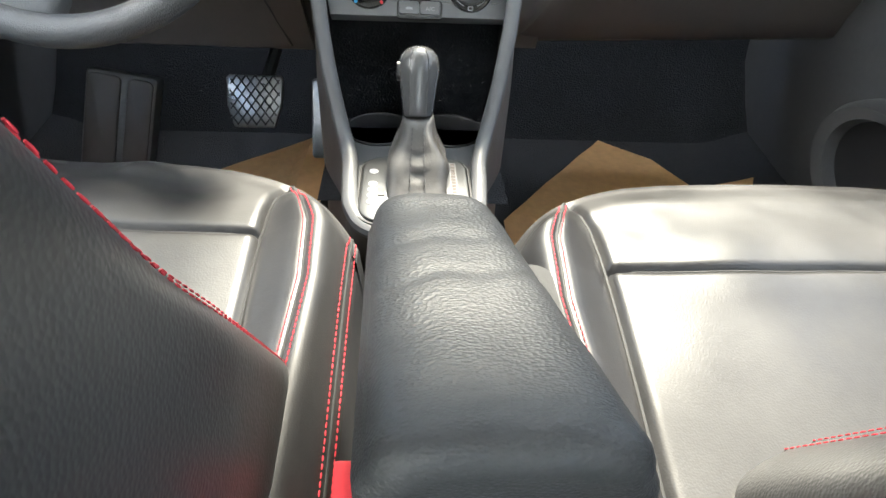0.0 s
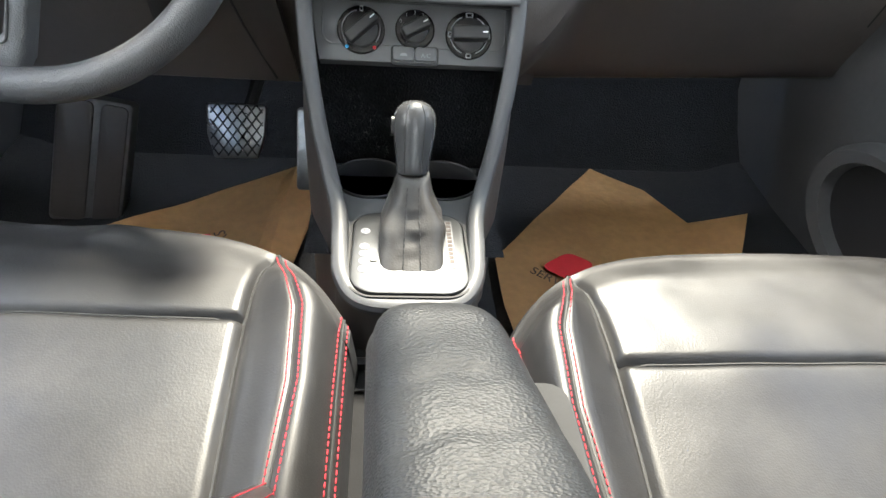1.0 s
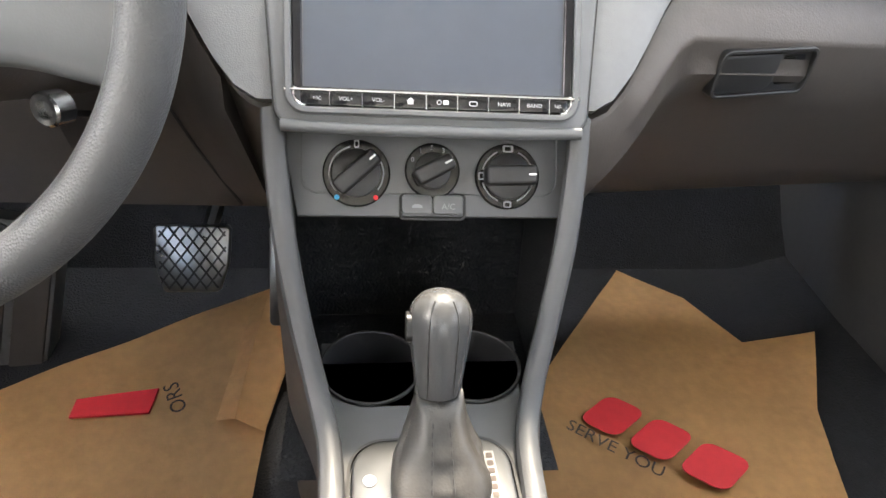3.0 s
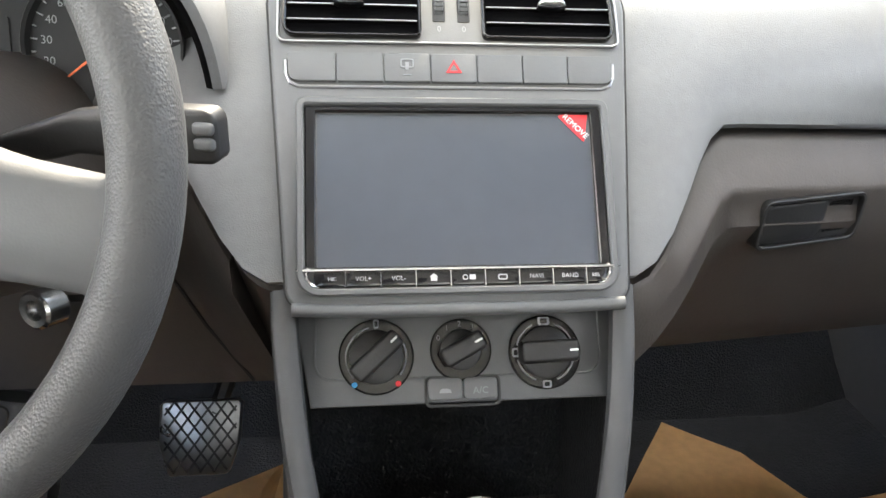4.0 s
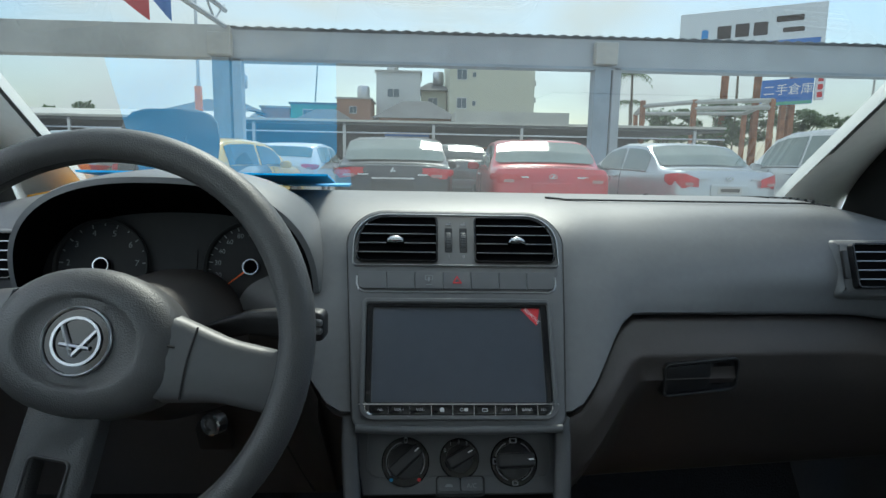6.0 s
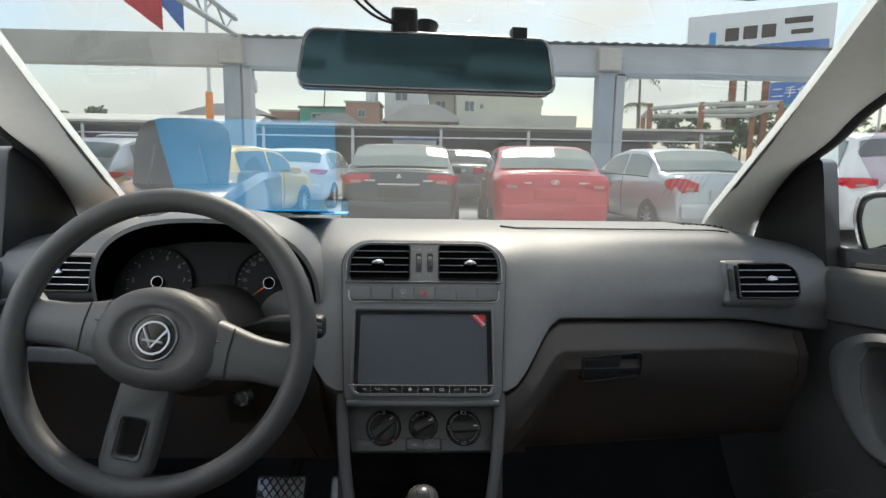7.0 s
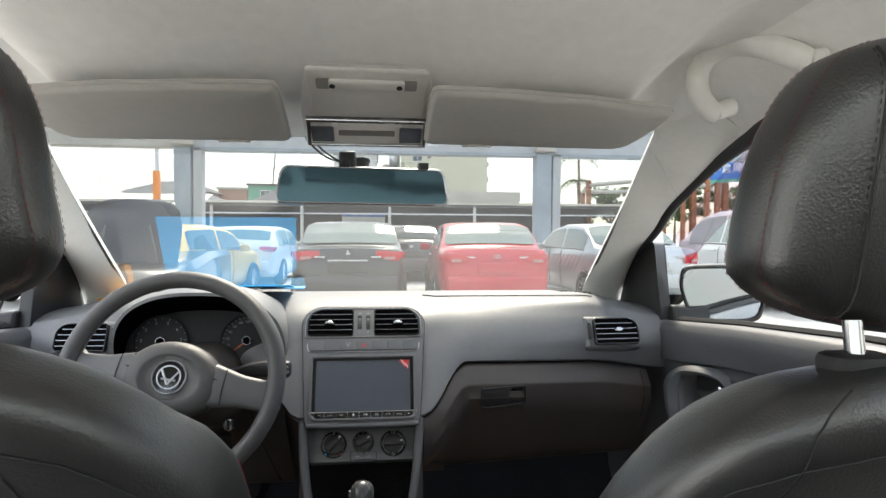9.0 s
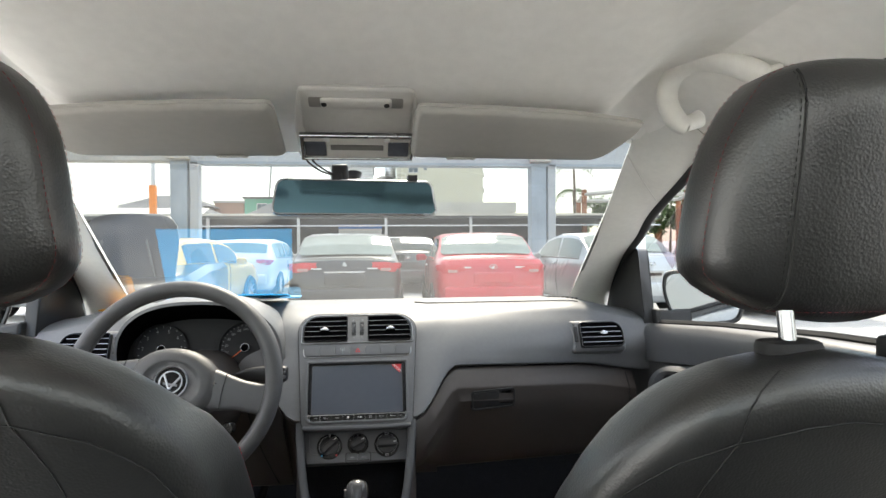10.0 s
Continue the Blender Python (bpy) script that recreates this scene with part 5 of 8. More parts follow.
ring(bm, SW.turned(0, -0.108, 0), [(-0.030, 0.058), (-0.031, 0.0), (-0.030, -0.040), (-0.022, -0.060), (0.022, -0.060), (0.030, -0.040), (0.031, 0.0), (0.030, 0.058)], [(-0.014, 0.012), (-0.0135, 0.0), (-0.012, -0.026), (-0.008, -0.030), (0.008, -0.030), (0.012, -0.026), (0.0135, 0.0), (0.014, 0.012)], -0.016, 0.004, 0.003)
part("lower_spoke", bm, "wheel", steer, smooth=50)
bm = B()
ring(bm, SW.turned(0, -0.108, 0), rrect(-0.0175, 0.0175, -0.034, 0.016, 0.006, 4), rrect(-0.0155, 0.0155, -0.032, 0.014, 0.005, 4), 0.0, 0.0058, 0.0008)
part("spoke_insert", bm, "wheel", steer)
# plain round badge
bm = B()
lathe(bm, SW.turned(0, 0, 0), [(0.0285, 0.0135), (0.0285, 0.0175), (0.0275, 0.0185), (0.0262, 0.0175), (0.0262, 0.0135)], 48)
badge = part("badge_ring", bm, "edge", cover, "round chrome badge ring")
bm = B()
slab(bm, SW, circle(0, 0, 0.0262, 40), 0.013, 0.0158)
part("badge_disc", bm, "gloss", badge)
bm = B()
for u0, v0, u1, v1 in ((-0.014, 0.011, 0.0, -0.012), (0.014, 0.011, 0.0, -0.012), (-0.012, -0.004, 0.012, -0.004)):
    tube(bm, [SW(u0, v0, 0.017), SW(u1, v1, 0.017)], 0.0021, 6)
ring(bm, SW, circle(0, 0, 0.0200, 40), circle(0, 0, 0.0178, 40), 0.0155, 0.0182)
part("badge_relief", bm, "edge", badge)
# column shroud, stalks, ignition
column = thing("steering_column", "dark plastic steering column shroud with stalks and ignition lock", "steering column", (-0.314, -0.15, 0.78))
bm = B()
rings = []
for y, w, h, z in ((-0.225, 0.045, 0.040, 0.832), (-0.19, 0.062, 0.060, 0.818), (-0.12, 0.072, 0.075, 0.795), (0.0, 0.08, 0.09, 0.77)):
    rings.append([(-0.312 + w * math.cos(a) * (abs(math.cos(a)) ** -0.25 if abs(math.cos(a)) > 0.05 else 1), y, z + h * math.sin(a)) for a in [2 * math.pi * j / 32 for j in range(32)]])
loft(bm, rings, True, True)
part("shroud", bm, "dash_low", column, smooth=60)
bm = B()
SK = Face((-0.150, -0.152, 0.833), (1, -0.12, -0.02), (0.02, 0, 1))
arm_ = [SK(-0.115, -0.022), SK(-0.085, -0.010), SK(-0.055, -0.001), SK(-0.03, 0.0), SK(-0.006, 0.0)]
hh_ = [0.010, 0.010, 0.0115, 0.0140, 0.0145]
loft(bm, [[p + SK.v * (h * (1 if q > 0 else -1) * abs(q) ** 0.5) + SK.n * (0.0085 * w) for q, w in [(math.sin(a), (1 if math.cos(a) > 0 else -1) * abs(math.cos(a)) ** 0.5) for a in [2 * math.pi * j / 24 for j in range(24)]]] for p, h in zip(arm_, hh_)], True, True, flip=True)
stalk = part("stalk", bm, "black", column, smooth=50)
bm = B()
slab(bm, SK, rrect(-0.0055, 0.020, -0.0145, 0.0145, (0.006, 0.006, 0.007, 0.003), 4), -0.0085, 0.0085, 0.003)
tip = part("stalk_tip", bm, "black", stalk, smooth=50)
for dv in (-0.0065, 0.0015):
    bm = B()
    slab(bm, SK, rrect(0.008, 0.019, dv, dv + 0.0068, 0.0025, 4), 0.007, 0.0115, 0.002)
    part("rocker", bm, "trim", tip, smooth=50)
bm = B()
for k, (dz, w) in enumerate(((0.008, 0.005), (0.003, 0.006), (-0.002, 0.005), (-0.007, 0.006))):
    slab(bm, Face(SK(-0.004, dz, 0.0086), SK.u, SK.v), rrect(-w * 0.35, w * 0.35, -0.0011, 0.0011, 0.0003, 1), 0, 0.0005)
part("stalk_marks", bm, "dimwhite", stalk)
bm = B()
lathe(bm, Face((-0.240, -0.160, 0.735), (0.9, -0.35, 0), (0, 0.2, 1)), [(0.011, -0.01), (0.011, 0.003), (0.0095, 0.0045), (0.006, 0.004), (0.0055, 0.001)], 24)
lock = part("ignition_lock", bm, "satin", column, "silver ignition lock")

# ---- instrument cluster ----
cluster = thing("instrument_cluster", "dark instrument cluster with two dials under a curved hood", "instrument cluster", (-0.318, 0.0, 0.87))


def arch(w, h, zb, n=40):
    out = []
    for k in range(n + 1):
        a = math.pi * k / n
        c, s = math.cos(a), math.sin(a)
        p = 2.5
        q = (abs(c) ** p + abs(s) ** p) ** (-1 / p)
        out.append((-0.318 - w * q * c, zb + h * q * s))
    return out


bm = B()
lips = []
for y, w, h, zb in ((0.11, 0.150, 0.050, 0.890), (0.07, 0.158, 0.085, 0.878), (0.02, 0.165, 0.113, 0.862), (-0.04, 0.168, 0.126, 0.848), (-0.078, 0.168, 0.129, 0.842), (-0.086, 0.166, 0.127, 0.842), (-0.087, 0.160, 0.121, 0.842), (-0.08, 0.154, 0.115, 0.842), (-0.04, 0.150, 0.110, 0.838), (0.02, 0.142, 0.085, 0.835)):
    lips.append([(x, y + 0.03 * (1 - (z - zb) / max(h, 0.01)) * (1 if y < 0 else 0), z) for x, z in arch(w, h, zb)])
loft(bm, lips[:7], False)
part("hood", bm, "dash", cluster, smooth=60)
bm = B()
loft(bm, lips[6:], False)
part("hood_lining", bm, "void", cluster, "matt black hood lining", smooth=60)
IC = Face((-0.318, -0.024, 0.862), (1, 0, 0), (0, 0.26, 0.97))
bm = B()
face = [(x + 0.318, z - 0.862) for x, z in arch(0.152, 0.085, 0.842)][::-1]
slab(bm, IC, [(-0.152, -0.062), (0.152, -0.062)] + face, -0.01, 0.0)
panel = part("dial_panel", bm, "gloss", cluster)
panel.data.materials[0] = M["dialface"]
for u, top_v, nums, needle in ((-0.084, 0, ["1", "2", "3", "4", "5", "6", "7", "8"], 222), (0.084, 0, ["10", "20", "30", "40", "60", "80", "100", "120", "140", "160", "180", "200", "220"], 218)):
    f = IC.turned(u, 0.002, 0)
    bm = B()
    lathe(bm, f, [(0.052, 0.0), (0.0535, 0.006), (0.0525, 0.0075), (0.0505, 0.006), (0.0495, 0.001)], 48)
    dial = part("dial_ring", bm, "dialface", panel)
    a0, a1 = (210, -30) if len(nums) == 8 else (215, -35)
    for k, t in enumerate(nums):
        a = radians(lerp(a0, a1, k / (len(nums) - 1)))
        lettering("lettering", t, 0.0098 if len(nums) == 8 else 0.0078, Face(f(0.0385 * math.cos(a), 0.0385 * math.sin(a), 0.002), f.u, f.v), "dimwhite", dial)
    bm = B()
    for k in range(2 * len(nums) - 1):
        a = radians(lerp(a0, a1, k / (2 * len(nums) - 2)))
        g = f.turned(0, 0, math.degrees(a))
        slab(bm, g, rrect(0.0445 if k % 2 == 0 else 0.0462, 0.0488, -0.0005, 0.0005, 0.0001, 1), 0.001, 0.002)
    part("dial_ticks", bm, "dimwhite", dial)
    bm = B()
    g = f.turned(0, 0, needle)
    slab(bm, g, [(0.006, -0.0009), (0.036, -0.0004), (0.036, 0.0004), (0.006, 0.0009)], 0.003, 0.0042)
    part("needle", bm, "orange", dial)
    bm = B()
    lathe(bm, f, [(0.009, 0.001), (0.009, 0.006), (0.0075, 0.0068)], 28)
    hubc = part("needle_hub", bm, "void", dial)
    bm = B()
    ring(bm, f, circle(0, 0, 0.0092, 28), circle(0, 0, 0.0078, 28), 0.005, 0.0072)
    part("hub_ring", bm, "satin", hubc)
bm = B()
slab(bm, IC, rrect(-0.022, 0.022, -0.022, 0.022, 0.002, 2), 0.0, 0.0012)
part("display", bm, "dialface", panel, "dark small display")
bm = B()
slab(bm, IC, rrect(-0.032, 0.032, -0.05, -0.042, 0.001, 1), 0.0, 0.002)
bar = part("button_bar", bm, "gloss", panel)
lettering("lettering", "0.0/SET", 0.0055, Face(IC(0, -0.046, 0.0022), IC.u, IC.v), "white", bar)


# ---- doors ----
def belt_z(y):
    return table([(-1.2, 0.965), (-0.49, 0.933), (-0.22, 0.912), (0.044, 0.884), (0.15, 0.874)], y)


def make_door(s):
    nm = "door_right" if s > 0 else "door_left"
    door = thing(nm, "dark plastic front door panel with pull handle, window " + ("closed" if s > 0 else "rolled down"), "car door", (s * 0.72, -0.3, 0.3), kind="structure")

    def X(x, y, z):
        return Vector((s * x, y, z))
    # inner skin: columns from rear to front, rows from the belt down
    bm = B()
    rows = []
    for j in range(27):
        y = lerp(-1.0, 0.45, j / 26)
        bz = belt_z(y)
        shoulder = 0.075 + 0.012 * sm(-0.3, 0.1, y)
        rows.append([X(x, y, z) for x, z in ((0.745, bz - 0.006), (0.735, bz), (0.705, bz + 0.001), (0.690, bz - 0.006), (0.683, bz - 0.02), (0.682, bz - 0.05), (0.686, bz - shoulder), (0.697, bz - shoulder - 0.006), (0.700, bz - 0.13), (0.700, 0.66), (0.697, 0.60), (0.690, 0.52), (0.688, 0.45), (0.69, 0.36), (0.70, 0.28))])
    loft(bm, rows, False, flip=s > 0)
    part("panel", bm, "door", door, smooth=50)
    # crease line below the shoulder
    bm = B()
    pts = [(0.690, 0.10, 0.794), (0.690, 0.042, 0.803), (0.692, -0.05, 0.833), (0.694, -0.12, 0.843), (0.694, -0.20, 0.846), (0.694, -0.289, 0.842), (0.694, -0.43, 0.828), (0.694, -0.7, 0.79)]
    tube(bm, smooth_path([X(*p) for p in pts], 6), 0.0032, 8)
    part("crease", bm, "trim", door)
    # pull: a broad curved frame running down into the armrest
    oc_ = [(-0.228, 0.790), (-0.215, 0.812), (-0.178, 0.821), (-0.110, 0.815), (-0.049, 0.795), (-0.006, 0.762), (-0.004, 0.728), (-0.026, 0.680), (-0.066, 0.650), (-0.111, 0.627), (-0.187, 0.623), (-0.245, 0.634)]
    ic_ = [(-0.240, 0.650), (-0.181, 0.645), (-0.136, 0.658), (-0.110, 0.690), (-0.094, 0.723), (-0.090, 0.765), (-0.100, 0.792), (-0.150, 0.803), (-0.205, 0.800)]

    def bow(y, z):
        """The pull stands farthest from the door half way down and sinks in at both ends."""
        return 0.656 + 0.030 * sm(-0.10, -0.22, y)

    def even(pts):
        sp = smooth_path([(y, z, 0) for y, z in pts], 8)
        return [sp[round(k * (len(sp) - 1) / 32)] for k in range(33)]
    rows = []
    for o_, i_ in zip(even(oc_), even(ic_[::-1])):
        row = []
        for q, d in ((0.0, 0.045), (0.0, 0.016), (0.04, 0.011), (0.30, 0.003), (0.44, -0.001), (0.50, -0.002), (0.56, -0.001), (0.93, 0.005), (0.98, 0.008), (1.0, 0.014), (1.0, 0.045)):
            p = o_.lerp(i_, q)
            row.append(X(bow(p.x, p.y) + d, p.x, p.y))
        rows.append(row)
    bm = B()
    loft(bm, rows, False, flip=s < 0)
    part("pull_handle", bm, "trim", door, "dark satin door pull", smooth=50)
    bm = B()
    tube(bm, [X(bow(y, z) + 0.001, y, z) for y, z in [(-0.108, 0.692), (-0.094, 0.723), (-0.090, 0.765), (-0.099, 0.790)]], 0.0016, 6)
    part("pull_edge", bm, "trim", door)
    # armrest shelf with the window switch
    bm = B()
    slab(bm, Face(X(0.672, -0.53, 0.655), (0, -1, 0), (s, 0, 0)), rrect(-0.33, 0.32, -0.028, 0.028, 0.012, 4), *((-0.10, 0.006) if s > 0 else (0.10, -0.006)), 0.005 * s)
    rest = part("armrest", bm, "door", door, smooth=50)
    bm = B()
    box(bm, min(s * 0.664, s * 0.690), max(s * 0.664, s * 0.690), -0.325, -0.250, 0.657, 0.6635)
    well = part("switch_plate", bm, "black", rest, bevel=0.003)
    bm = B()
    box(bm, min(s * 0.671, s * 0.683), max(s * 0.671, s * 0.683), -0.300, -0.275, 0.662, 0.670)
    part("window_switch", bm, "gloss", well, bevel=0.002)
    # dished recess, its shadow put in as black plastic, and chrome release lever
    f = Face(X(0.6985, -0.175, 0.775), (0, s, 0), (0, 0, 1)) if s < 0 else Face(X(0.6985, -0.175, 0.775), (0, -1, 0), (0, 0, 1))
    bm = B()
    ring(bm, f, rrect(-0.079, 0.070, -0.040, 0.036, 0.026, 6), rrect(-0.076, 0.066, -0.037, 0.032, 0.024, 6), -0.004, 0.004, 0.002)
    bowl = part("handle_recess", bm, "black", door)
    bm = B()
    slab(bm, f, rrect(-0.078, 0.068, -0.039, 0.034, 0.024, 6), -0.003, 0.003)
    part("recess_shade_floor", bm, "black", bowl)
    bm = B()
    # a thin blade that widens and lifts towards its free end
    rows = []
    for y, zt, zb, d in ((-0.108, 0.768, 0.756, 0.004), (-0.125, 0.769, 0.752, 0.006), (-0.150, 0.773, 0.753, 0.010), (-0.175, 0.779, 0.757, 0.013), (-0.192, 0.788, 0.762, 0.016), (-0.205, 0.797, 0.767, 0.018), (-0.214, 0.795, 0.768, 0.018), (-0.222, 0.784, 0.770, 0.016)):
        x = 0.694 - d
        rows.append([X(x + 0.007, y, zt - 0.002), X(x + 0.002, y, zt), X(x - 0.001, y, zt - 0.003), X(x - 0.002, y, lerp(zt, zb, 0.5)), X(x - 0.001, y, zb + 0.003), X(x + 0.002, y, zb), X(x + 0.007, y, zb + 0.002)])
    loft(bm, rows, True, True, flip=s < 0)
    part("release_lever", bm, "chrome", bowl, "satin chrome release lever", smooth=60)
    # lower pocket: a moulded bulge with an oval opening
    f2 = Face(X(0.683, -0.10, 0.435), (0, -1, 0), (0, 0, 1)) if s > 0 else Face(X(0.683, -0.10, 0.435), (0, 1, 0), (0, 0, 1))
    q = 1 if s > 0 else -1
    oo = [(u * 1.0, v) for u, v in circle(0.0, 0.0, 0.155, 40, 0.105)]
    oo = [(u + 0.02 * q, v + 0.16 * max(0, -u * q) * 0.3) for u, v in oo]
    ii = [(u * 0.80 + 0.012 * q, v * 0.76) for u, v in oo]
    bm = B()
    loops = [[f2(u, v, n) for u, v in pts_] for pts_, n in ((oo, -0.005), ([(u * 0.97, v * 0.97) for u, v in oo], 0.018), ([(u * 0.9, v * 0.88) for u, v in oo], 0.030), (ii, 0.026), ([(u * 0.97, v * 0.95) for u, v in ii], 0.004))]
    loft(bm, loops, True)
    pocket = part("speaker_pocket", bm, "door", door, smooth=60)
    bm = B()
    slab(bm, f2, [(u * 0.98, v * 0.97) for u, v in ii], -0.004, 0.006)
    part("pocket_floor", bm, "black", pocket)
    # sill and black window frame
    bm = B()
    # corner cover by the mirror
    slab(bm, Face(X(0.700, 0, 0), (0, 1, 0), (0, 0, 1)) if s < 0 else Face(X(0.700, 0, 0), (0, -1, 0), (0, 0, 1)),
         [(y * (1 if s < 0 else -1), z) for y, z in [(0.066, 0.884), (0.31, 0.88), (0.275, 0.955), (0.24, 1.005), (0.19, 1.046), (0.150, 1.062), (0.118, 1.066), (0.106, 1.058), (0.098, 1.03), (0.086, 0.97)]], -0.02, 0.008, 0.004)
    part("corner_cover", bm, "black", door, smooth=50)
    bm = B()
    top = SEAL[:-1]
    tube(bm, smooth_path([X(*p) for p in top], 5), 0.013, 10)
    part("window_seal", bm, "rubber", door, "black rubber window seal", smooth=60)
    bm = B()
    tube(bm, [X(0.725, y, belt_z(y) + 0.004) for y in (0.05, -0.2, -0.5, -0.95)], 0.007, 6)
    part("belt_seal", bm, "rubber", door)
    # glass
    bm = B()
    low = s < 0
    g0 = [X(0.728, y, belt_z(y) - 0.02) for y in [0.08 - 0.1 * k for k in range(11)]]
    g1 = [X(table([(-0.6, 0.635), (-0.19, 0.662), (0.08, 0.70)], p.y), p.y, table([(-0.95, 1.29), (-0.6, 1.285), (-0.44, 1.265), (-0.23, 1.22), (-0.04, 1.16), (0.08, 1.095)], p.y)) for p in g0]
    if low:
        g1 = [p + Vector((0, 0, 0.035)) for p in g0]
    loft(bm, [g0, g1], False)
    g = part("window_pane", bm, "sideglass", door, "clear side window")
    g.visible_shadow = False
    # smoked rain visor outside, above the glass
    bm = B()
    v0 = [(0.70, 0.06, 1.06), (0.69, -0.04, 1.122), (0.672, -0.2, 1.193), (0.657, -0.35, 1.235), (0.645, -0.6, 1.265), (0.645, -0.95, 1.27)]
    loft(bm, [smooth_path([X(a + 0.02, b, c + 0.02) for a, b, c in v0], 5), smooth_path([X(a + 0.055, b - 0.01, c - 0.045) for a, b, c in v0], 5)], False)
    part("rain_visor", bm, VISOR, door, "smoked clear rain visor").visible_shadow = False
    return door


VISOR = pane_mat("smoked_visor", (0.72, 0.62, 0.68), 1.12)
door_r = make_door(1)
door_l = make_door(-1)

# body sides behind the doors, rear wall, bonnet and outer skin
WHITEPAINT = mat("white_car_paint", (0.50, 0.52, 0.54), 0.25, coat=0.6, var=0.04)
for s in (1, -1):
    bm = B()
    loft(bm, [[(s * 0.70, y, z) for z in (0.28, 0.6, 0.95)] for y in (-1.0, -1.3, -2.0)], False, flip=s > 0)
    if s > 0:
        structure("wall_right", bm, "dash_low", "dark plastic rear door panel", "wall")
    else:
        bm.free()
    bm = B()
    rings = [[(s * (x + dx), y + dy, z) for dx, dy in ((-0.02, 0.05), (0.03, 0.05), (0.03, -0.06), (-0.02, -0.06))] for x, y, z in ((0.70, -0.98, 0.28), (0.70, -0.99, 0.95), (0.655, -1.02, 1.25), (0.60, -1.03, 1.30))]
    loft(bm, rings, True, True, flip=s > 0)
    structure("pillar_rear_right" if s > 0 else "pillar_rear_left", bm, "pillar", "pale beige door pillar trim", "pillar", bevel=0.01)
bm = B()
box(bm, -0.72, 0.72, -2.05, -2.0, 0.28, 0.98)
structure("wall_rear", bm, "leather", "black rear seat back", "wall")
TINT = pane_mat("lightly_tinted_glass", (0.78, 0.79, 0.79), 1.3)
bm = B()
loft(bm, [[(x, -2.03, 0.98), (x * 0.88, -2.0, 1.34)] for x in (-0.72, -0.36, 0, 0.36, 0.72)], False)
structure("window_2", bm, TINT, "lightly tinted rear window", "window")
bm = B()
loft(bm, [[(0.715, y, 0.95), (0.63, y, 1.29)] for y in (-1.06, -1.4, -1.7, -2.02)], False)
structure("window_3", bm, TINT, "lightly tinted rear side window", "window")
bm = B()
rows = []
for y, z in ((0.42, 0.885), (0.60, 0.86), (0.85, 0.82), (1.05, 0.76), (1.18, 0.66), (1.22, 0.45), (1.22, 0.1)):
    rows.append([(u * lerp(0.80, 0.72, sm(0.6, 1.2, y)), y, z - 0.10 * abs(u) ** 3) for u in [k / 8 - 1 for k in range(17)]])
loft(bm, rows, False)
structure("trim_bonnet", bm, WHITEPAINT, "white painted car bonnet", "bonnet", smooth=60)
for s in (1, -1):
    bm = B()
    loft(bm, [[(s * x, y, z) for x, z in ((0.735, belt_z(y) - 0.008), (0.775, belt_z(y) - 0.03), (0.815, 0.74), (0.82, 0.5), (0.79, 0.15))] for y in ((0.5, 0.2, -0.2, -0.6, -1.2, -2.0) if s > 0 else (0.5, 0.2, -0.2, -0.6, -1.0))], False, flip=s < 0)
    structure("trim_side_right" if s > 0 else "trim_side_left", bm, WHITEPAINT, "white painted outer door skin", "car body", smooth=60)

# ---- door mirrors ----
for s in (1, -1):
    dm = thing("door_mirror", "white door mirror with black frame", "door mirror", (s * 0.78, 0.04, 0.9), "door mirrors")
    f = Face((s * 0.820, 0.028, 0.946), (0.87, -0.48 * s, 0), (0, 0.02, 1))
    o = [(-0.100, 0.040), (-0.090, 0.053), (-0.06, 0.058), (0.03, 0.060), (0.088, 0.050), (0.106, 0.02), (0.100, -0.025), (0.078, -0.050), (0.0, -0.057), (-0.055, -0.054), (-0.082, -0.035), (-0.101, 0.01)]
    o = [(s * u * 0.80, v) for u, v in o]
    o = o[::-1] if s > 0 else o
    oo = [(p.x, p.y) for p in smooth_path([(u, v, 0) for u, v in o], 6, True)]
    big = [(u * 1.10, v * 1.16) for u, v in oo]
    bm = B()
    ring(bm, f, big, oo, -0.03, 0.006, 0.004)
    part("frame", bm, "black", dm, smooth=50)
    bm = B()
    slab(bm, f, oo, -0.02, -0.004)
    part("mirror_glass", bm, "mirror_out", dm, "clear mirror glass")
    bm = B()
    loft(bm, [[f(u * k - s * 0.012 * (1 - k), v * k + (0.0), n) for u, v in big] for k, n in ((1.0, -0.004), (1.02, -0.03), (0.97, -0.07), (0.8, -0.10), (0.5, -0.118), (0.0, -0.122))], True, flip=False)
    part("shell", bm, WHITEPAINT, dm, smooth=60)
    bm = B()
    loft(bm, [[(s * x, y + dy, z + dz) for dy, dz in ((-0.03, -0.025), (0.04, -0.03), (0.05, 0.012), (-0.02, 0.015))] for x, y, z in ((0.715, 0.07, 0.905), (0.75, 0.062, 0.900), (0.80, 0.06, 0.905))], True, True)
    part("mirror_foot", bm, "black", dm, smooth=50, bevel=0.006)

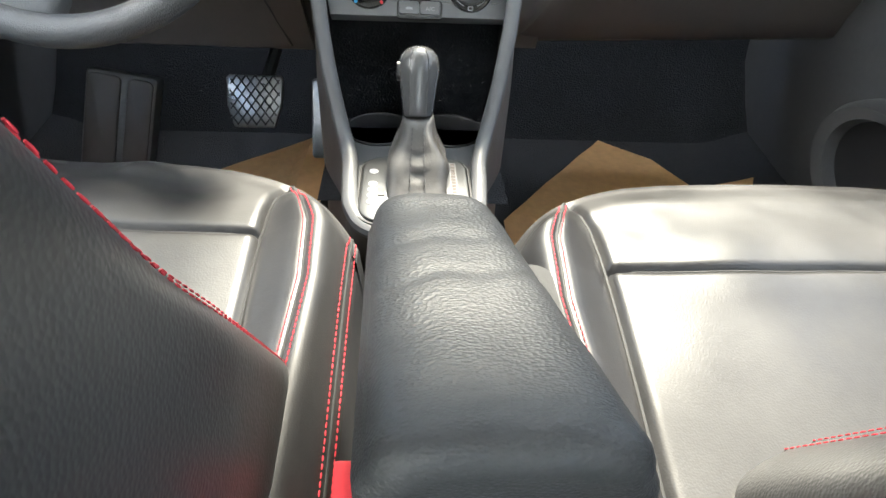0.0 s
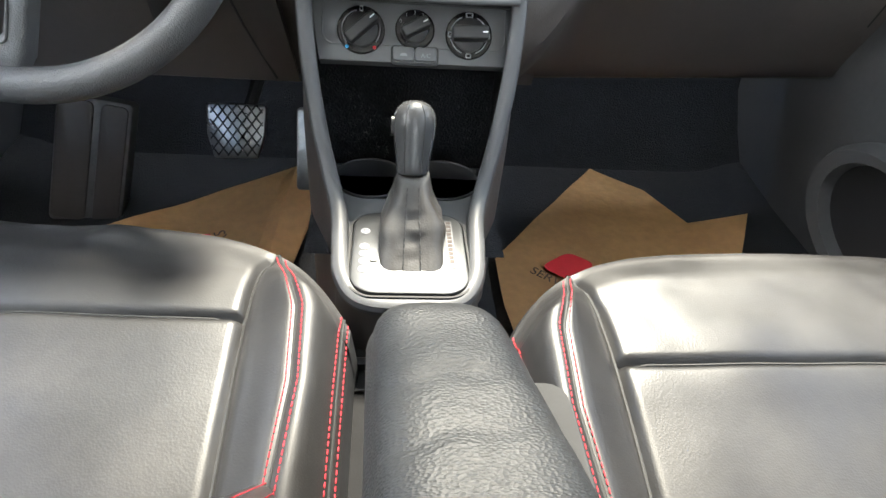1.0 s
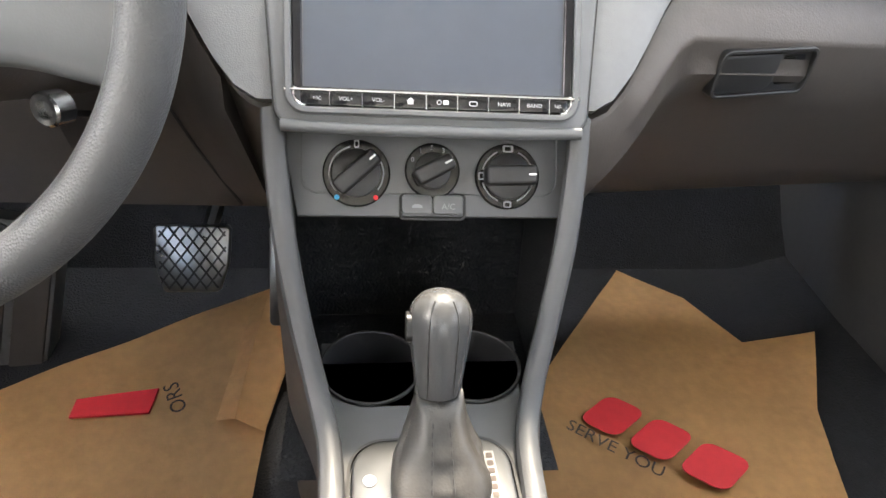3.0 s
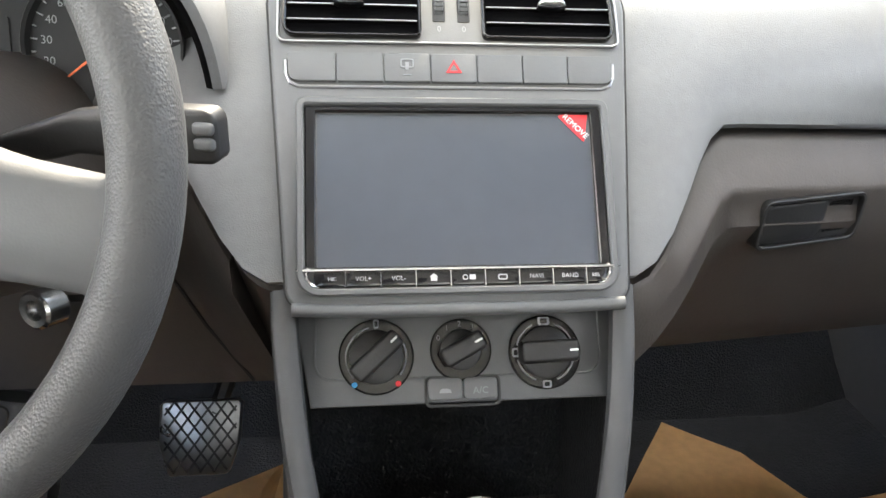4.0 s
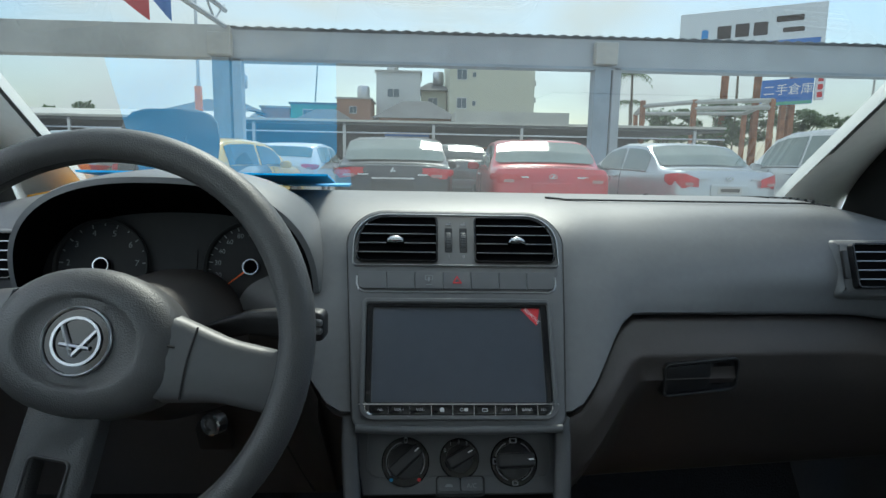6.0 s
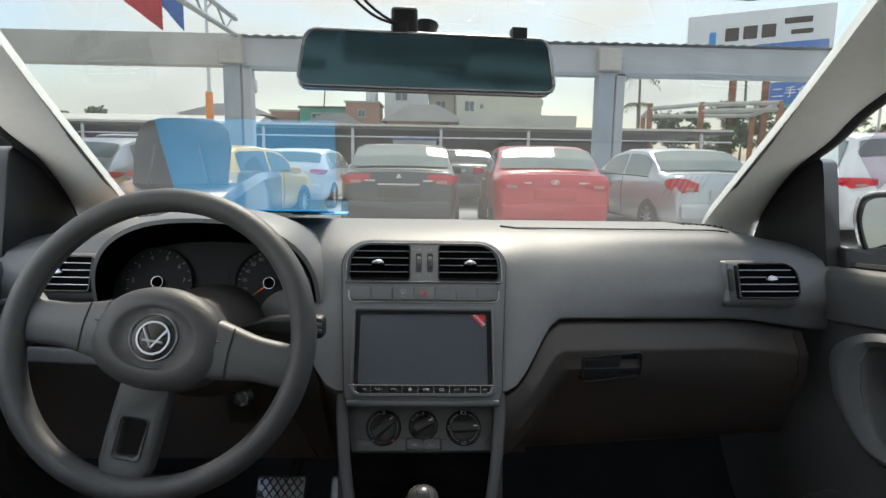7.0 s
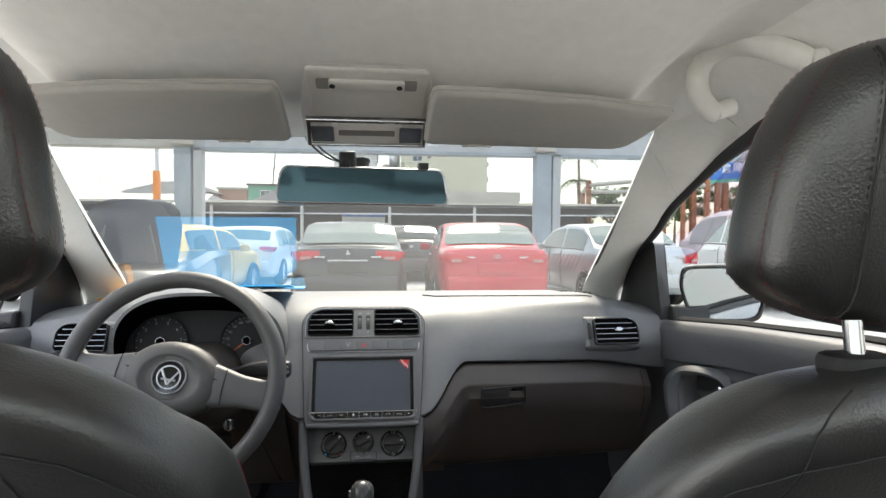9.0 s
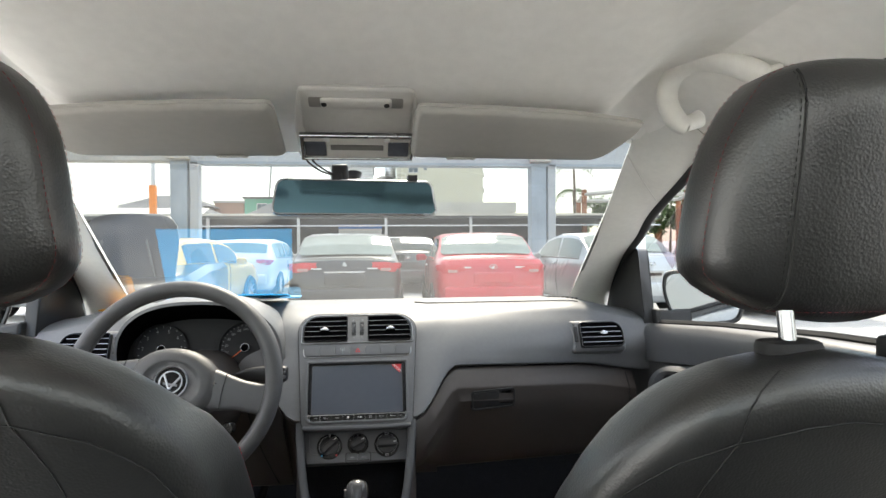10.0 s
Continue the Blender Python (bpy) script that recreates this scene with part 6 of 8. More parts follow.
# ---- side air vents and light switch ----
def side_vent(s):
    f = ScaledFace((0.562, 0.020, 0.8665), (1, 0.05, 0), (0, 0.42, 1), 0.92) if s > 0 else ScaledFace((-0.568, 0.018, 0.868), (1, -0.05, 0), (0, 0.42, 1), 0.90)
    v = thing("side_vent", "dark grey side air vent with horizontal slats", "air vent", f(0, 0), "side vents")

    def fl(p):
        return [(s * a, b) for a, b in p][::s]
    o = fl(rrect(-0.078, 0.070, -0.044, 0.040, (0.010, 0.014, 0.034, 0.010), 7))
    bm = B()
    slab(bm, f, o, -0.035, 0.000, 0.012)
    part("surround", bm, "dash", v, smooth=70)
    i = fl(rrect(-0.056, 0.058, -0.034, 0.030, (0.006, 0.010, 0.030, 0.006), 7))
    bm = B()
    ring(bm, f, i, inset(i, 0.003), 0.0, 0.011, 0.001)
    part("bezel", bm, "gloss", v)
    # shade of the duct, painted as a near-black sheet behind the slats
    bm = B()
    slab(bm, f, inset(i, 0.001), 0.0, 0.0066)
    part("vent_shade_back", bm, "void", v)
    for k in range(4):
        y = -0.0215 + 0.0128 * k
        e = 0.0535 - (0.010 if k == 3 else 0.003 if k == 2 else 0)
        bm = B()
        tube(bm, [f(-0.052 * s, y, 0.0095), f(e * s, y, 0.0095)], 0.0008, 6)
        part("slat", bm, "edge", v)
    bm = B()
    slab(bm, Face(f(0.004 * s, -0.002, 0.008), f.u, f.v), [(-0.010, 0), (-0.007, 0.006), (0, 0.008), (0.007, 0.006), (0.010, 0), (0, -0.003)][::-1], 0, 0.008, 0.0015)
    part("vent_tab", bm, "satin", v)
    bm = B()
    slab(bm, f, rrect(-s * 0.067 - 0.004, -s * 0.067 + 0.004, -0.020, 0.020, 0.002, 2), 0.004, 0.0085, 0.001)
    part("thumb_wheel", bm, "black", v)
    return v


side_vent(1)
side_vent(-1)
sw = thing("light_switch", "round black headlamp switch in a ring", "light switch", (-0.655, 0.0, 0.775))
f = Face((-0.648, 0.000, 0.788), (1, -0.25, 0), (0, 0.3, 1))
bm = B()
lathe(bm, f, [(0.042, -0.01), (0.042, 0.004), (0.039, 0.007), (0.035, 0.006), (0.034, 0.002)], 40)
part("ring", bm, "trim", sw)
bm = B()
lathe(bm, f, [(0.034, 0.0), (0.033, 0.004), (0.018, 0.005), (0.017, 0.014), (0.015, 0.016)], 36)
dial = part("dial", bm, "black", sw)
bm = B()
slab(bm, f.turned(0, 0, 25), rrect(-0.004, 0.004, -0.016, 0.016, 0.002, 2), 0.012, 0.024, 0.002)
part("grip", bm, "satin", dial)
bm = B()
for a in (150, 200, 245):
    slab(bm, f, circle(0.026 * math.cos(radians(a)), 0.026 * math.sin(radians(a)), 0.0022, 8), 0.003, 0.0054)
part("marks", bm, "dimwhite", dial)
shelf = part("trim_shelf", slab(B(), Face((-0.52, -0.045, 0.752), (1, -0.12, 0), (0, 0.3, 1)), rrect(-0.10, 0.10, -0.010, 0.012, 0.004, 3), -0.03, 0.008, 0.003), "trim", dashboard)

# ---- rear-view mirror ----
rv = thing("rear_view_mirror", "wide clip-on rear view mirror with dark blue tinted glass", "rear view mirror", (0.0, -0.22, 1.16))
A_, B_ = Vector((-0.138, -0.240, 1.169)), Vector((0.150, -0.205, 1.168))
mu = (B_ - A_).normalized()
RV = Face((A_ + B_) / 2, mu, (0, 0.10, 1))
o = rrect(-0.150, 0.150, -0.034, 0.032, (0.012, 0.012, 0.016, 0.016), 6)
o = [(u * (1.0 - 0.05 * sm(-0.02, 0.034, v)), v) for u, v in o]
bm = B()
slab(bm, RV, o, -0.018, -0.002, 0.003)
part("housing", bm, "black", rv, smooth=50)
bm = B()
ring(bm, RV, o, inset(o, 0.004), -0.008, 0.0022, 0.0012)
part("rim", bm, "satin", rv, smooth=50)
bm = B()
slab(bm, RV, inset(o, 0.0035), -0.004, 0.0012)
part("mirror_glass", bm, "mirror", rv, "dark blue tinted mirror glass")
for s in (-0.035, 0.105):
    bm = B()
    slab(bm, Face(RV(s, 0.036, -0.008), RV.u, RV.n), rrect(-0.009, 0.009, -0.006, 0.012, 0.002, 2), -0.006, 0.006)
    part("clip", bm, "black", rv)
bm = B()
rings = [[Vector((-0.024 + dx, -0.215 + dy, z)) for dx, dy in ((-0.015, -0.008), (0.015, -0.008), (0.015, 0.012), (-0.015, 0.012))] for z in (1.198, 1.21, 1.228)]
loft(bm, rings, True, True)
part("sensor_box", bm, "black", rv, bevel=0.004)
for k, dx in enumerate((0.0, 0.010)):
    bm = B()
    tube(bm, smooth_path([(-0.030 + dx * 0.4, -0.222, 1.207), (-0.055 + dx, -0.235, 1.213), (-0.075 + dx, -0.25, 1.226), (-0.09 + dx, -0.27, 1.243)], 5), 0.0016, 6)
    part("cable", bm, "rubber", rv)
bm = B()
tube(bm, [(0.0, -0.20, 1.17), (0.0, -0.19, 1.20), (0.0, -0.185, 1.215)], [0.012, 0.010, 0.016], 10)
part("mount", bm, "black", rv)

# ---- sun visors ----
for s in (1, -1):
    sv = thing("sun_visor", "grey beige fabric sun visor folded up", "sun visor", (s * 0.3, -0.48, 1.23), "sun visors")
    f = Face((0, -0.482, 1.241), (1, 0, 0), (0, -0.94, 0.34))
    # the plane faces down and back into the cabin
    o = [(s * u, v) for u, v in ((0.0945, -0.06), (0.0965, -0.071), (0.105, -0.0745), (0.12, -0.075), (0.355, -0.079), (0.385, -0.076), (0.400, -0.064), (0.414, -0.03), (0.424, 0.008), (0.423, 0.022), (0.412, 0.031), (0.30, 0.050), (0.24, 0.054), (0.20, 0.058), (0.112, 0.061), (0.099, 0.059), (0.095, 0.050), (0.094, 0.03))]
    o = [(p.x, p.y) for p in smooth_path([(u, v, 0) for u, v in (o if s > 0 else o[::-1])], 2, True)]
    bm = B()
    cu_, cv_ = s * 0.255, -0.010
    rings = [[f(cu_ + (u - cu_) * k, cv_ + (v - cv_) * k2, n) for u, v in o] for k, k2, n in ((1, 1, -0.010), (1, 1, -0.004), (0.985, 0.96, 0.0015), (0.96, 0.90, 0.0035), (0.5, 0.5, 0.0045), (0.0, 0.0, 0.0045))]
    loft(bm, rings, True, flip=False)
    part("panel", bm, "visor", sv, smooth=60)
    bm = B()
    tube(bm, [f(u, v, -0.0045) for u, v in o], 0.0016, 6, closed=True)
    part("edge_piping", bm, "visor", sv)
    bm = B()
    tube(bm, [f(s * 0.150, -0.073, 0.003), f(s * 0.158, -0.066, 0.006), f(s * 0.185, -0.066, 0.006), f(s * 0.192, -0.073, 0.003)], 0.0022, 6)
    part("clip", bm, "visor", sv)

# ---- overhead lamp console ----
oc = thing("overhead_console", "beige overhead console with glasses holder and reading lamps", "overhead console", (0.01, -0.5, 1.25))
OC = Face((0.012, -0.447, 1.264), (1, 0, 0), (0, -0.885, 0.465))
bm = B()
o = [(-0.089, -0.088), (0.089, -0.088), (0.092, -0.02), (0.088, 0.03), (0.082, 0.076), (0.072, 0.084), (-0.066, 0.084), (-0.076, 0.076), (-0.084, 0.03), (-0.090, -0.02)]
slab(bm, OC, o, -0.06, 0.006, 0.005)
part("body", bm, "lamp", oc, smooth=50)
bm = B()
slab(bm, OC, rrect(-0.077, 0.080, -0.018, 0.076, 0.008, 4), 0.0, 0.010, 0.004)
hold = part("glasses_holder", bm, "lamp", oc, smooth=50)
# strip of darker beige that paints the recess's shade round the grip
bm = B()
slab(bm, OC, rrect(-0.064, 0.066, 0.040, 0.060, 0.003, 2), 0.008, 0.0108)
part("grip_recess_shade", bm, mat("shaded_beige_plastic", (0.30, 0.285, 0.265), 0.5, var=0.05), hold)
bm = B()
slab(bm, OC, rrect(-0.048, 0.050, 0.042, 0.060, 0.004, 3), 0.008, 0.0155, 0.003)
bar = part("grip", bm, "lamp", hold, smooth=50)
for s in (-1, 1):
    bm = B()
    slab(bm, OC, circle(s * 0.043, 0.051, 0.0040, 16), 0.015, 0.0162)
    part("screw", bm, "black", bar)
bm = B()
ring(bm, OC, [(-0.086, -0.084), (0.086, -0.084), (0.087, -0.022), (-0.084, -0.022)], [(-0.081, -0.079), (0.081, -0.079), (0.081, -0.028), (-0.078, -0.028)], 0.006, 0.0125, 0.001)
frame_ = part("lamp_frame", bm, "satin", oc)
bm = B()
slab(bm, OC, [(-0.082, -0.080), (0.082, -0.080), (0.082, -0.027), (-0.079, -0.027)], 0.004, 0.0095)
part("lamp_bed", bm, "lamp", oc)
for s in (-1, 1):
    bm = B()
    slab(bm, OC, rrect(s * 0.063 - 0.016, s * 0.063 + 0.016, -0.075, -0.040, 0.002, 2), 0.008, 0.0112, 0.001)
    part("reading_lamp", bm, mat("smoky_lens", (0.10, 0.11, 0.13), 0.15, var=0.2), oc, "smoky clear lamp lens, off")
bm = B()
slab(bm, OC, rrect(-0.044, 0.044, -0.068, -0.029, 0.002, 2), 0.008, 0.0115, 0.001)
mid = part("switch_bar", bm, "lamp", oc)
bm = B()
slab(bm, OC, rrect(-0.040, 0.040, -0.057, -0.045, 0.001, 1), 0.0115, 0.0125)
part("microphone_grille", bm, mat("dark_beige_slots", (0.2, 0.19, 0.18), 0.6, var=0.1), mid)
for s in (-1, 1):
    bm = B()
    slab(bm, OC, rrect(s * 0.045 - 0.004, s * 0.045 + 0.004, -0.036, -0.028, 0.001, 1), 0.011, 0.0138, 0.001)
    part("lamp_switch", bm, "white", mid)

# ---- grab handle ----
gh = thing("grab_handle", "beige plastic grab handle above the door", "grab handle", (0.55, -0.5, 1.29))
bm = B()
pts = smooth_path([(0.520, -0.452, 1.262), (0.507, -0.449, 1.270), (0.499, -0.437, 1.295), (0.498, -0.436, 1.324), (0.504, -0.456, 1.346), (0.517, -0.498, 1.349), (0.533, -0.549, 1.331), (0.545, -0.588, 1.308), (0.555, -0.60, 1.300)], 5)
tube(bm, pts, [table([(0, 0.015), (0.15, 0.0165), (0.5, 0.0155), (0.85, 0.017), (0.95, 0.014), (1, 0.009)], i / (len(pts) - 1)) for i in range(len(pts))], 14, up=(1, 0.2, 0.1))
part("grip", bm, "pillar", gh, smooth=70)
bm = B()
tube(bm, [(0.518, -0.450, 1.265), (0.545, -0.445, 1.275)], [0.012, 0.014], 10, up=(0, 0.3, 1))
part("end_cap", bm, "pillar", gh, smooth=60)
bm = B()
tube(bm, [(0.552, -0.596, 1.302), (0.575, -0.594, 1.31)], [0.010, 0.010], 10)
part("end_cap", bm, "pillar", gh, smooth=60)

# ---- pedals and footrest ----
pd = thing("brake_pedal", "worn metal brake pedal with crossed grooves", "pedal", (-0.255, 0.1, 0.43))
PF = Face((-0.254, 0.088, 0.440), (1, 0, 0), (0, 0.45, 0.89))
bm = B()
po = [(-0.037, -0.041), (-0.034, -0.044), (0.026, -0.044), (0.030, -0.041), (0.041, -0.008), (0.044, 0.034), (0.040, 0.039), (-0.042, 0.039), (-0.046, 0.034), (-0.046, -0.008)]
slab(bm, PF, po, -0.012, 0.0, 0.003)
part("pad", bm, "steel", pd, "worn metal pad")
for d in (-1, 1):
    for k in range(-6, 7):
        bm = B()
        line = []
        for i in range(41):
            v = -0.040 + 0.078 * i / 40
            u = 0.0145 * k + d * v * 0.75
            if -0.040 < u < table([(-0.044, 0.028), (-0.008, 0.038), (0.04, 0.040)], v):
                line.append(PF(u, v, 0.0004))
        if len(line) > 3:
            tube(bm, [line[0], line[-1]], 0.0013, 5)
            part("groove", bm, "rubber", pd)
bm = B()
tube(bm, [(-0.24, 0.105, 0.455), (-0.225, 0.15, 0.50), (-0.22, 0.19, 0.57)], 0.010, 8)
part("arm", bm, "black", pd)
pa = thing("accelerator_pedal", "narrow dark accelerator pedal beside the console", "pedal", (-0.14, 0.12, 0.40))
bm = B()
slab(bm, Face((-0.145, 0.10, 0.415), (1, 0, 0), (0, 0.5, 0.86)), rrect(-0.022, 0.022, -0.075, 0.055, 0.006, 3), -0.01, 0.004, 0.003)
part("pad", bm, "steel", pa)
fr = thing("footrest", "ribbed dark plastic driver's footrest", "footrest", (-0.49, 0.1, 0.3))
FR = Face((-0.500, 0.110, 0.363), (1, 0.05, -0.2), (0.2, 0.35, 0.93))
bm = B()
slab(bm, FR, rrect(-0.055, 0.055, -0.11, 0.10, 0.008, 3), -0.04, 0.0, 0.004)
part("base", bm, mat("worn_footrest", (0.075, 0.075, 0.075), 0.5, var=0.3, vscale=12, rvar=0.1), fr)
for u, w in ((-0.026, 0.026), (0.030, 0.020)):
    bm = B()
    slab(bm, FR, rrect(u - w, u + w, -0.104, 0.094, 0.010, 4), -0.002, 0.004, 0.003)
    part("rib", bm, "dash_low", fr)

# ---- paper floor mats ----
def paper(name, label, rows, holder_at):
    mt = thing(name, label, "paper mat", holder_at, "paper mats")
    bm = B()
    grid = []
    n = len(rows[0]) - 1
    for j in range(n * 6 + 1):
        i, t = min(j // 6, n - 1), (j - 6 * min(j // 6, n - 1)) / 6
        line = [Vector(r[i]).lerp(Vector(r[i + 1]), t) for r in rows]
        fine = []
        for p, q in zip(line, line[1:]):
            fine += [p.lerp(q, m / 6) for m in range(6)]
        fine.append(line[-1])
        grid.append([p + Vector((0, 0, 0.0025 * math.sin(9 * p.x * 3 + p.y * 17) * math.sin(p.y * 23))) for p in fine])
    loft(bm, grid, False)
    g = bmesh.ops.solidify(bm, geom=bm.faces[:], thickness=0.0012)
    part("sheet", bm, "kraft", mt, smooth=60)
    return mt, grid


mat_r, grid_r = paper("paper_mat", "brown kraft paper floor mat with red print, curled up", [
    [(0.163, -0.256, 0.300), (0.150, -0.15, 0.302), (0.150, -0.045, 0.303), (0.205, 0.03, 0.300), (0.283, 0.13, 0.298), (0.379, 0.251, 0.298)],
    [(0.26, -0.28, 0.290), (0.26, -0.15, 0.290), (0.275, -0.05, 0.292), (0.32, 0.02, 0.292), (0.385, 0.10, 0.294), (0.466, 0.176, 0.298)],
    [(0.38, -0.30, 0.288), (0.385, -0.18, 0.288), (0.40, -0.09, 0.290), (0.43, -0.02, 0.292), (0.47, 0.03, 0.294), (0.513, 0.072, 0.297)],
    [(0.50, -0.30, 0.290), (0.51, -0.20, 0.292), (0.527, -0.13, 0.297), (0.548, -0.06, 0.305), (0.578, 0.0, 0.318), (0.605, 0.057, 0.336)]], (0.36, -0.1, 0.28))
mat_l, grid_l = paper("paper_mat", "brown kraft paper floor mat, creased and folded", [
    [(-0.165, -0.25, 0.300), (-0.160, -0.06, 0.302), (-0.140, 0.05, 0.312), (-0.131, 0.12, 0.322), (-0.155, 0.150, 0.350)],
    [(-0.25, -0.25, 0.288), (-0.25, -0.10, 0.290), (-0.25, 0.03, 0.297), (-0.255, 0.10, 0.306), (-0.265, 0.135, 0.313)],
    [(-0.38, -0.27, 0.287), (-0.38, -0.12, 0.288), (-0.38, 0.0, 0.290), (-0.379, 0.05, 0.292), (-0.379, 0.082, 0.296)],
    [(-0.54, -0.30, 0.287), (-0.54, -0.18, 0.287), (-0.535, -0.08, 0.289), (-0.53, -0.04, 0.290), (-0.522, -0.014, 0.295)]], (-0.33, -0.1, 0.28))
bm = B()
loft(bm, [[(-0.202, 0.142, 0.324), (-0.209, 0.04, 0.318), (-0.216, -0.057, 0.312)], [(-0.178, 0.138, 0.346), (-0.187, 0.03, 0.334), (-0.192, -0.065, 0.324)], [(-0.134, 0.118, 0.330), (-0.145, 0.02, 0.322), (-0.159, -0.075, 0.312)]], False)
bmesh.ops.solidify(bm, geom=bm.faces[:], thickness=0.0012)
part("folded_flap", bm, "kraft", mat_l, smooth=30)
# red print as plain slanted blocks, and a row of dark words
PAPER_TEXT = Face((0.2054, -0.0868, 0.2985), (0.79, -0.61, 0), (0.61, 0.79, 0.03))
for u0, u1 in ((-0.004, 0.046), (0.058, 0.108), (0.120, 0.176)):
    bm = B()
    slab(bm, PAPER_TEXT, [(u + 0.32 * (v - 0.028), v) for u, v in rrect(u0, u1, 0.028, 0.088, 0.014, 4)], 0.003, 0.0042)
    part("print_block", bm, "red", mat_r)
lettering("lettering", "SERVE YOU", 0.024, Face(PAPER_TEXT(-0.012, 0.012, 0.0045), PAPER_TEXT.u, PAPER_TEXT.v), "ink", mat_r, align="LEFT")
bm = B()
slab(bm, Face((0, 0, 0.2955), (1, 0, 0), (0, 1, 0.05)), [(-0.388, -0.034), (-0.300, -0.030), (-0.298, 0.006), (-0.340, 0.0), (-0.388, -0.008)], 0.0, 0.0035)
part("print_block", bm, "red", mat_l)
lettering("lettering", "ORS", 0.026, Face((-0.274, -0.010, 0.3000), (-0.45, 0.89, 0.05), (-0.89, -0.45, -0.02)), "ink", mat_l)

# ---- blue sheet on the dashboard ----
card = thing("blue_folder", "flat blue plastic folder lying on the dashboard against the dial hood", "folder", (-0.32, 0.17, 0.945))
fc = Face((-0.32, 0.275, 0.946), (1, 0, 0), (0, -0.212, 0.0235))
bm = B()
slab(bm, fc, [(-0.160, 0.0), (0.085, 0.0), (0.152, 0.066), (0.162, 0.214), (-0.152, 0.214)], 0.0, 0.0025)
part("cover", bm, "blue", card)
bm = B()
slab(bm, Face((-0.20, 0.262, 0.9445), (1, 0.02, 0), (0, 1, 0.02)), rrect(-0.055, 0.050, -0.022, 0.020, 0.004, 3), 0.0, 0.003)
part("flap", bm, mat("pale_blue_sheet", (0.10, 0.42, 0.72), 0.45, var=0.1), card, "paler blue flap")

# ---- orange card at the far end of the dashboard ----
note = thing("orange_card", "small bright orange card lying on the dashboard by the pillar", "card", (-0.596, 0.245, 0.925))
bm = B()
slab(bm, Face((-0.596, 0.245, 0.9250), (1, 0, 0.2), (0, 1, -0.1)), rrect(-0.030, 0.034, -0.038, 0.042, 0.006, 4), 0.0, 0.0025)
part("sheet", bm, mat("orange_card_stock", (0.85, 0.36, 0.01), 0.5, var=0.08), note)

# ---- outside: yard, canopy, parked cars, buildings ----
G = -0.20
M["ground"] = mat("worn_concrete_yard", (0.42, 0.41, 0.39), 0.85, bump=0.3, bscale=6, var=0.15, vscale=0.4)
M["glassdark"] = mat("dark_car_glass", (0.03, 0.045, 0.05), 0.04, var=0.1)
M["glasspale"] = mat("pale_green_car_glass", (0.16, 0.20, 0.19), 0.05, var=0.15, vscale=1.5)
M["tail"] = mat("red_lamp_lens", (0.55, 0.015, 0.03), 0.12, coat=0.5, var=0.15, vscale=10)
M["clearlens"] = mat("clear_lamp_lens", (0.42, 0.22, 0.22), 0.15, coat=0.5, var=0.1)
M["tyre"] = mat("tyre_rubber", (0.02, 0.02, 0.02), 0.8, bump=0.2, bscale=60, var=0.2)
M["alloy"] = mat("alloy_rim", (0.55, 0.56, 0.58), 0.3, 0.9, var=0.1)
M["paintsteel"] = mat("painted_grey_steel", (0.42, 0.45, 0.48), 0.55, bump=0.15, bscale=9, var=0.12, vscale=1.2)
M["postblue"] = mat("weathered_blue_grey_paint", (0.30, 0.36, 0.42), 0.6, bump=0.15, bscale=9, var=0.15, vscale=1.5)
M["whitewall"] = mat("white_rendered_wall", (0.62, 0.63, 0.62), 0.85, var=0.08, vscale=0.25)
M["beigewall"] = mat("pale_cream_rendered_wall", (0.58, 0.57, 0.46), 0.85, var=0.07, vscale=0.2)
M["brick"] = mat("terracotta_tiled_wall", (0.42, 0.24, 0.17), 0.85, var=0.12, vscale=0.5)
M["darkroof"] = mat("dark_tiled_roof", (0.10, 0.105, 0.11), 0.8, bump=0.4, bscale=5, var=0.2, vscale=0.8)
M["tinroof"] = mat("pale_tin_roof", (0.55, 0.53, 0.47), 0.6, bump=0.2, bscale=4, var=0.15, vscale=0.5)
# the shed's inner shade, put into its wall's dark colour
M["shade"] = mat("shed_inside_shade", (0.05, 0.055, 0.065), 0.9, var=0.3, vscale=0.6)
M["greenpaint"] = mat("green_metal_cladding", (0.10, 0.38, 0.25), 0.6, var=0.1, vscale=0.5)
M["rust"] = mat("rusty_iron", (0.30, 0.13, 0.07), 0.85, bump=0.3, bscale=8, var=0.3, vscale=2)
M["signblue"] = mat("blue_sign_face", (0.03, 0.15, 0.48), 0.4, var=0.08)
M["signwhite"] = mat("white_sign_face", (0.70, 0.72, 0.74), 0.45, var=0.06)
M["leaf"] = mat("green_leaves", (0.07, 0.12, 0.035), 0.7, var=0.4, vscale=1.5)
M["bark"] = mat("grey_bark", (0.16, 0.13, 0.10), 0.9, bump=0.6, bscale=12, var=0.25)
M["bluefilm"] = mat("blue_plastic_film", (0.02, 0.25, 0.62), 0.3, var=0.08)
M["window"] = mat("far_window_glass", (0.10, 0.14, 0.17), 0.12, var=0.2)
M["conc"] = mat("weathered_concrete", (0.46, 0.45, 0.42), 0.85, bump=0.2, bscale=10, var=0.15, vscale=1)
M["orangep"] = mat("orange_paint", (0.75, 0.22, 0.02), 0.5, var=0.1)

bm = B()
loft(bm, [[(x, y, G) for x in (-1500, -60, -20, 0, 20, 60, 1500)] for y in (-1500, -60, -20, 0, 20, 60, 1500)], False)
structure("ground", bm, "ground", "grey concrete yard", "ground")


def car_paint(name, c, metal=0.2):
    return mat(name, c, 0.28, metal, coat=0.7, var=0.06, vscale=3)


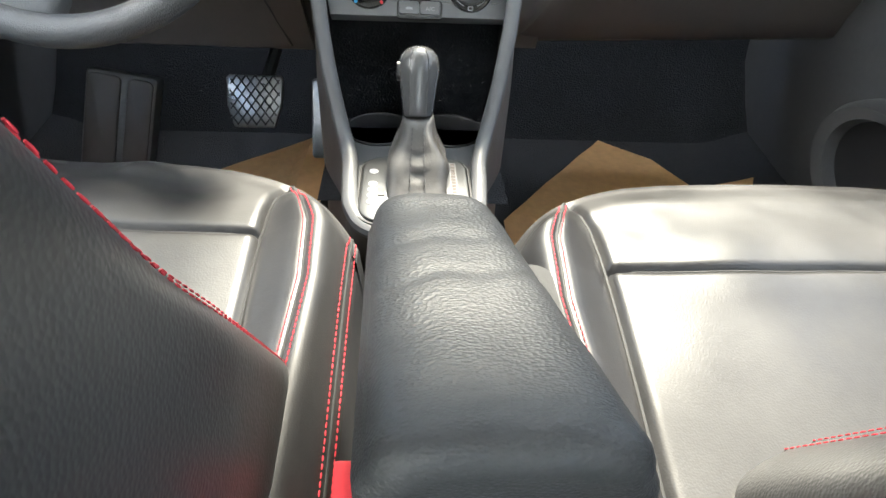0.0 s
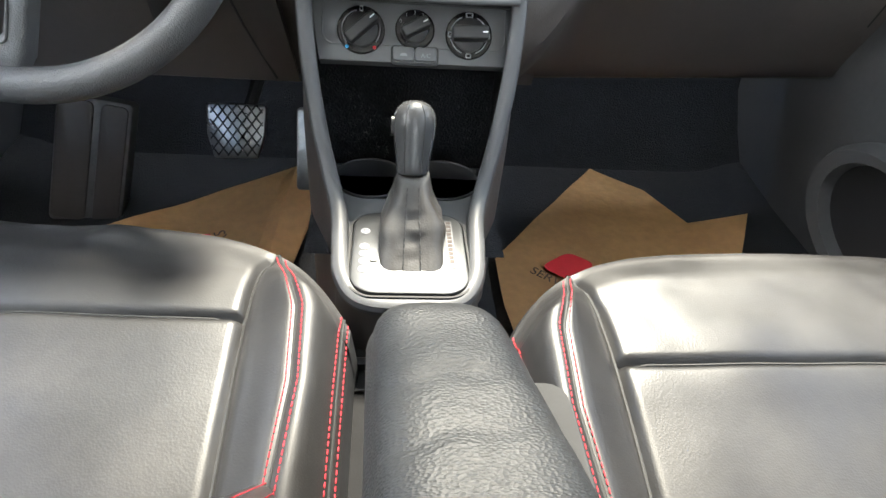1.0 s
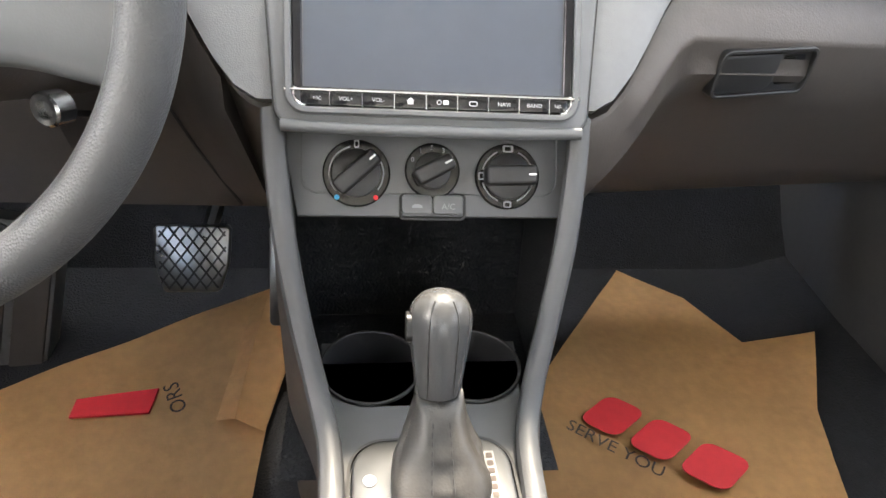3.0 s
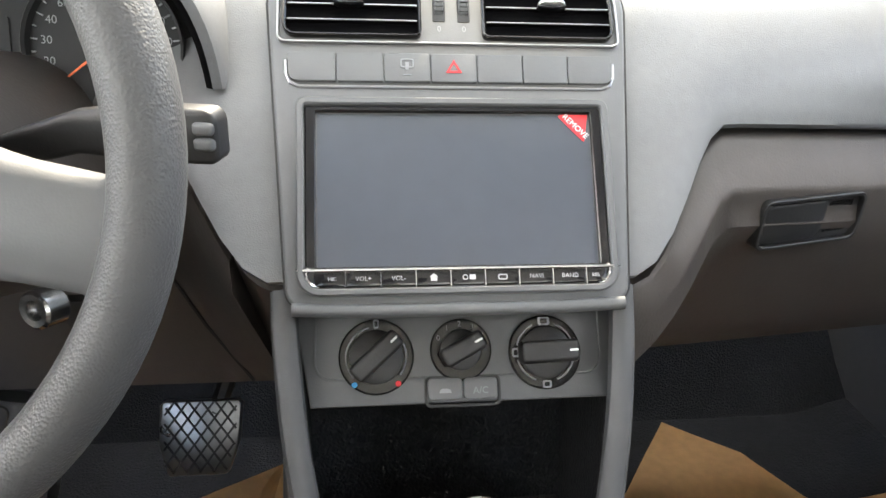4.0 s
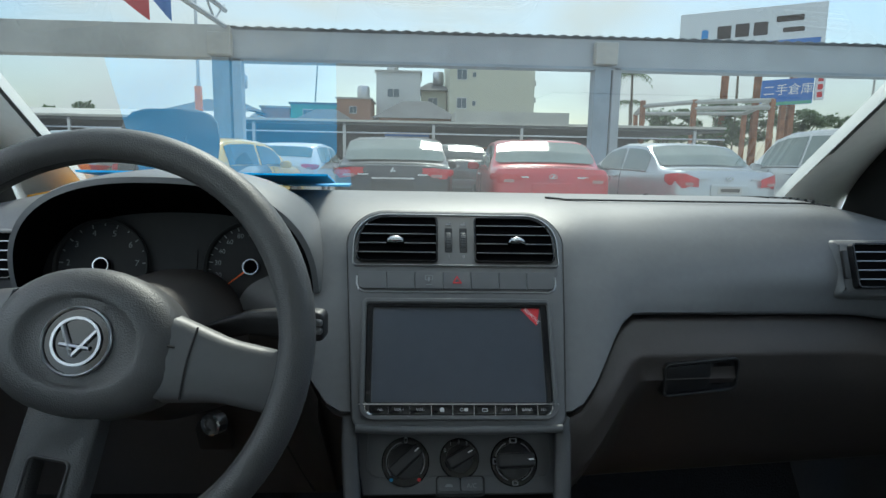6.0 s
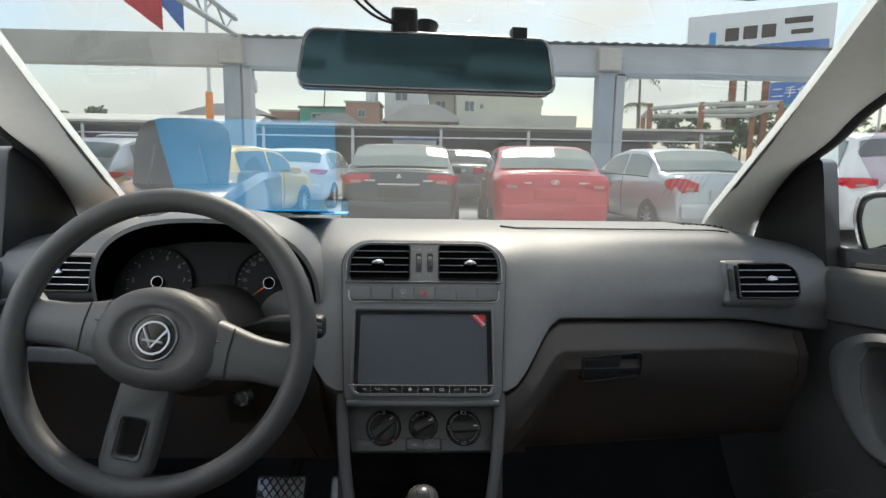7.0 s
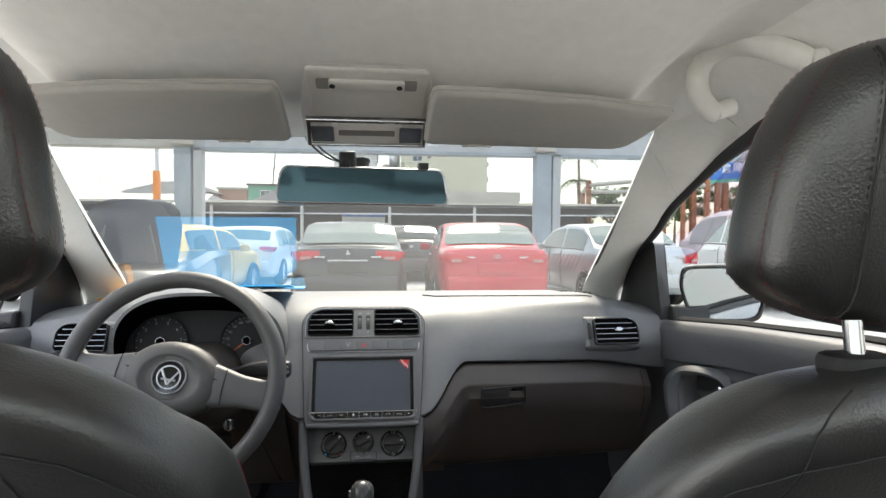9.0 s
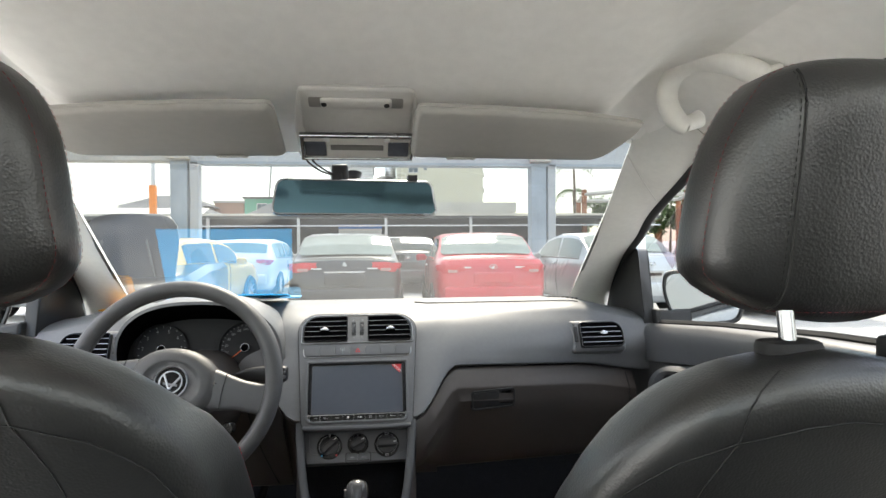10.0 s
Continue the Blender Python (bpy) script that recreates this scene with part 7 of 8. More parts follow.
SEDAN = dict(L=4.55, W=1.77, H=1.45, st=[(0.0, 0.40, 0.66, 0.70, 0.74), (0.04, 0.30, 0.86, 0.92, 0.86), (0.10, 0.26, 0.95, 1.02, 0.92), (0.22, 0.24, 0.95, 1.03, 0.96), (0.50, 0.22, 0.95, 1.04, 0.98), (0.66, 0.20, 0.95, 1.06, 1.0), (0.90, 0.20, 0.95, 1.25, 1.0), (1.22, 0.20, 0.95, 1.415, 1.0), (1.6, 0.20, 0.95, 1.45, 1.0), (2.2, 0.20, 0.95, 1.45, 1.0), (2.65, 0.20, 0.95, 1.38, 1.0), (3.35, 0.20, 0.93, 1.02, 0.99), (3.9, 0.22, 0.84, 0.92, 0.96), (4.35, 0.28, 0.72, 0.78, 0.86), (4.55, 0.40, 0.58, 0.62, 0.72)], rear=(0.70, 1.20), side=(0.98, 2.98), split=1.95)
WAGON = dict(L=4.8, W=1.88, H=1.72, st=[(0.0, 0.42, 0.75, 0.80, 0.90), (0.04, 0.32, 0.98, 1.05, 0.95), (0.08, 0.28, 1.03, 1.35, 0.97), (0.22, 0.25, 1.04, 1.66, 0.99), (0.5, 0.22, 1.04, 1.71, 1.0), (1.5, 0.22, 1.04, 1.73, 1.0), (2.4, 0.22, 1.03, 1.71, 1.0), (2.9, 0.22, 1.02, 1.62, 1.0), (3.75, 0.22, 1.0, 1.08, 0.99), (4.3, 0.26, 0.90, 0.97, 0.95), (4.65, 0.32, 0.74, 0.8, 0.85), (4.8, 0.42, 0.6, 0.66, 0.75)], rear=(0.085, 0.20), side=(0.40, 3.2), split=1.6)
HATCH = dict(L=4.2, W=1.72, H=1.50, st=[(0.0, 0.42, 0.72, 0.76, 0.88), (0.04, 0.32, 0.93, 1.0, 0.94), (0.14, 0.26, 0.98, 1.14, 0.96), (0.45, 0.22, 0.98, 1.40, 0.98), (0.75, 0.20, 0.98, 1.48, 1.0), (1.5, 0.20, 0.97, 1.50, 1.0), (2.2, 0.20, 0.96, 1.46, 1.0), (2.5, 0.20, 0.96, 1.38, 1.0), (3.15, 0.20, 0.95, 1.04, 0.99), (3.7, 0.22, 0.86, 0.94, 0.95), (4.05, 0.28, 0.72, 0.78, 0.86), (4.2, 0.4, 0.6, 0.64, 0.74)], rear=(0.16, 0.46), side=(0.60, 2.72), split=1.75)


def make_car(name, label, spec, paint, place, yaw, glass="glassdark", tail=None, extras=None, wheels=True):
    car = thing(name, label, "car", (0, 0, 0), "parked cars")
    st, W = spec["st"], spec["W"] / 2

    def at(y):
        for a, b in zip(st, st[1:]):
            if y <= b[0]:
                t = (y - a[0]) / (b[0] - a[0])
                return [lerp(p, q, t) for p, q in zip(a, b)]
        return st[-1]

    def tumble(zb, zt):
        return 0.02 + 0.42 * max(0.0, zt - zb - 0.08)

    def half(y):
        _, zl, zb, zt, w = at(y)
        w *= W
        tw = w - tumble(zb, zt) * (0.55 if zt - zb > 0.15 else 1) - 0.06
        return [(0, zl), (w * 0.86, zl), (w * 0.97, zl + 0.10), (w, lerp(zl, zb, 0.45)), (w * 0.995, zb - 0.10), (w * 0.965, zb), (lerp(w * 0.965, tw, 0.55), lerp(zb, zt, 0.5)), (tw, zt - 0.05 * min(1, (zt - zb) / 0.2)), (tw * 0.86, zt - 0.012), (tw * 0.45, zt), (0, zt + 0.004)]
    ys = []
    for a, b in zip(st, st[1:]):
        n = max(1, int((b[0] - a[0]) / 0.16))
        ys += [lerp(a[0], b[0], k / n) for k in range(n)]
    ys.append(st[-1][0])
    bm = B()
    rings = []
    for y in ys:
        h = half(y)
        rings.append([(x, y, z) for x, z in h] + [(-x, y, z) for x, z in h[-2:0:-1]])
    loft(bm, rings, True, True, flip=True)
    body = part("body", bm, paint, car, smooth=50)

    def skin(y, u, side, off):
        """A point on the side glass band: u 0 belt to 1 roof edge."""
        h = half(y)
        a, m, b = Vector(h[5]), Vector(h[6]), Vector(h[7])
        p = a.lerp(m, u * 2) if u < 0.5 else m.lerp(b, u * 2 - 1)
        return Vector((side * (p.x + off), y, p.y + off * 0.3))
    # side windows
    y0, y1 = spec["side"]
    for side in (1, -1):
        for a, b in ((y0, spec["split"] - 0.04), (spec["split"] + 0.04, y1)):
            bm = B()
            rows = []
            n = 8
            for k in range(n + 1):
                y = lerp(a, b, k / n)
                _, zl, zb, zt, w = at(y)
                hi = 0.88 if zt - zb > 0.3 else max(0.12, 0.88 * (zt - zb - 0.06) / 0.3)
                rows.append([skin(y, q, side, 0.006) for q in (0.10, hi * 0.5 + 0.05, hi)])
            loft(bm, rows, False, flip=side < 0)
            part("side_window", bm, glass, car)
        # chrome belt line and door joints
        bm = B()
        tube(bm, [skin(lerp(y0, y1, k / 8), 0.06, side, 0.008) for k in range(9)], 0.010, 5)
        part("belt_trim", bm, "black", car)
        bm = B()
        for y in (spec["split"], y1 - 0.45):
            h = half(y)
            tube(bm, [(side * (h[i][0] + 0.002), y, h[i][1]) for i in (2, 3, 4, 5)], 0.006, 4)
        part("door_joint", bm, "black", car)
        bm = B()
        h = half(spec["split"] - 0.25)
        tube(bm, [(side * (h[4][0] + 0.02), spec["split"] + 0.10, h[4][1] + 0.02), (side * (h[4][0] + 0.025), spec["split"] + 0.30, h[4][1] + 0.02)], 0.016, 6)
        part("door_handle", bm, "alloy", car)
        bm = B()
        hy = y1 - 0.12
        h = half(hy)
        rr = [[(side * (h[5][0] + dx), hy + dy * q, h[5][1] + 0.04 + dz * q) for dy, dz in ((-0.05, -0.06), (0.06, -0.06), (0.06, 0.06), (-0.05, 0.08))] for dx, q in ((0.0, 0.4), (0.06, 0.9), (0.18, 1.0), (0.22, 0.7))]
        loft(bm, rr, True, True, flip=side < 0)
        part("wing_mirror", bm, paint, car, smooth=60, bevel=0.015)
    # rear window and windscreen
    ra, rb = spec["rear"]
    for nm, a, b in (("rear_window", ra, rb), ("windscreen", st[-4][0] - 0.08, [s_[0] for s_ in st if s_[3] > spec["H"] * 0.93][-1] + 0.06)):
        bm = B()
        rows = []
        n = 10
        for k in range(n + 1):
            y = lerp(a, b, k / n)
            h = half(y)
            sgn = -0.010 if nm == "rear_window" else 0.010
            q = 0.96 if 0 < k < n else 0.90
            rows.append([(u * h[7][0] * q, y + sgn, lerp(h[9][1], h[7][1] + 0.02, abs(u) ** 2.5) + 0.008) for u in [j / 6 - 1 for j in range(13)]])
        loft(bm, rows, False, flip=False)
        part(nm, bm, glass, car, smooth=80)
    # tail lamps wrap the corners
    style = tail or (0.30, 0.80, 0.92, 0.02)
    tw, z0, z1, slope = style
    for side in (1, -1):
        bm = B()
        wz = [half(0.05)[3][0], half(0.30)[4][0]]
        rows = []
        for x, y, lo, hi in ((wz[0] - tw, -0.012, z0 + (z1 - z0) * 0.35 + slope, z1 - 0.02 + slope), (wz[0] - tw * 0.5, -0.02, z0 + (z1 - z0) * 0.15, z1 + slope * 0.5), (wz[0] - 0.06, -0.005, z0, z1), (wz[0] - 0.004, 0.06, z0, z1), (wz[1] + 0.012, 0.22, z0 + 0.05, z1 - 0.01), (wz[1] + 0.008, 0.34, z0 + 0.09, z1 - 0.03)):
            rows.append([(side * x, y, lo), (side * (x + 0.012), y - 0.012, lerp(lo, hi, 0.5)), (side * x, y, hi)])
        loft(bm, rows, False, flip=side > 0)
        lamp_ = part("tail_lamp", bm, "tail", car, "red tail lamp", smooth=60)
        bm = B()
        slab(bm, Face((side * (wz[0] - tw * 0.42), -0.026, lerp(z0, z1, 0.30)), (1, 0, 0), (0, 0, 1)), rrect(-tw * 0.22, tw * 0.22, -0.022, 0.022, 0.01, 2), 0, 0.012)
        part("reversing_lamp", bm, "clearlens", lamp_)
    # bumper, plate recess, plain badge bars
    bm = B()
    slab(bm, Face((0, 0.02, 0.50), (1, 0, 0), (0, 0, 1)), rrect(-W * 0.86, W * 0.86, -0.14, 0.10, 0.06, 4), 0.0, 0.07, 0.03)
    part("bumper", bm, paint, car, smooth=50)
    bm = B()
    slab(bm, Face((0, 0.0, 0.74), (1, 0, 0), (0, 0.0, 1)), rrect(-0.30, 0.30, -0.09, 0.08, 0.03, 3), 0.0, 0.022, 0.01)
    pl = part("plate_panel", bm, paint, car, smooth=50)
    bm = B()
    slab(bm, Face((0, -0.022, 0.735), (1, 0, 0), (0, 0, 1)), rrect(-0.19, 0.19, -0.055, 0.055, 0.01, 2), 0.0, 0.008)
    part("plate", bm, "conc" if extras == "plate" else paint, pl)
    if extras == "plate":
        bm = B()
        slab(bm, Face((0, -0.031, 0.735), (1, 0, 0), (0, 0, 1)), rrect(-0.15, 0.15, -0.025, 0.025, 0.004, 2), 0.0, 0.003)
        part("plate_bar", bm, "ink", pl)
    bm = B()
    if extras == "chrome":
        slab(bm, Face((0, -0.02, 0.845), (1, 0, 0), (0, 0, 1)), rrect(-0.30, 0.30, -0.012, 0.012, 0.005, 2), 0.0, 0.02)
        for a in (90, 210, 330):
            slab(bm, Face((0, -0.005, 0.955), (1, 0, 0), (0, 0.1, 1)).turned(0, 0, a), [(0.0, 0.0), (0.022, -0.016), (0.044, 0.0), (0.022, 0.016)], 0.0, 0.03)
        part("badge", bm, "chrome", car)
    else:
        ring(bm, Face((0, -0.012 if spec is not SEDAN else 0.02, spec["st"][2][2] - 0.045), (1, 0, 0), (0, 0.05, 1)), circle(0, 0, 0.062, 24, 0.034 if spec is SEDAN else 0.062), circle(0, 0, 0.050, 24, 0.024 if spec is SEDAN else 0.050), 0, 0.03)
        tube(bm, [(-0.02, -0.02, spec["st"][2][2] - 0.065), (0.02, -0.02, spec["st"][2][2] - 0.025)], 0.008, 5)
        part("badge", bm, "chrome", car)
    for sx_ in (-1, 1):
        bm = B()
        slab(bm, Face((sx_ * 0.42, 0.004, spec["st"][2][2] - 0.055), (1, 0, 0), (0, 0.05, 1)), rrect(-0.075, 0.075, -0.011, 0.011, 0.003, 1), 0, 0.025)
        part("name_bar", bm, "alloy", car)
    if wheels:
        for y in (0.85, spec["L"] - 0.92):
            for side in (1, -1):
                f = Face((side * (W - 0.17), y, 0.31), (0, side, 0), (0, 0, 1))
                bm = B()
                lathe(bm, f, [(0.20, 0.02), (0.29, 0.0), (0.315, 0.03), (0.315, 0.17), (0.29, 0.20), (0.21, 0.20), (0.205, 0.16)], 28)
                wheel = part("wheel", bm, "tyre", car, "black tyre on alloy rim")
                bm = B()
                lathe(bm, f, [(0.208, 0.12), (0.208, 0.188), (0.195, 0.185), (0.185, 0.15), (0.05, 0.16), (0.03, 0.175)], 28)
                rim = part("rim", bm, "black", wheel)
                bm = B()
                for k in range(10):
                    a = 2 * math.pi * k / 10
                    tube(bm, [f(0.03 * math.cos(a), 0.03 * math.sin(a), 0.175), f(0.195 * math.cos(a), 0.195 * math.sin(a), 0.180)], 0.012, 5)
                part("spokes", bm, "alloy", rim)
    car.matrix_basis = pose(place[0], place[1], G, 0, 0, yaw)
    return car


P_black = car_paint("black_car_paint", (0.025, 0.028, 0.032))
P_red = car_paint("red_car_paint", (0.52, 0.02, 0.04))
P_silver = car_paint("silver_car_paint", (0.50, 0.53, 0.55), 0.5)
COMPACT = dict(HATCH, H=1.40, st=[(a, b * 0.93, c * 0.93, d * 0.93, e) for a, b, c, d, e in HATCH["st"]])
P_yellow = car_paint("yellow_car_paint", (0.95, 0.58, 0.03), 0.0)
P_white = car_paint("plain_white_car_paint", (0.66, 0.67, 0.68), 0.0)
P_grey = car_paint("dark_grey_car_paint", (0.10, 0.105, 0.11), 0.3)
make_car("parked_sedan", "black parked sedan with red tail lamps and chrome strip", SEDAN, P_black, (-0.37, 7.95), 0, "glasspale", (0.36, 0.84, 0.98, 0.03), "chrome")
make_car("parked_sedan", "red parked sedan with pale rear window", SEDAN, P_red, (1.89, 7.85), -2, "glasspale", (0.34, 0.80, 0.94, 0.0))
make_car("parked_sedan", "silver parked sedan beside the post, red lamps", SEDAN, P_silver, (4.62, 8.2), 5, "glasspale", (0.28, 0.76, 0.98, -0.06), "plate")
make_car("parked_wagon", "white parked people carrier with large red tail lamps", WAGON, P_white, (7.12, 7.75), -8, "glasspale", (0.40, 0.88, 1.04, 0.0))
make_car("parked_wagon", "black parked sport utility car", WAGON, P_black, (9.9, 7.7), -10, "glassdark")
make_car("parked_hatchback", "yellow parked hatchback seen from behind", COMPACT, P_yellow, (-3.90, 8.7), -10, "glassdark", (0.30, 0.80, 0.96, 0.0))
make_car("parked_hatchback", "white parked hatchback behind the yellow one", COMPACT, P_white, (-3.05, 12.8), -4, "glasspale")
make_car("parked_sedan", "dark grey parked sedan farther back", SEDAN, P_grey, (0.95, 14.0), 0, "glassdark")
make_car("parked_hatchback", "silver parked hatchback beside the raised bonnet", HATCH, P_silver, (-5.9, 9.4), -12, "glasspale")
make_car("parked_wagon", "grey parked car across the yard", WAGON, P_grey, (-7.9, 15.5), 12, "glassdark")
# black car with its bonnet up, facing the windscreen
bc = thing("open_bonnet_car", "black parked car with raised bonnet", "car", (0, 0, 0), "parked cars")
bm = B()
rings = []
for z, w, y in ((0.62, 0.60, 0.0), (0.80, 0.62, 0.05), (1.02, 0.63, 0.12), (1.32, 0.64, 0.22), (1.55, 0.60, 0.30), (1.67, 0.50, 0.34), (1.72, 0.33, 0.36)):
    rings.append([(w * u, y - 0.05 * (1 - u * u), z) for u in [k / 8 - 1 for k in range(17)]] + [(w * u, y + 0.05, z) for u in [1 - k / 8 for k in range(17)]])
loft(bm, rings, True, True)
part("bonnet", bm, P_black, bc, smooth=60)
bm = B()
tube(bm, [(-0.5, -0.03, 0.72), (0.5, -0.03, 0.72)], 0.02, 6)
tube(bm, [(-0.28, -0.02, 1.35), (-0.40, -0.04, 0.80)], 0.015, 6)
tube(bm, [(0.28, -0.02, 1.35), (0.40, -0.04, 0.80)], 0.015, 6)
part("bonnet_frame", bm, P_grey, bc)
bm = B()
rings = [[(w * u, y, z) for u, z in ((-1, 0.2), (1, 0.2), (1.0, zt - 0.1), (0.9, zt), (-0.9, zt), (-1, zt - 0.1))] for y, w, zt in ((-0.9, 0.70, 0.55), (-0.7, 0.82, 0.72), (0.1, 0.86, 0.84), (1.2, 0.87, 0.95), (2.8, 0.86, 0.95), (3.3, 0.7, 0.8))]
loft(bm, rings, True, True)
part("body", bm, P_black, bc, smooth=40)
bc.matrix_basis = pose(-3.30, 7.4, G, 0, 0, 3)

def far_co(p):
    """Sets the canopy out behind the row of cars: a blow-up about the middle of the walk."""
    return Vector((p[0] * 1.6, -0.9 + (p[1] + 0.9) * 1.6, 1.03 + (p[2] - 1.03) * 1.6))


def far_part(name, bm, material, parent, label="", smooth=30, **kw):
    for v in bm.verts:
        v.co = far_co(v.co) if v.co.z > G + 0.01 else Vector((v.co.x * 1.6, -0.9 + (v.co.y + 0.9) * 1.6, G))
    return part(name, bm, material, parent, label, smooth, **kw)


def far_thing(name, label, category, at, group=""):
    q = far_co(at)
    return thing(name, label, category, (q.x, q.y, max(q.z, G) if at[2] > G else G), group)


# canopy frame: posts, long beam with gutter, and the roof over the neighbouring bay
for x, label in ((-2.69, "weathered blue grey"), (2.70, "grey painted"), (7.45, "grey painted")):
    post = far_thing("canopy_post", label + " steel canopy post with a rain pipe", "post", (x, 8.2, G), "canopy posts")
    bm = B()
    box(bm, x - 0.19, x + 0.045, 8.1, 8.35, G, 2.28)
    far_part("post", bm, "postblue", post, bevel=0.012)
    bm = B()
    box(bm, x + 0.075, x + 0.205, 8.12, 8.30, G, 2.28)
    far_part("rain_pipe", bm, "paintsteel", post, bevel=0.02)
    bm = B()
    box(bm, x - 0.22, x + 0.10, 8.0, 8.14, 2.30, 2.60)
    far_part("gutter_box", bm, "conc", post, bevel=0.02)
beam = far_thing("canopy_beam", "white painted canopy beam with corrugated edge", "beam", (0, 8.2, 2.3))
bm = B()
box(bm, -2.62, 12.0, 8.15, 8.40, 2.28, 2.66)
far_part("beam", bm, "paintsteel", beam, bevel=0.01)
bm = B()
box(bm, -2.62, 12.0, 8.12, 8.42, 2.24, 2.28)
far_part("lower_edge", bm, "postblue", beam)
bm = B()
rows = []
for y in (8.08, 8.55):
    rows.append([(-2.62 + 0.0425 * k, y, 2.685 + (0.016 if k % 4 in (1, 2) else 0.0)) for k in range(345)])
loft(bm, rows, False)
far_part("corrugated_edge", bm, "postblue", beam, smooth=0)
bl = far_thing("canopy_side_beam", "concrete side beam under the neighbouring canopy", "beam", (-5, 8.2, 2.3))
bm = B()
box(bm, -12.0, -2.63, 8.15, 8.45, 2.28, 2.72)
far_part("beam", bm, "conc", bl, bevel=0.01)
bm = B()
rows = []
for y in (3.0, 6.2):
    rows.append([(-12.0 + 0.08 * k, y, 3.05 + (0.03 if k % 4 in (1, 2) else 0.0) - 0.1 * (y - 3) / 6) for k in range(117)])
loft(bm, rows, False)
loft(bm, [[Vector(p) + Vector((0, 0, 0.03)) for p in r] for r in rows], False, flip=True)
tagged(far_part("canopy_roof", bm, "darkroof", None, "", 0), "grey corrugated canopy roof over the next bay", "canopy roof")
tr = far_thing("roof_truss", "white painted lattice truss under the canopy roof", "truss", (-2.7, 5.5, 2.8))
bm = B()
tube(bm, [(-2.7, 3.0, 3.0), (-2.7, 8.2, 2.92)], 0.035, 6)
tube(bm, [(-2.7, 3.0, 2.70), (-2.7, 8.2, 2.70)], 0.035, 6)
for k in range(12):
    tube(bm, [(-2.7, 3.0 + 0.43 * k, 2.70 if k % 2 else 2.98), (-2.7, 3.43 + 0.43 * k, 2.98 if k % 2 else 2.70)], 0.015, 5)
far_part("lattice", bm, "paintsteel", tr)
# flags hanging from the canopy
for x, y, z, w, c in ((-3.6, 6.8, 2.86, 0.45, "red"), (-3.2, 6.8, 2.86, 0.3, "signblue")):
    fl_ = far_thing("flag", "small hanging red and blue flag", "flag", (x, y, z), "flags")
    bm = B()
    loft(bm, [[(x + w * u, y + 0.03 * math.sin(6 * u), z - (0.05 + 0.33 * u) * q) for q in (0, 0.5, 1)] for u in [k / 6 for k in range(7)]], False)
    far_part("cloth", bm, c, fl_)


# far buildings
def building(name, label, x0, x1, y0, y1, z1, wall, windows=(), roof=None, z0=G):
    b = thing(name, label, "building", ((x0 + x1) / 2, y0, z0), "far buildings")
    bm = B()
    box(bm, x0, x1, y0, y1, z0, z1)
    part("wall", bm, wall, b)
    for x, z, w, h in windows:
        bm = B()
        slab(bm, Face((x, y0, z), (1, 0, 0), (0, 0, 1)), rrect(-w / 2, w / 2, -h / 2, h / 2, 0.03, 1), 0, 0.06)
        fr_ = part("window", bm, "whitewall", b)
        for s in (-1, 1):
            bm = B()
            slab(bm, Face((x + s * w * 0.235, y0 - 0.06, z), (1, 0, 0), (0, 0, 1)), rrect(-w * 0.21, w * 0.21, -h * 0.42, h * 0.42, 0.02, 1), 0, 0.02)
            part("pane", bm, "window", fr_)
    if roof:
        kind, rh, mat_ = roof
        bm = B()
        ov = 0.6
        if kind == "hip":
            rings = [[(x0 - ov, y0 - ov, z1), (x1 + ov, y0 - ov, z1), (x1 + ov, y1 + ov, z1), (x0 - ov, y1 + ov, z1)], [(lerp(x0, x1, 0.30), lerp(y0, y1, 0.5) - 0.2, z1 + rh), (lerp(x0, x1, 0.70), lerp(y0, y1, 0.5) - 0.2, z1 + rh), (lerp(x0, x1, 0.70), lerp(y0, y1, 0.5) + 0.2, z1 + rh), (lerp(x0, x1, 0.30), lerp(y0, y1, 0.5) + 0.2, z1 + rh)]]
            loft(bm, rings, True, True)
        else:
            box(bm, x0 - 0.15, x1 + 0.15, y0 - 0.15, y1 + 0.15, z1, z1 + rh)
        part("roof", bm, mat_, b, smooth=0)
    return b


def tank(x, y, z, parent):
    bm = B()
    lathe(bm, Face((x, y, z), (1, 0, 0), (0, 1, 0)), [(0.55, 0), (0.6, 0.1), (0.6, 1.1), (0.5, 1.3), (0.2, 1.4)], 16)
    part("water_tank", bm, "alloy", parent, "steel roof water tank")


b1 = building("apartment_house", "pale cream apartment house with few windows", 3.1, 11.4, 60, 72, 11.2, "beigewall", [(4.3, 5.9, 1.0, 1.1), (4.3, 8.6, 1.0, 1.1), (4.3, 11.0 - 0.6, 1.2, 0.9), (6.0, 10.6, 1.0, 0.7), (8.3, 10.6, 1.0, 0.7), (10.2, 10.6, 1.0, 0.7), (5.5, 5.9, 0.35, 0.5), (5.5, 8.6, 0.35, 0.5)], ("flat", 0.25, "whitewall"))
bm = B()
for z in (4.6, 6.2, 7.8, 9.4):
    box(bm, 11.42, 11.75, 61, 61.6, z, z + 0.5)
part("air_conditioners", bm, "conc", b1)
b2 = building("apartment_house", "white rendered house with water tanks on the roof", -4.1, 0.3, 62, 70, 8.9, "whitewall", [(-2.4, 6.9, 1.3, 0.9), (-2.4, 4.8, 1.3, 0.9), (-0.7, 5.5, 0.9, 1.2), (0.0 - 0.1, 5.5, 0.5, 1.2)], ("flat", 0.2, "conc"))
tank(-2.6, 65, 9.1, b2)
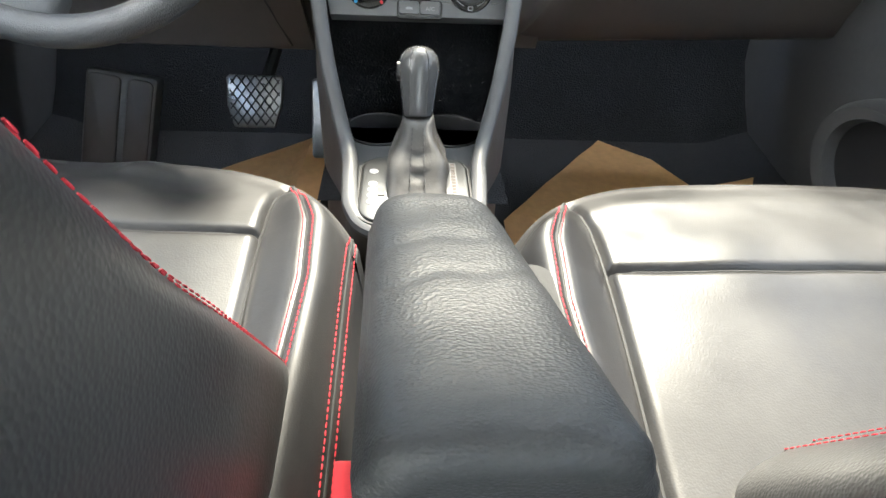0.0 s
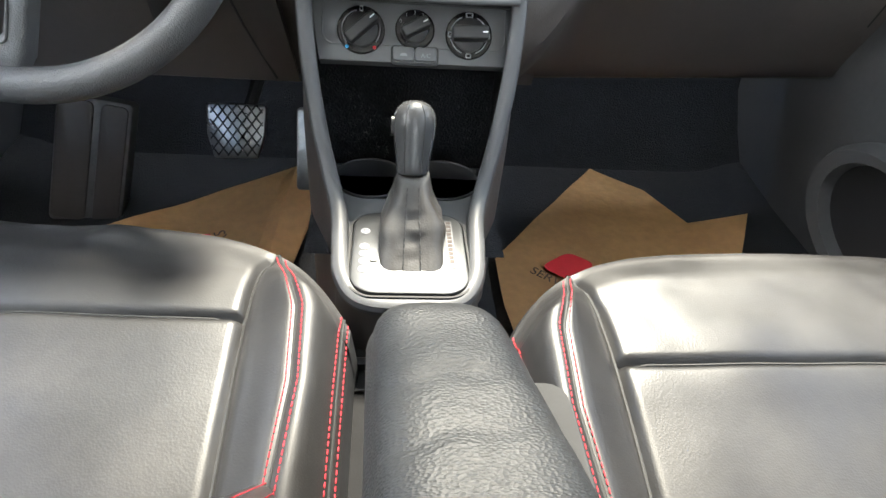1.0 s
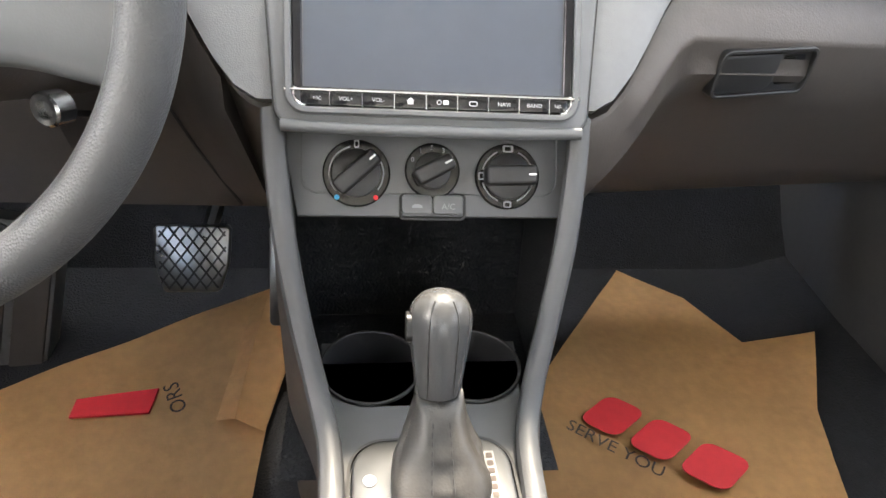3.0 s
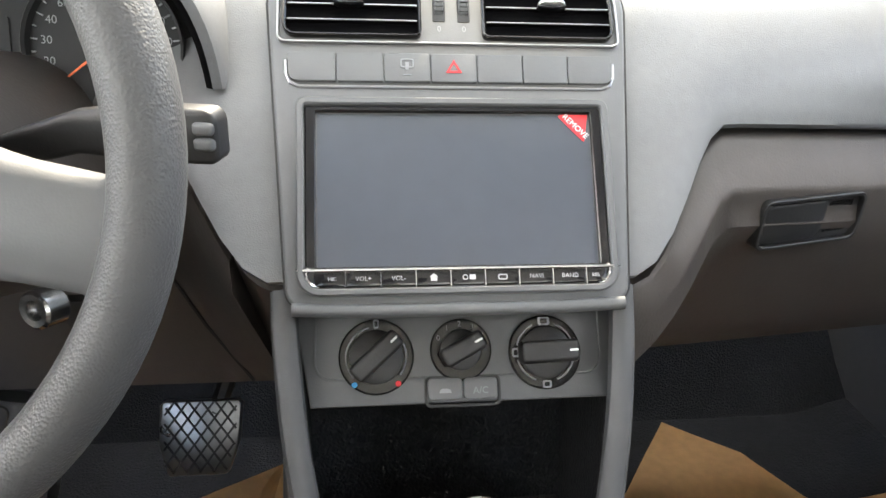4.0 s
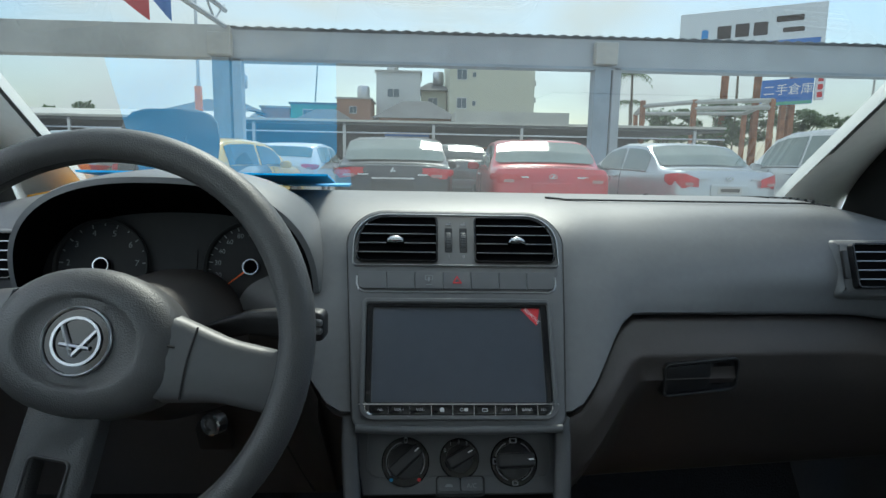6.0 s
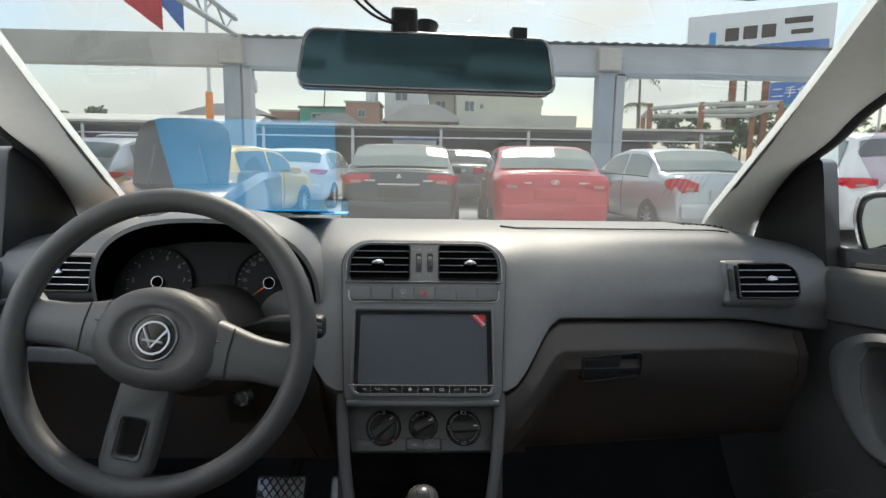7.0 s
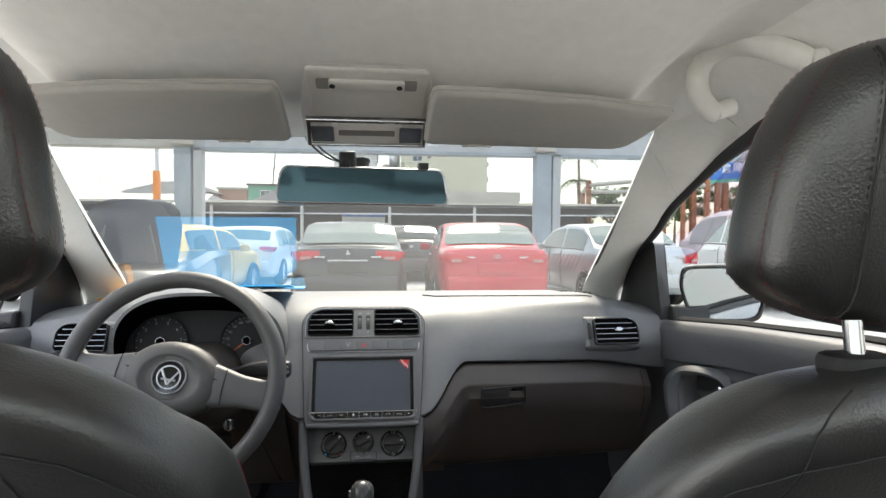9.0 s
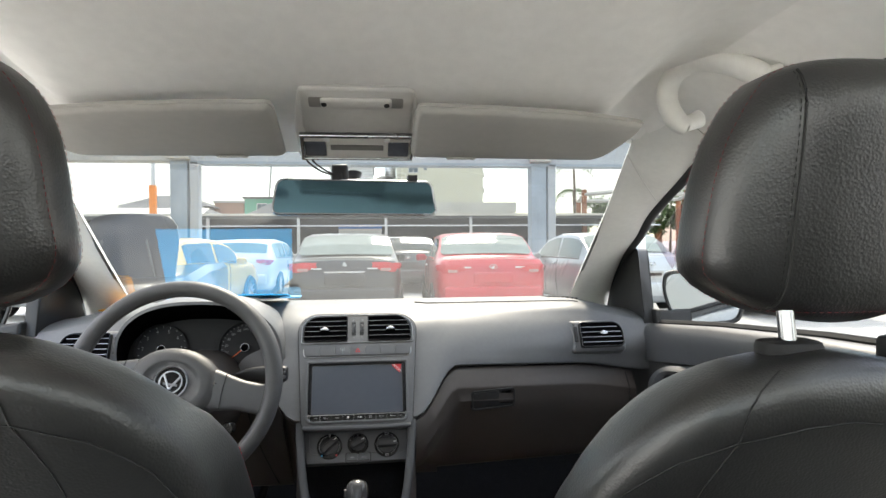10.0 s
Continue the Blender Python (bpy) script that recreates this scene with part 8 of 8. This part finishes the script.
b3 = building("tower_block", "grey green stair tower behind the houses", 0.4, 3.0, 64, 70, 7.4, "beigewall", [(1.6, 6.3, 1.0, 0.8)], ("hip", 1.1, "darkroof"))
tank(2.2, 66, 8.2, b3)
building("tiled_house", "low house with broad dark tiled roof", -3.2, 3.0, 52, 59, 3.9, "brick", [(0.8, 3.2, 1.6, 0.7)], ("hip", 1.7, "darkroof"))
b4 = building("brick_house", "terracotta brick house with a roof tank", -7.5, -4.4, 58, 64, 5.9, "brick", [(-6.0, 4.9, 0.7, 0.7)], ("flat", 0.15, "conc"))
tank(-5.2, 60, 6.0, b4)
building("green_shed", "green clad shed among low roofs", -12.6, -7.9, 62, 68, 5.6, "greenpaint", [(-10.9, 4.6, 1.0, 1.1)], ("flat", 0.2, "darkroof"))
building("brick_house", "dull brown house behind the sheds", -15.5, -12.7, 62, 68, 5.2, "brick", [], ("flat", 0.2, "conc"))
building("tiled_house", "low house with wide grey roof", -22.0, -13.0, 50, 58, 3.3, "conc", [], ("hip", 1.5, "darkroof"))
building("tiled_house", "distant house with dark roof", -10.5, -6.0, 55, 58, 3.6, "conc", [], ("hip", 1.2, "darkroof"))
building("steel_hall", "hall with pale metal roof", 3.0, 11.3, 46, 52, 3.4, "tinroof", [], ("flat", 0.8, "tinroof"))
building("red_roof_house", "distant white house with red roof", 58, 66, 70, 78, 4.5, "whitewall", [], ("hip", 2.2, "rust"))
building("white_house", "distant two-storey white house", 66, 80, 66, 76, 6.5, "whitewall", [(68 + 2.2 * k, z, 1.3, 1.3) for k in range(5) for z in (2.5, 5.0)], ("flat", 0.3, "darkroof"))
building("crane_yard_shed", "low shed with slanted dark metal roof", -22.5, -15.5, 58, 64, 4.6, "conc", [], ("hip", 1.2, "darkroof"))
tank(-16.8, 60, 6.8, b4)

# long low shed across the yard: eave, posts, shade inside painted on back wall
shed = thing("long_shed", "long low open shed with dark inside and pale eave", "shed", (0, 30, G))
bm = B()
box(bm, -34, 15.5, 30.0, 42, 2.32, 2.46)
part("roof_edge", bm, "darkroof", shed)
bm = B()
box(bm, -34, 15.5, 29.8, 30.1, 2.47, 2.57)
part("eave", bm, "tinroof", shed)
bm = B()
loft(bm, [[(x, 30.0, 2.58) for x in (-34, -20, -8.2)], [(x, 36.0, 3.2) for x in (-34, -20, -9.4)]], False)
part("pitched_roof", bm, "tinroof", shed)
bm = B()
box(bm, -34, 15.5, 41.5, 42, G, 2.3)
part("shaded_back_wall", bm, "shade", shed)
for k in range(11):
    x = -30 + 4.4 * k
    bm = B()
    box(bm, x - 0.07, x + 0.07, 30.0, 30.14, G, 2.4)
    part("post", bm, "alloy", shed)
bm = B()
tube(bm, [(-34, 29.9, 1.95), (15.5, 29.9, 1.95)], 0.04, 6)
part("rail", bm, "alloy", shed)
# pale lorry box and racks inside the shed
lorry = thing("lorry", "pale blue and white lorry box parked in the shed", "lorry", (-0.3, 33, G))
bm = B()
box(bm, -1.7, 0.6, 32, 37, 0.5, 2.05)
part("box", bm, "whitewall", lorry)
bm = B()
box(bm, -1.72, 0.62, 31.97, 32.0, 1.85, 2.07)
part("stripe", bm, "signblue", lorry)
rack = thing("rack", "brown timber racks under the shed", "rack", (2, 32, G))
for x in (1.2, 3.4):
    bm = B()
    for dx in (0, 1.0):
        box(bm, x + dx, x + dx + 0.08, 31.5, 31.6, G, 1.35)
    for z in (0.3, 0.8, 1.3):
        box(bm, x, x + 1.08, 31.48, 31.62, z, z + 0.07)
    part("frame", bm, "rust", rack)

# hoardings on rusty legs
hb = thing("billboard", "large white roadside hoarding with blue lettering bars", "billboard", (26, 48, G))
HB = Face((26.0, 48.0, 10.9), (0.93, -0.36, 0.05), (0, 0, 1))
bm = B()
slab(bm, HB, rrect(-5.2, 5.2, -1.75, 1.75, 0.05, 1), -0.4, 0.0)
part("panel", bm, "signwhite", hb)
for u, v, w, h, m_ in ((-1.9, 0.1, 1.0, 1.0, "ink"), (-0.6, 0.15, 1.0, 1.0, "ink"), (0.7, 0.15, 1.0, 1.0, "ink"), (2.7, 0.75, 1.9, 0.45, "ink"), (3.0, -0.1, 1.5, 0.35, "ink"), (2.4, -1.2, 5.0, 0.75, "signblue"), (-3.3, -0.2, 0.5, 1.2, "bluefilm")):
    bm = B()
    slab(bm, HB, rrect(u - w / 2, u + w / 2, v - h / 2, v + h / 2, 0.08, 2), 0.0, 0.02)
    part("lettering_bar", bm, m_, hb)
for u in (-1.5, 0.9, 3.4):
    bm = B()
    p = HB(u, -1.75, -0.3)
    box(bm, p.x - 0.22, p.x + 0.22, p.y - 0.2, p.y + 0.2, G, p.z)
    part("leg", bm, "rust", hb)
bm = B()
for k in range(6):
    a = HB(-4.5 + 1.6 * k, -1.9, 0.2)
    tube(bm, [a, a + Vector((-0.3, -1.6, -0.25))], 0.06, 5)
    tube(bm, [a + Vector((-0.9, -1.6, -0.25)), a + Vector((0.3, -1.6, -0.25))], 0.08, 5)
part("lamp_arms", bm, "darkroof", hb)
bs = thing("shop_sign", "blue sign with white characters on a pole", "sign", (27.5, 44, 6))
SB = Face((27.6, 45.0, 6.05), (0.96, -0.28, 0.07), (0, 0, 1))
bm = B()
slab(bm, SB, rrect(-1.75, 1.75, -0.95, 0.95, 0.05, 1), -0.25, 0.0)
pnl = part("panel", bm, "signblue", bs)
lettering("lettering", "二手倉庫", 0.86, Face(SB(0.05, 0.12, 0.03), SB.u, SB.v), "white", bs)
bm = B()
slab(bm, SB, rrect(-1.7, 1.7, -0.93, -0.70, 0.03, 1), 0.0, 0.02)
part("lower_strip", bm, "greenpaint", bs)
bm = B()
slab(bm, Face(SB(2.2, 0.25, 0), SB.u, SB.v), rrect(-0.32, 0.32, -1.0, 1.0, 0.04, 1), -0.2, 0.0)
sd = part("side_panel", bm, "signwhite", bs)
for v in (0.55, -0.05, -0.6):
    bm = B()
    slab(bm, Face(SB(2.2, 0.25 + v, 0.0), SB.u, SB.v), rrect(-0.18, 0.18, -0.2, 0.2, 0.05, 1), 0.0, 0.02)
    part("lettering_bar", bm, "red", sd)
bm = B()
box(bm, 27.4, 27.8, 45.2, 45.5, G, 5.2)
part("leg", bm, "rust", bs)
# rusty open steel frame
fr2 = thing("unfinished_shed", "rusty open steel frame of an unfinished shed", "shed", (19, 40, G))
for x, y in ((14.9, 40), (17.9, 39), (22.5, 38), (16.6, 46), (24.5, 45)):
    bm = B()
    box(bm, x - 0.14, x + 0.14, y - 0.14, y + 0.14, G, 4.35 + 0.06 * (46 - y))
    part("column", bm, "rust", fr2)
for a, b in (((14.9, 40, 4.35), (17.9, 39, 4.6)), ((17.9, 39, 4.6), (22.6, 38, 4.75)), ((17.9, 39, 4.2), (22.6, 38, 4.3)), ((14.9, 40, 4.35), (16.6, 46, 4.3)), ((22.5, 38, 4.7), (24.5, 45, 4.4)), ((16.6, 46, 4.3), (24.5, 45, 4.4))):
    bm = B()
    tube(bm, [a, b], 0.16, 6)
    part("girder", bm, "conc", fr2)
# poles
for x, y, h, m_ in ((-9.2, 26, 7.5, "alloy"), (30.5, 40, 8.5, "conc"), (33.0, 42, 9.5, "alloy"), (-13.6, 80, 16, "darkroof")):
    pole = thing("street_pole", "thin street pole with a short arm", "pole", (x, y, G), "poles")
    bm = B()
    tube(bm, [(x, y, G), (x + (1.2 if h > 15 else 0), y, h)], [0.11, 0.06], 8)
    part("shaft", bm, m_, pole)
    if x > 0:
        bm = B()
        tube(bm, [(x, y, h - 0.3), (x + 2.4, y - 0.3, h - 0.1)], 0.05, 6)
        tube(bm, [(x + 1.6, y - 0.2, h - 0.15), (x + 2.8, y - 0.3, h - 0.1)], 0.16, 8, flat=0.5)
        part("lamp_arm", bm, "paintsteel", pole)
    elif h < 10:
        bm = B()
        box(bm, x - 0.12, x + 0.12, y - 0.15, y + 0.1, 1.6, 3.6)
        part("orange_panel", bm, "orangep", pole)
cab = thing("overhead_cables", "thin black overhead cables by the street", "cables", (40, 45, 8))
for z in (7.2, 8.0):
    bm = B()
    tube(bm, smooth_path([(30.5, 40, z), (45, 43, z - 0.5), (70, 46, z + 0.3)], 6), 0.03, 5)
    part("cable", bm, "rubber", cab)


# trees: trunk, limbs, and a crown of many small leaves
def tree(x, y, h, w, seed, label):
    rng = random.Random(seed)
    t = thing("tree", label, "tree", (x, y, G), "trees")
    bm = B()
    tube(bm, [(x, y, G), (x + 0.1, y, G + h * 0.3), (x - 0.05, y, G + h * 0.6)], [0.22, 0.16, 0.08], 8)
    for k in range(5):
        a = rng.uniform(0, 6.28)
        tube(bm, [(x, y, G + h * 0.4), (x + w * 0.5 * math.cos(a), y + w * 0.5 * math.sin(a), G + h * rng.uniform(0.6, 0.85))], [0.09, 0.03], 6)
    part("trunk", bm, "bark", t)
    vs, fs = [], []
    cl = [(rng.gauss(0, 0.36), rng.gauss(0, 0.36), rng.uniform(0.38, 1.0), rng.uniform(0.16, 0.32)) for _ in range(22)]
    for cx_, cy_, cz_, cr in cl:
        for _ in range(110):
            d = Vector((rng.gauss(0, 1), rng.gauss(0, 1), rng.gauss(0, 0.8))).normalized() * cr * rng.uniform(0.3, 1.05)
            p = Vector((x + (cx_ + d.x) * w, y + (cy_ + d.y) * w, G + h * cz_ + d.z * w * 0.6))
            u = Vector((rng.gauss(0, 1), rng.gauss(0, 1), rng.gauss(0, 1))).normalized() * 0.20
            v = u.orthogonal().normalized() * 0.10
            n0 = len(vs)
            vs += [p - u, p + v, p + u, p - v]
            fs.append((n0, n0 + 1, n0 + 2, n0 + 3))
    me = bpy.data.meshes.new("crown")
    me.from_pydata(vs, [], fs)
    me.materials.append(M["leaf"])
    ob = new("crown", me)
    ob.parent = t
    ob.matrix_parent_inverse = Matrix.Translation(-HOME[t])
    ob["kind"] = "stuff"
    return t


for i, (x, y, h, w) in enumerate(((20.5, 50, 5.0, 2.6), (24.5, 49, 5.6, 3.0), (28.0, 50, 6.2, 3.0), (31.5, 49, 5.2, 2.6), (36.5, 52, 5.0, 3.0), (13.6, 64, 5.4, 2.2), (1.6, 49.5, 3.6, 1.6), (43.0, 55, 4.6, 2.6), (50.0, 55, 4.4, 2.4), (57.0, 56, 4.6, 3.0), (-28.0, 50, 4.5, 2.5))):
    tree(x, y, h, w, i, "green leafy tree beyond the yard")
# palms
for i, (x, y, h) in enumerate(((19.6, 56, 8.6), (19.9, 57, 6.2), (31.5, 60, 11.0))):
    rng = random.Random(50 + i)
    t = thing("palm_tree", "tall palm with drooping fronds", "tree", (x, y, G), "palms")
    bm = B()
    tube(bm, [(x, y, G), (x + 0.15, y, h * 0.5), (x, y, h)], [0.2, 0.14, 0.10], 8)
    part("trunk", bm, "bark", t)
    for k in range(11):
        a, droop = 2 * math.pi * k / 11 + rng.uniform(-0.2, 0.2), rng.uniform(0.6, 1.4)
        bm = B()
        for j in range(9):
            q = j / 9
            r, z = 1.9 * q, h + 0.7 * q - droop * 1.6 * q * q
            p = Vector((x + r * math.cos(a), y + r * math.sin(a), z))
            n = Vector((-math.sin(a), math.cos(a), 0))
            for s in (-1, 1):
                e = p + n * s * 0.55 * (1 - 0.6 * q) + Vector((0.15 * math.cos(a), 0.15 * math.sin(a), -0.35))
                bm.faces.new([bm.verts.new(v) for v in (p, p + Vector((0.12 * math.cos(a), 0.12 * math.sin(a), 0)), e)])
        part("frond", bm, "leaf", t, smooth=0)
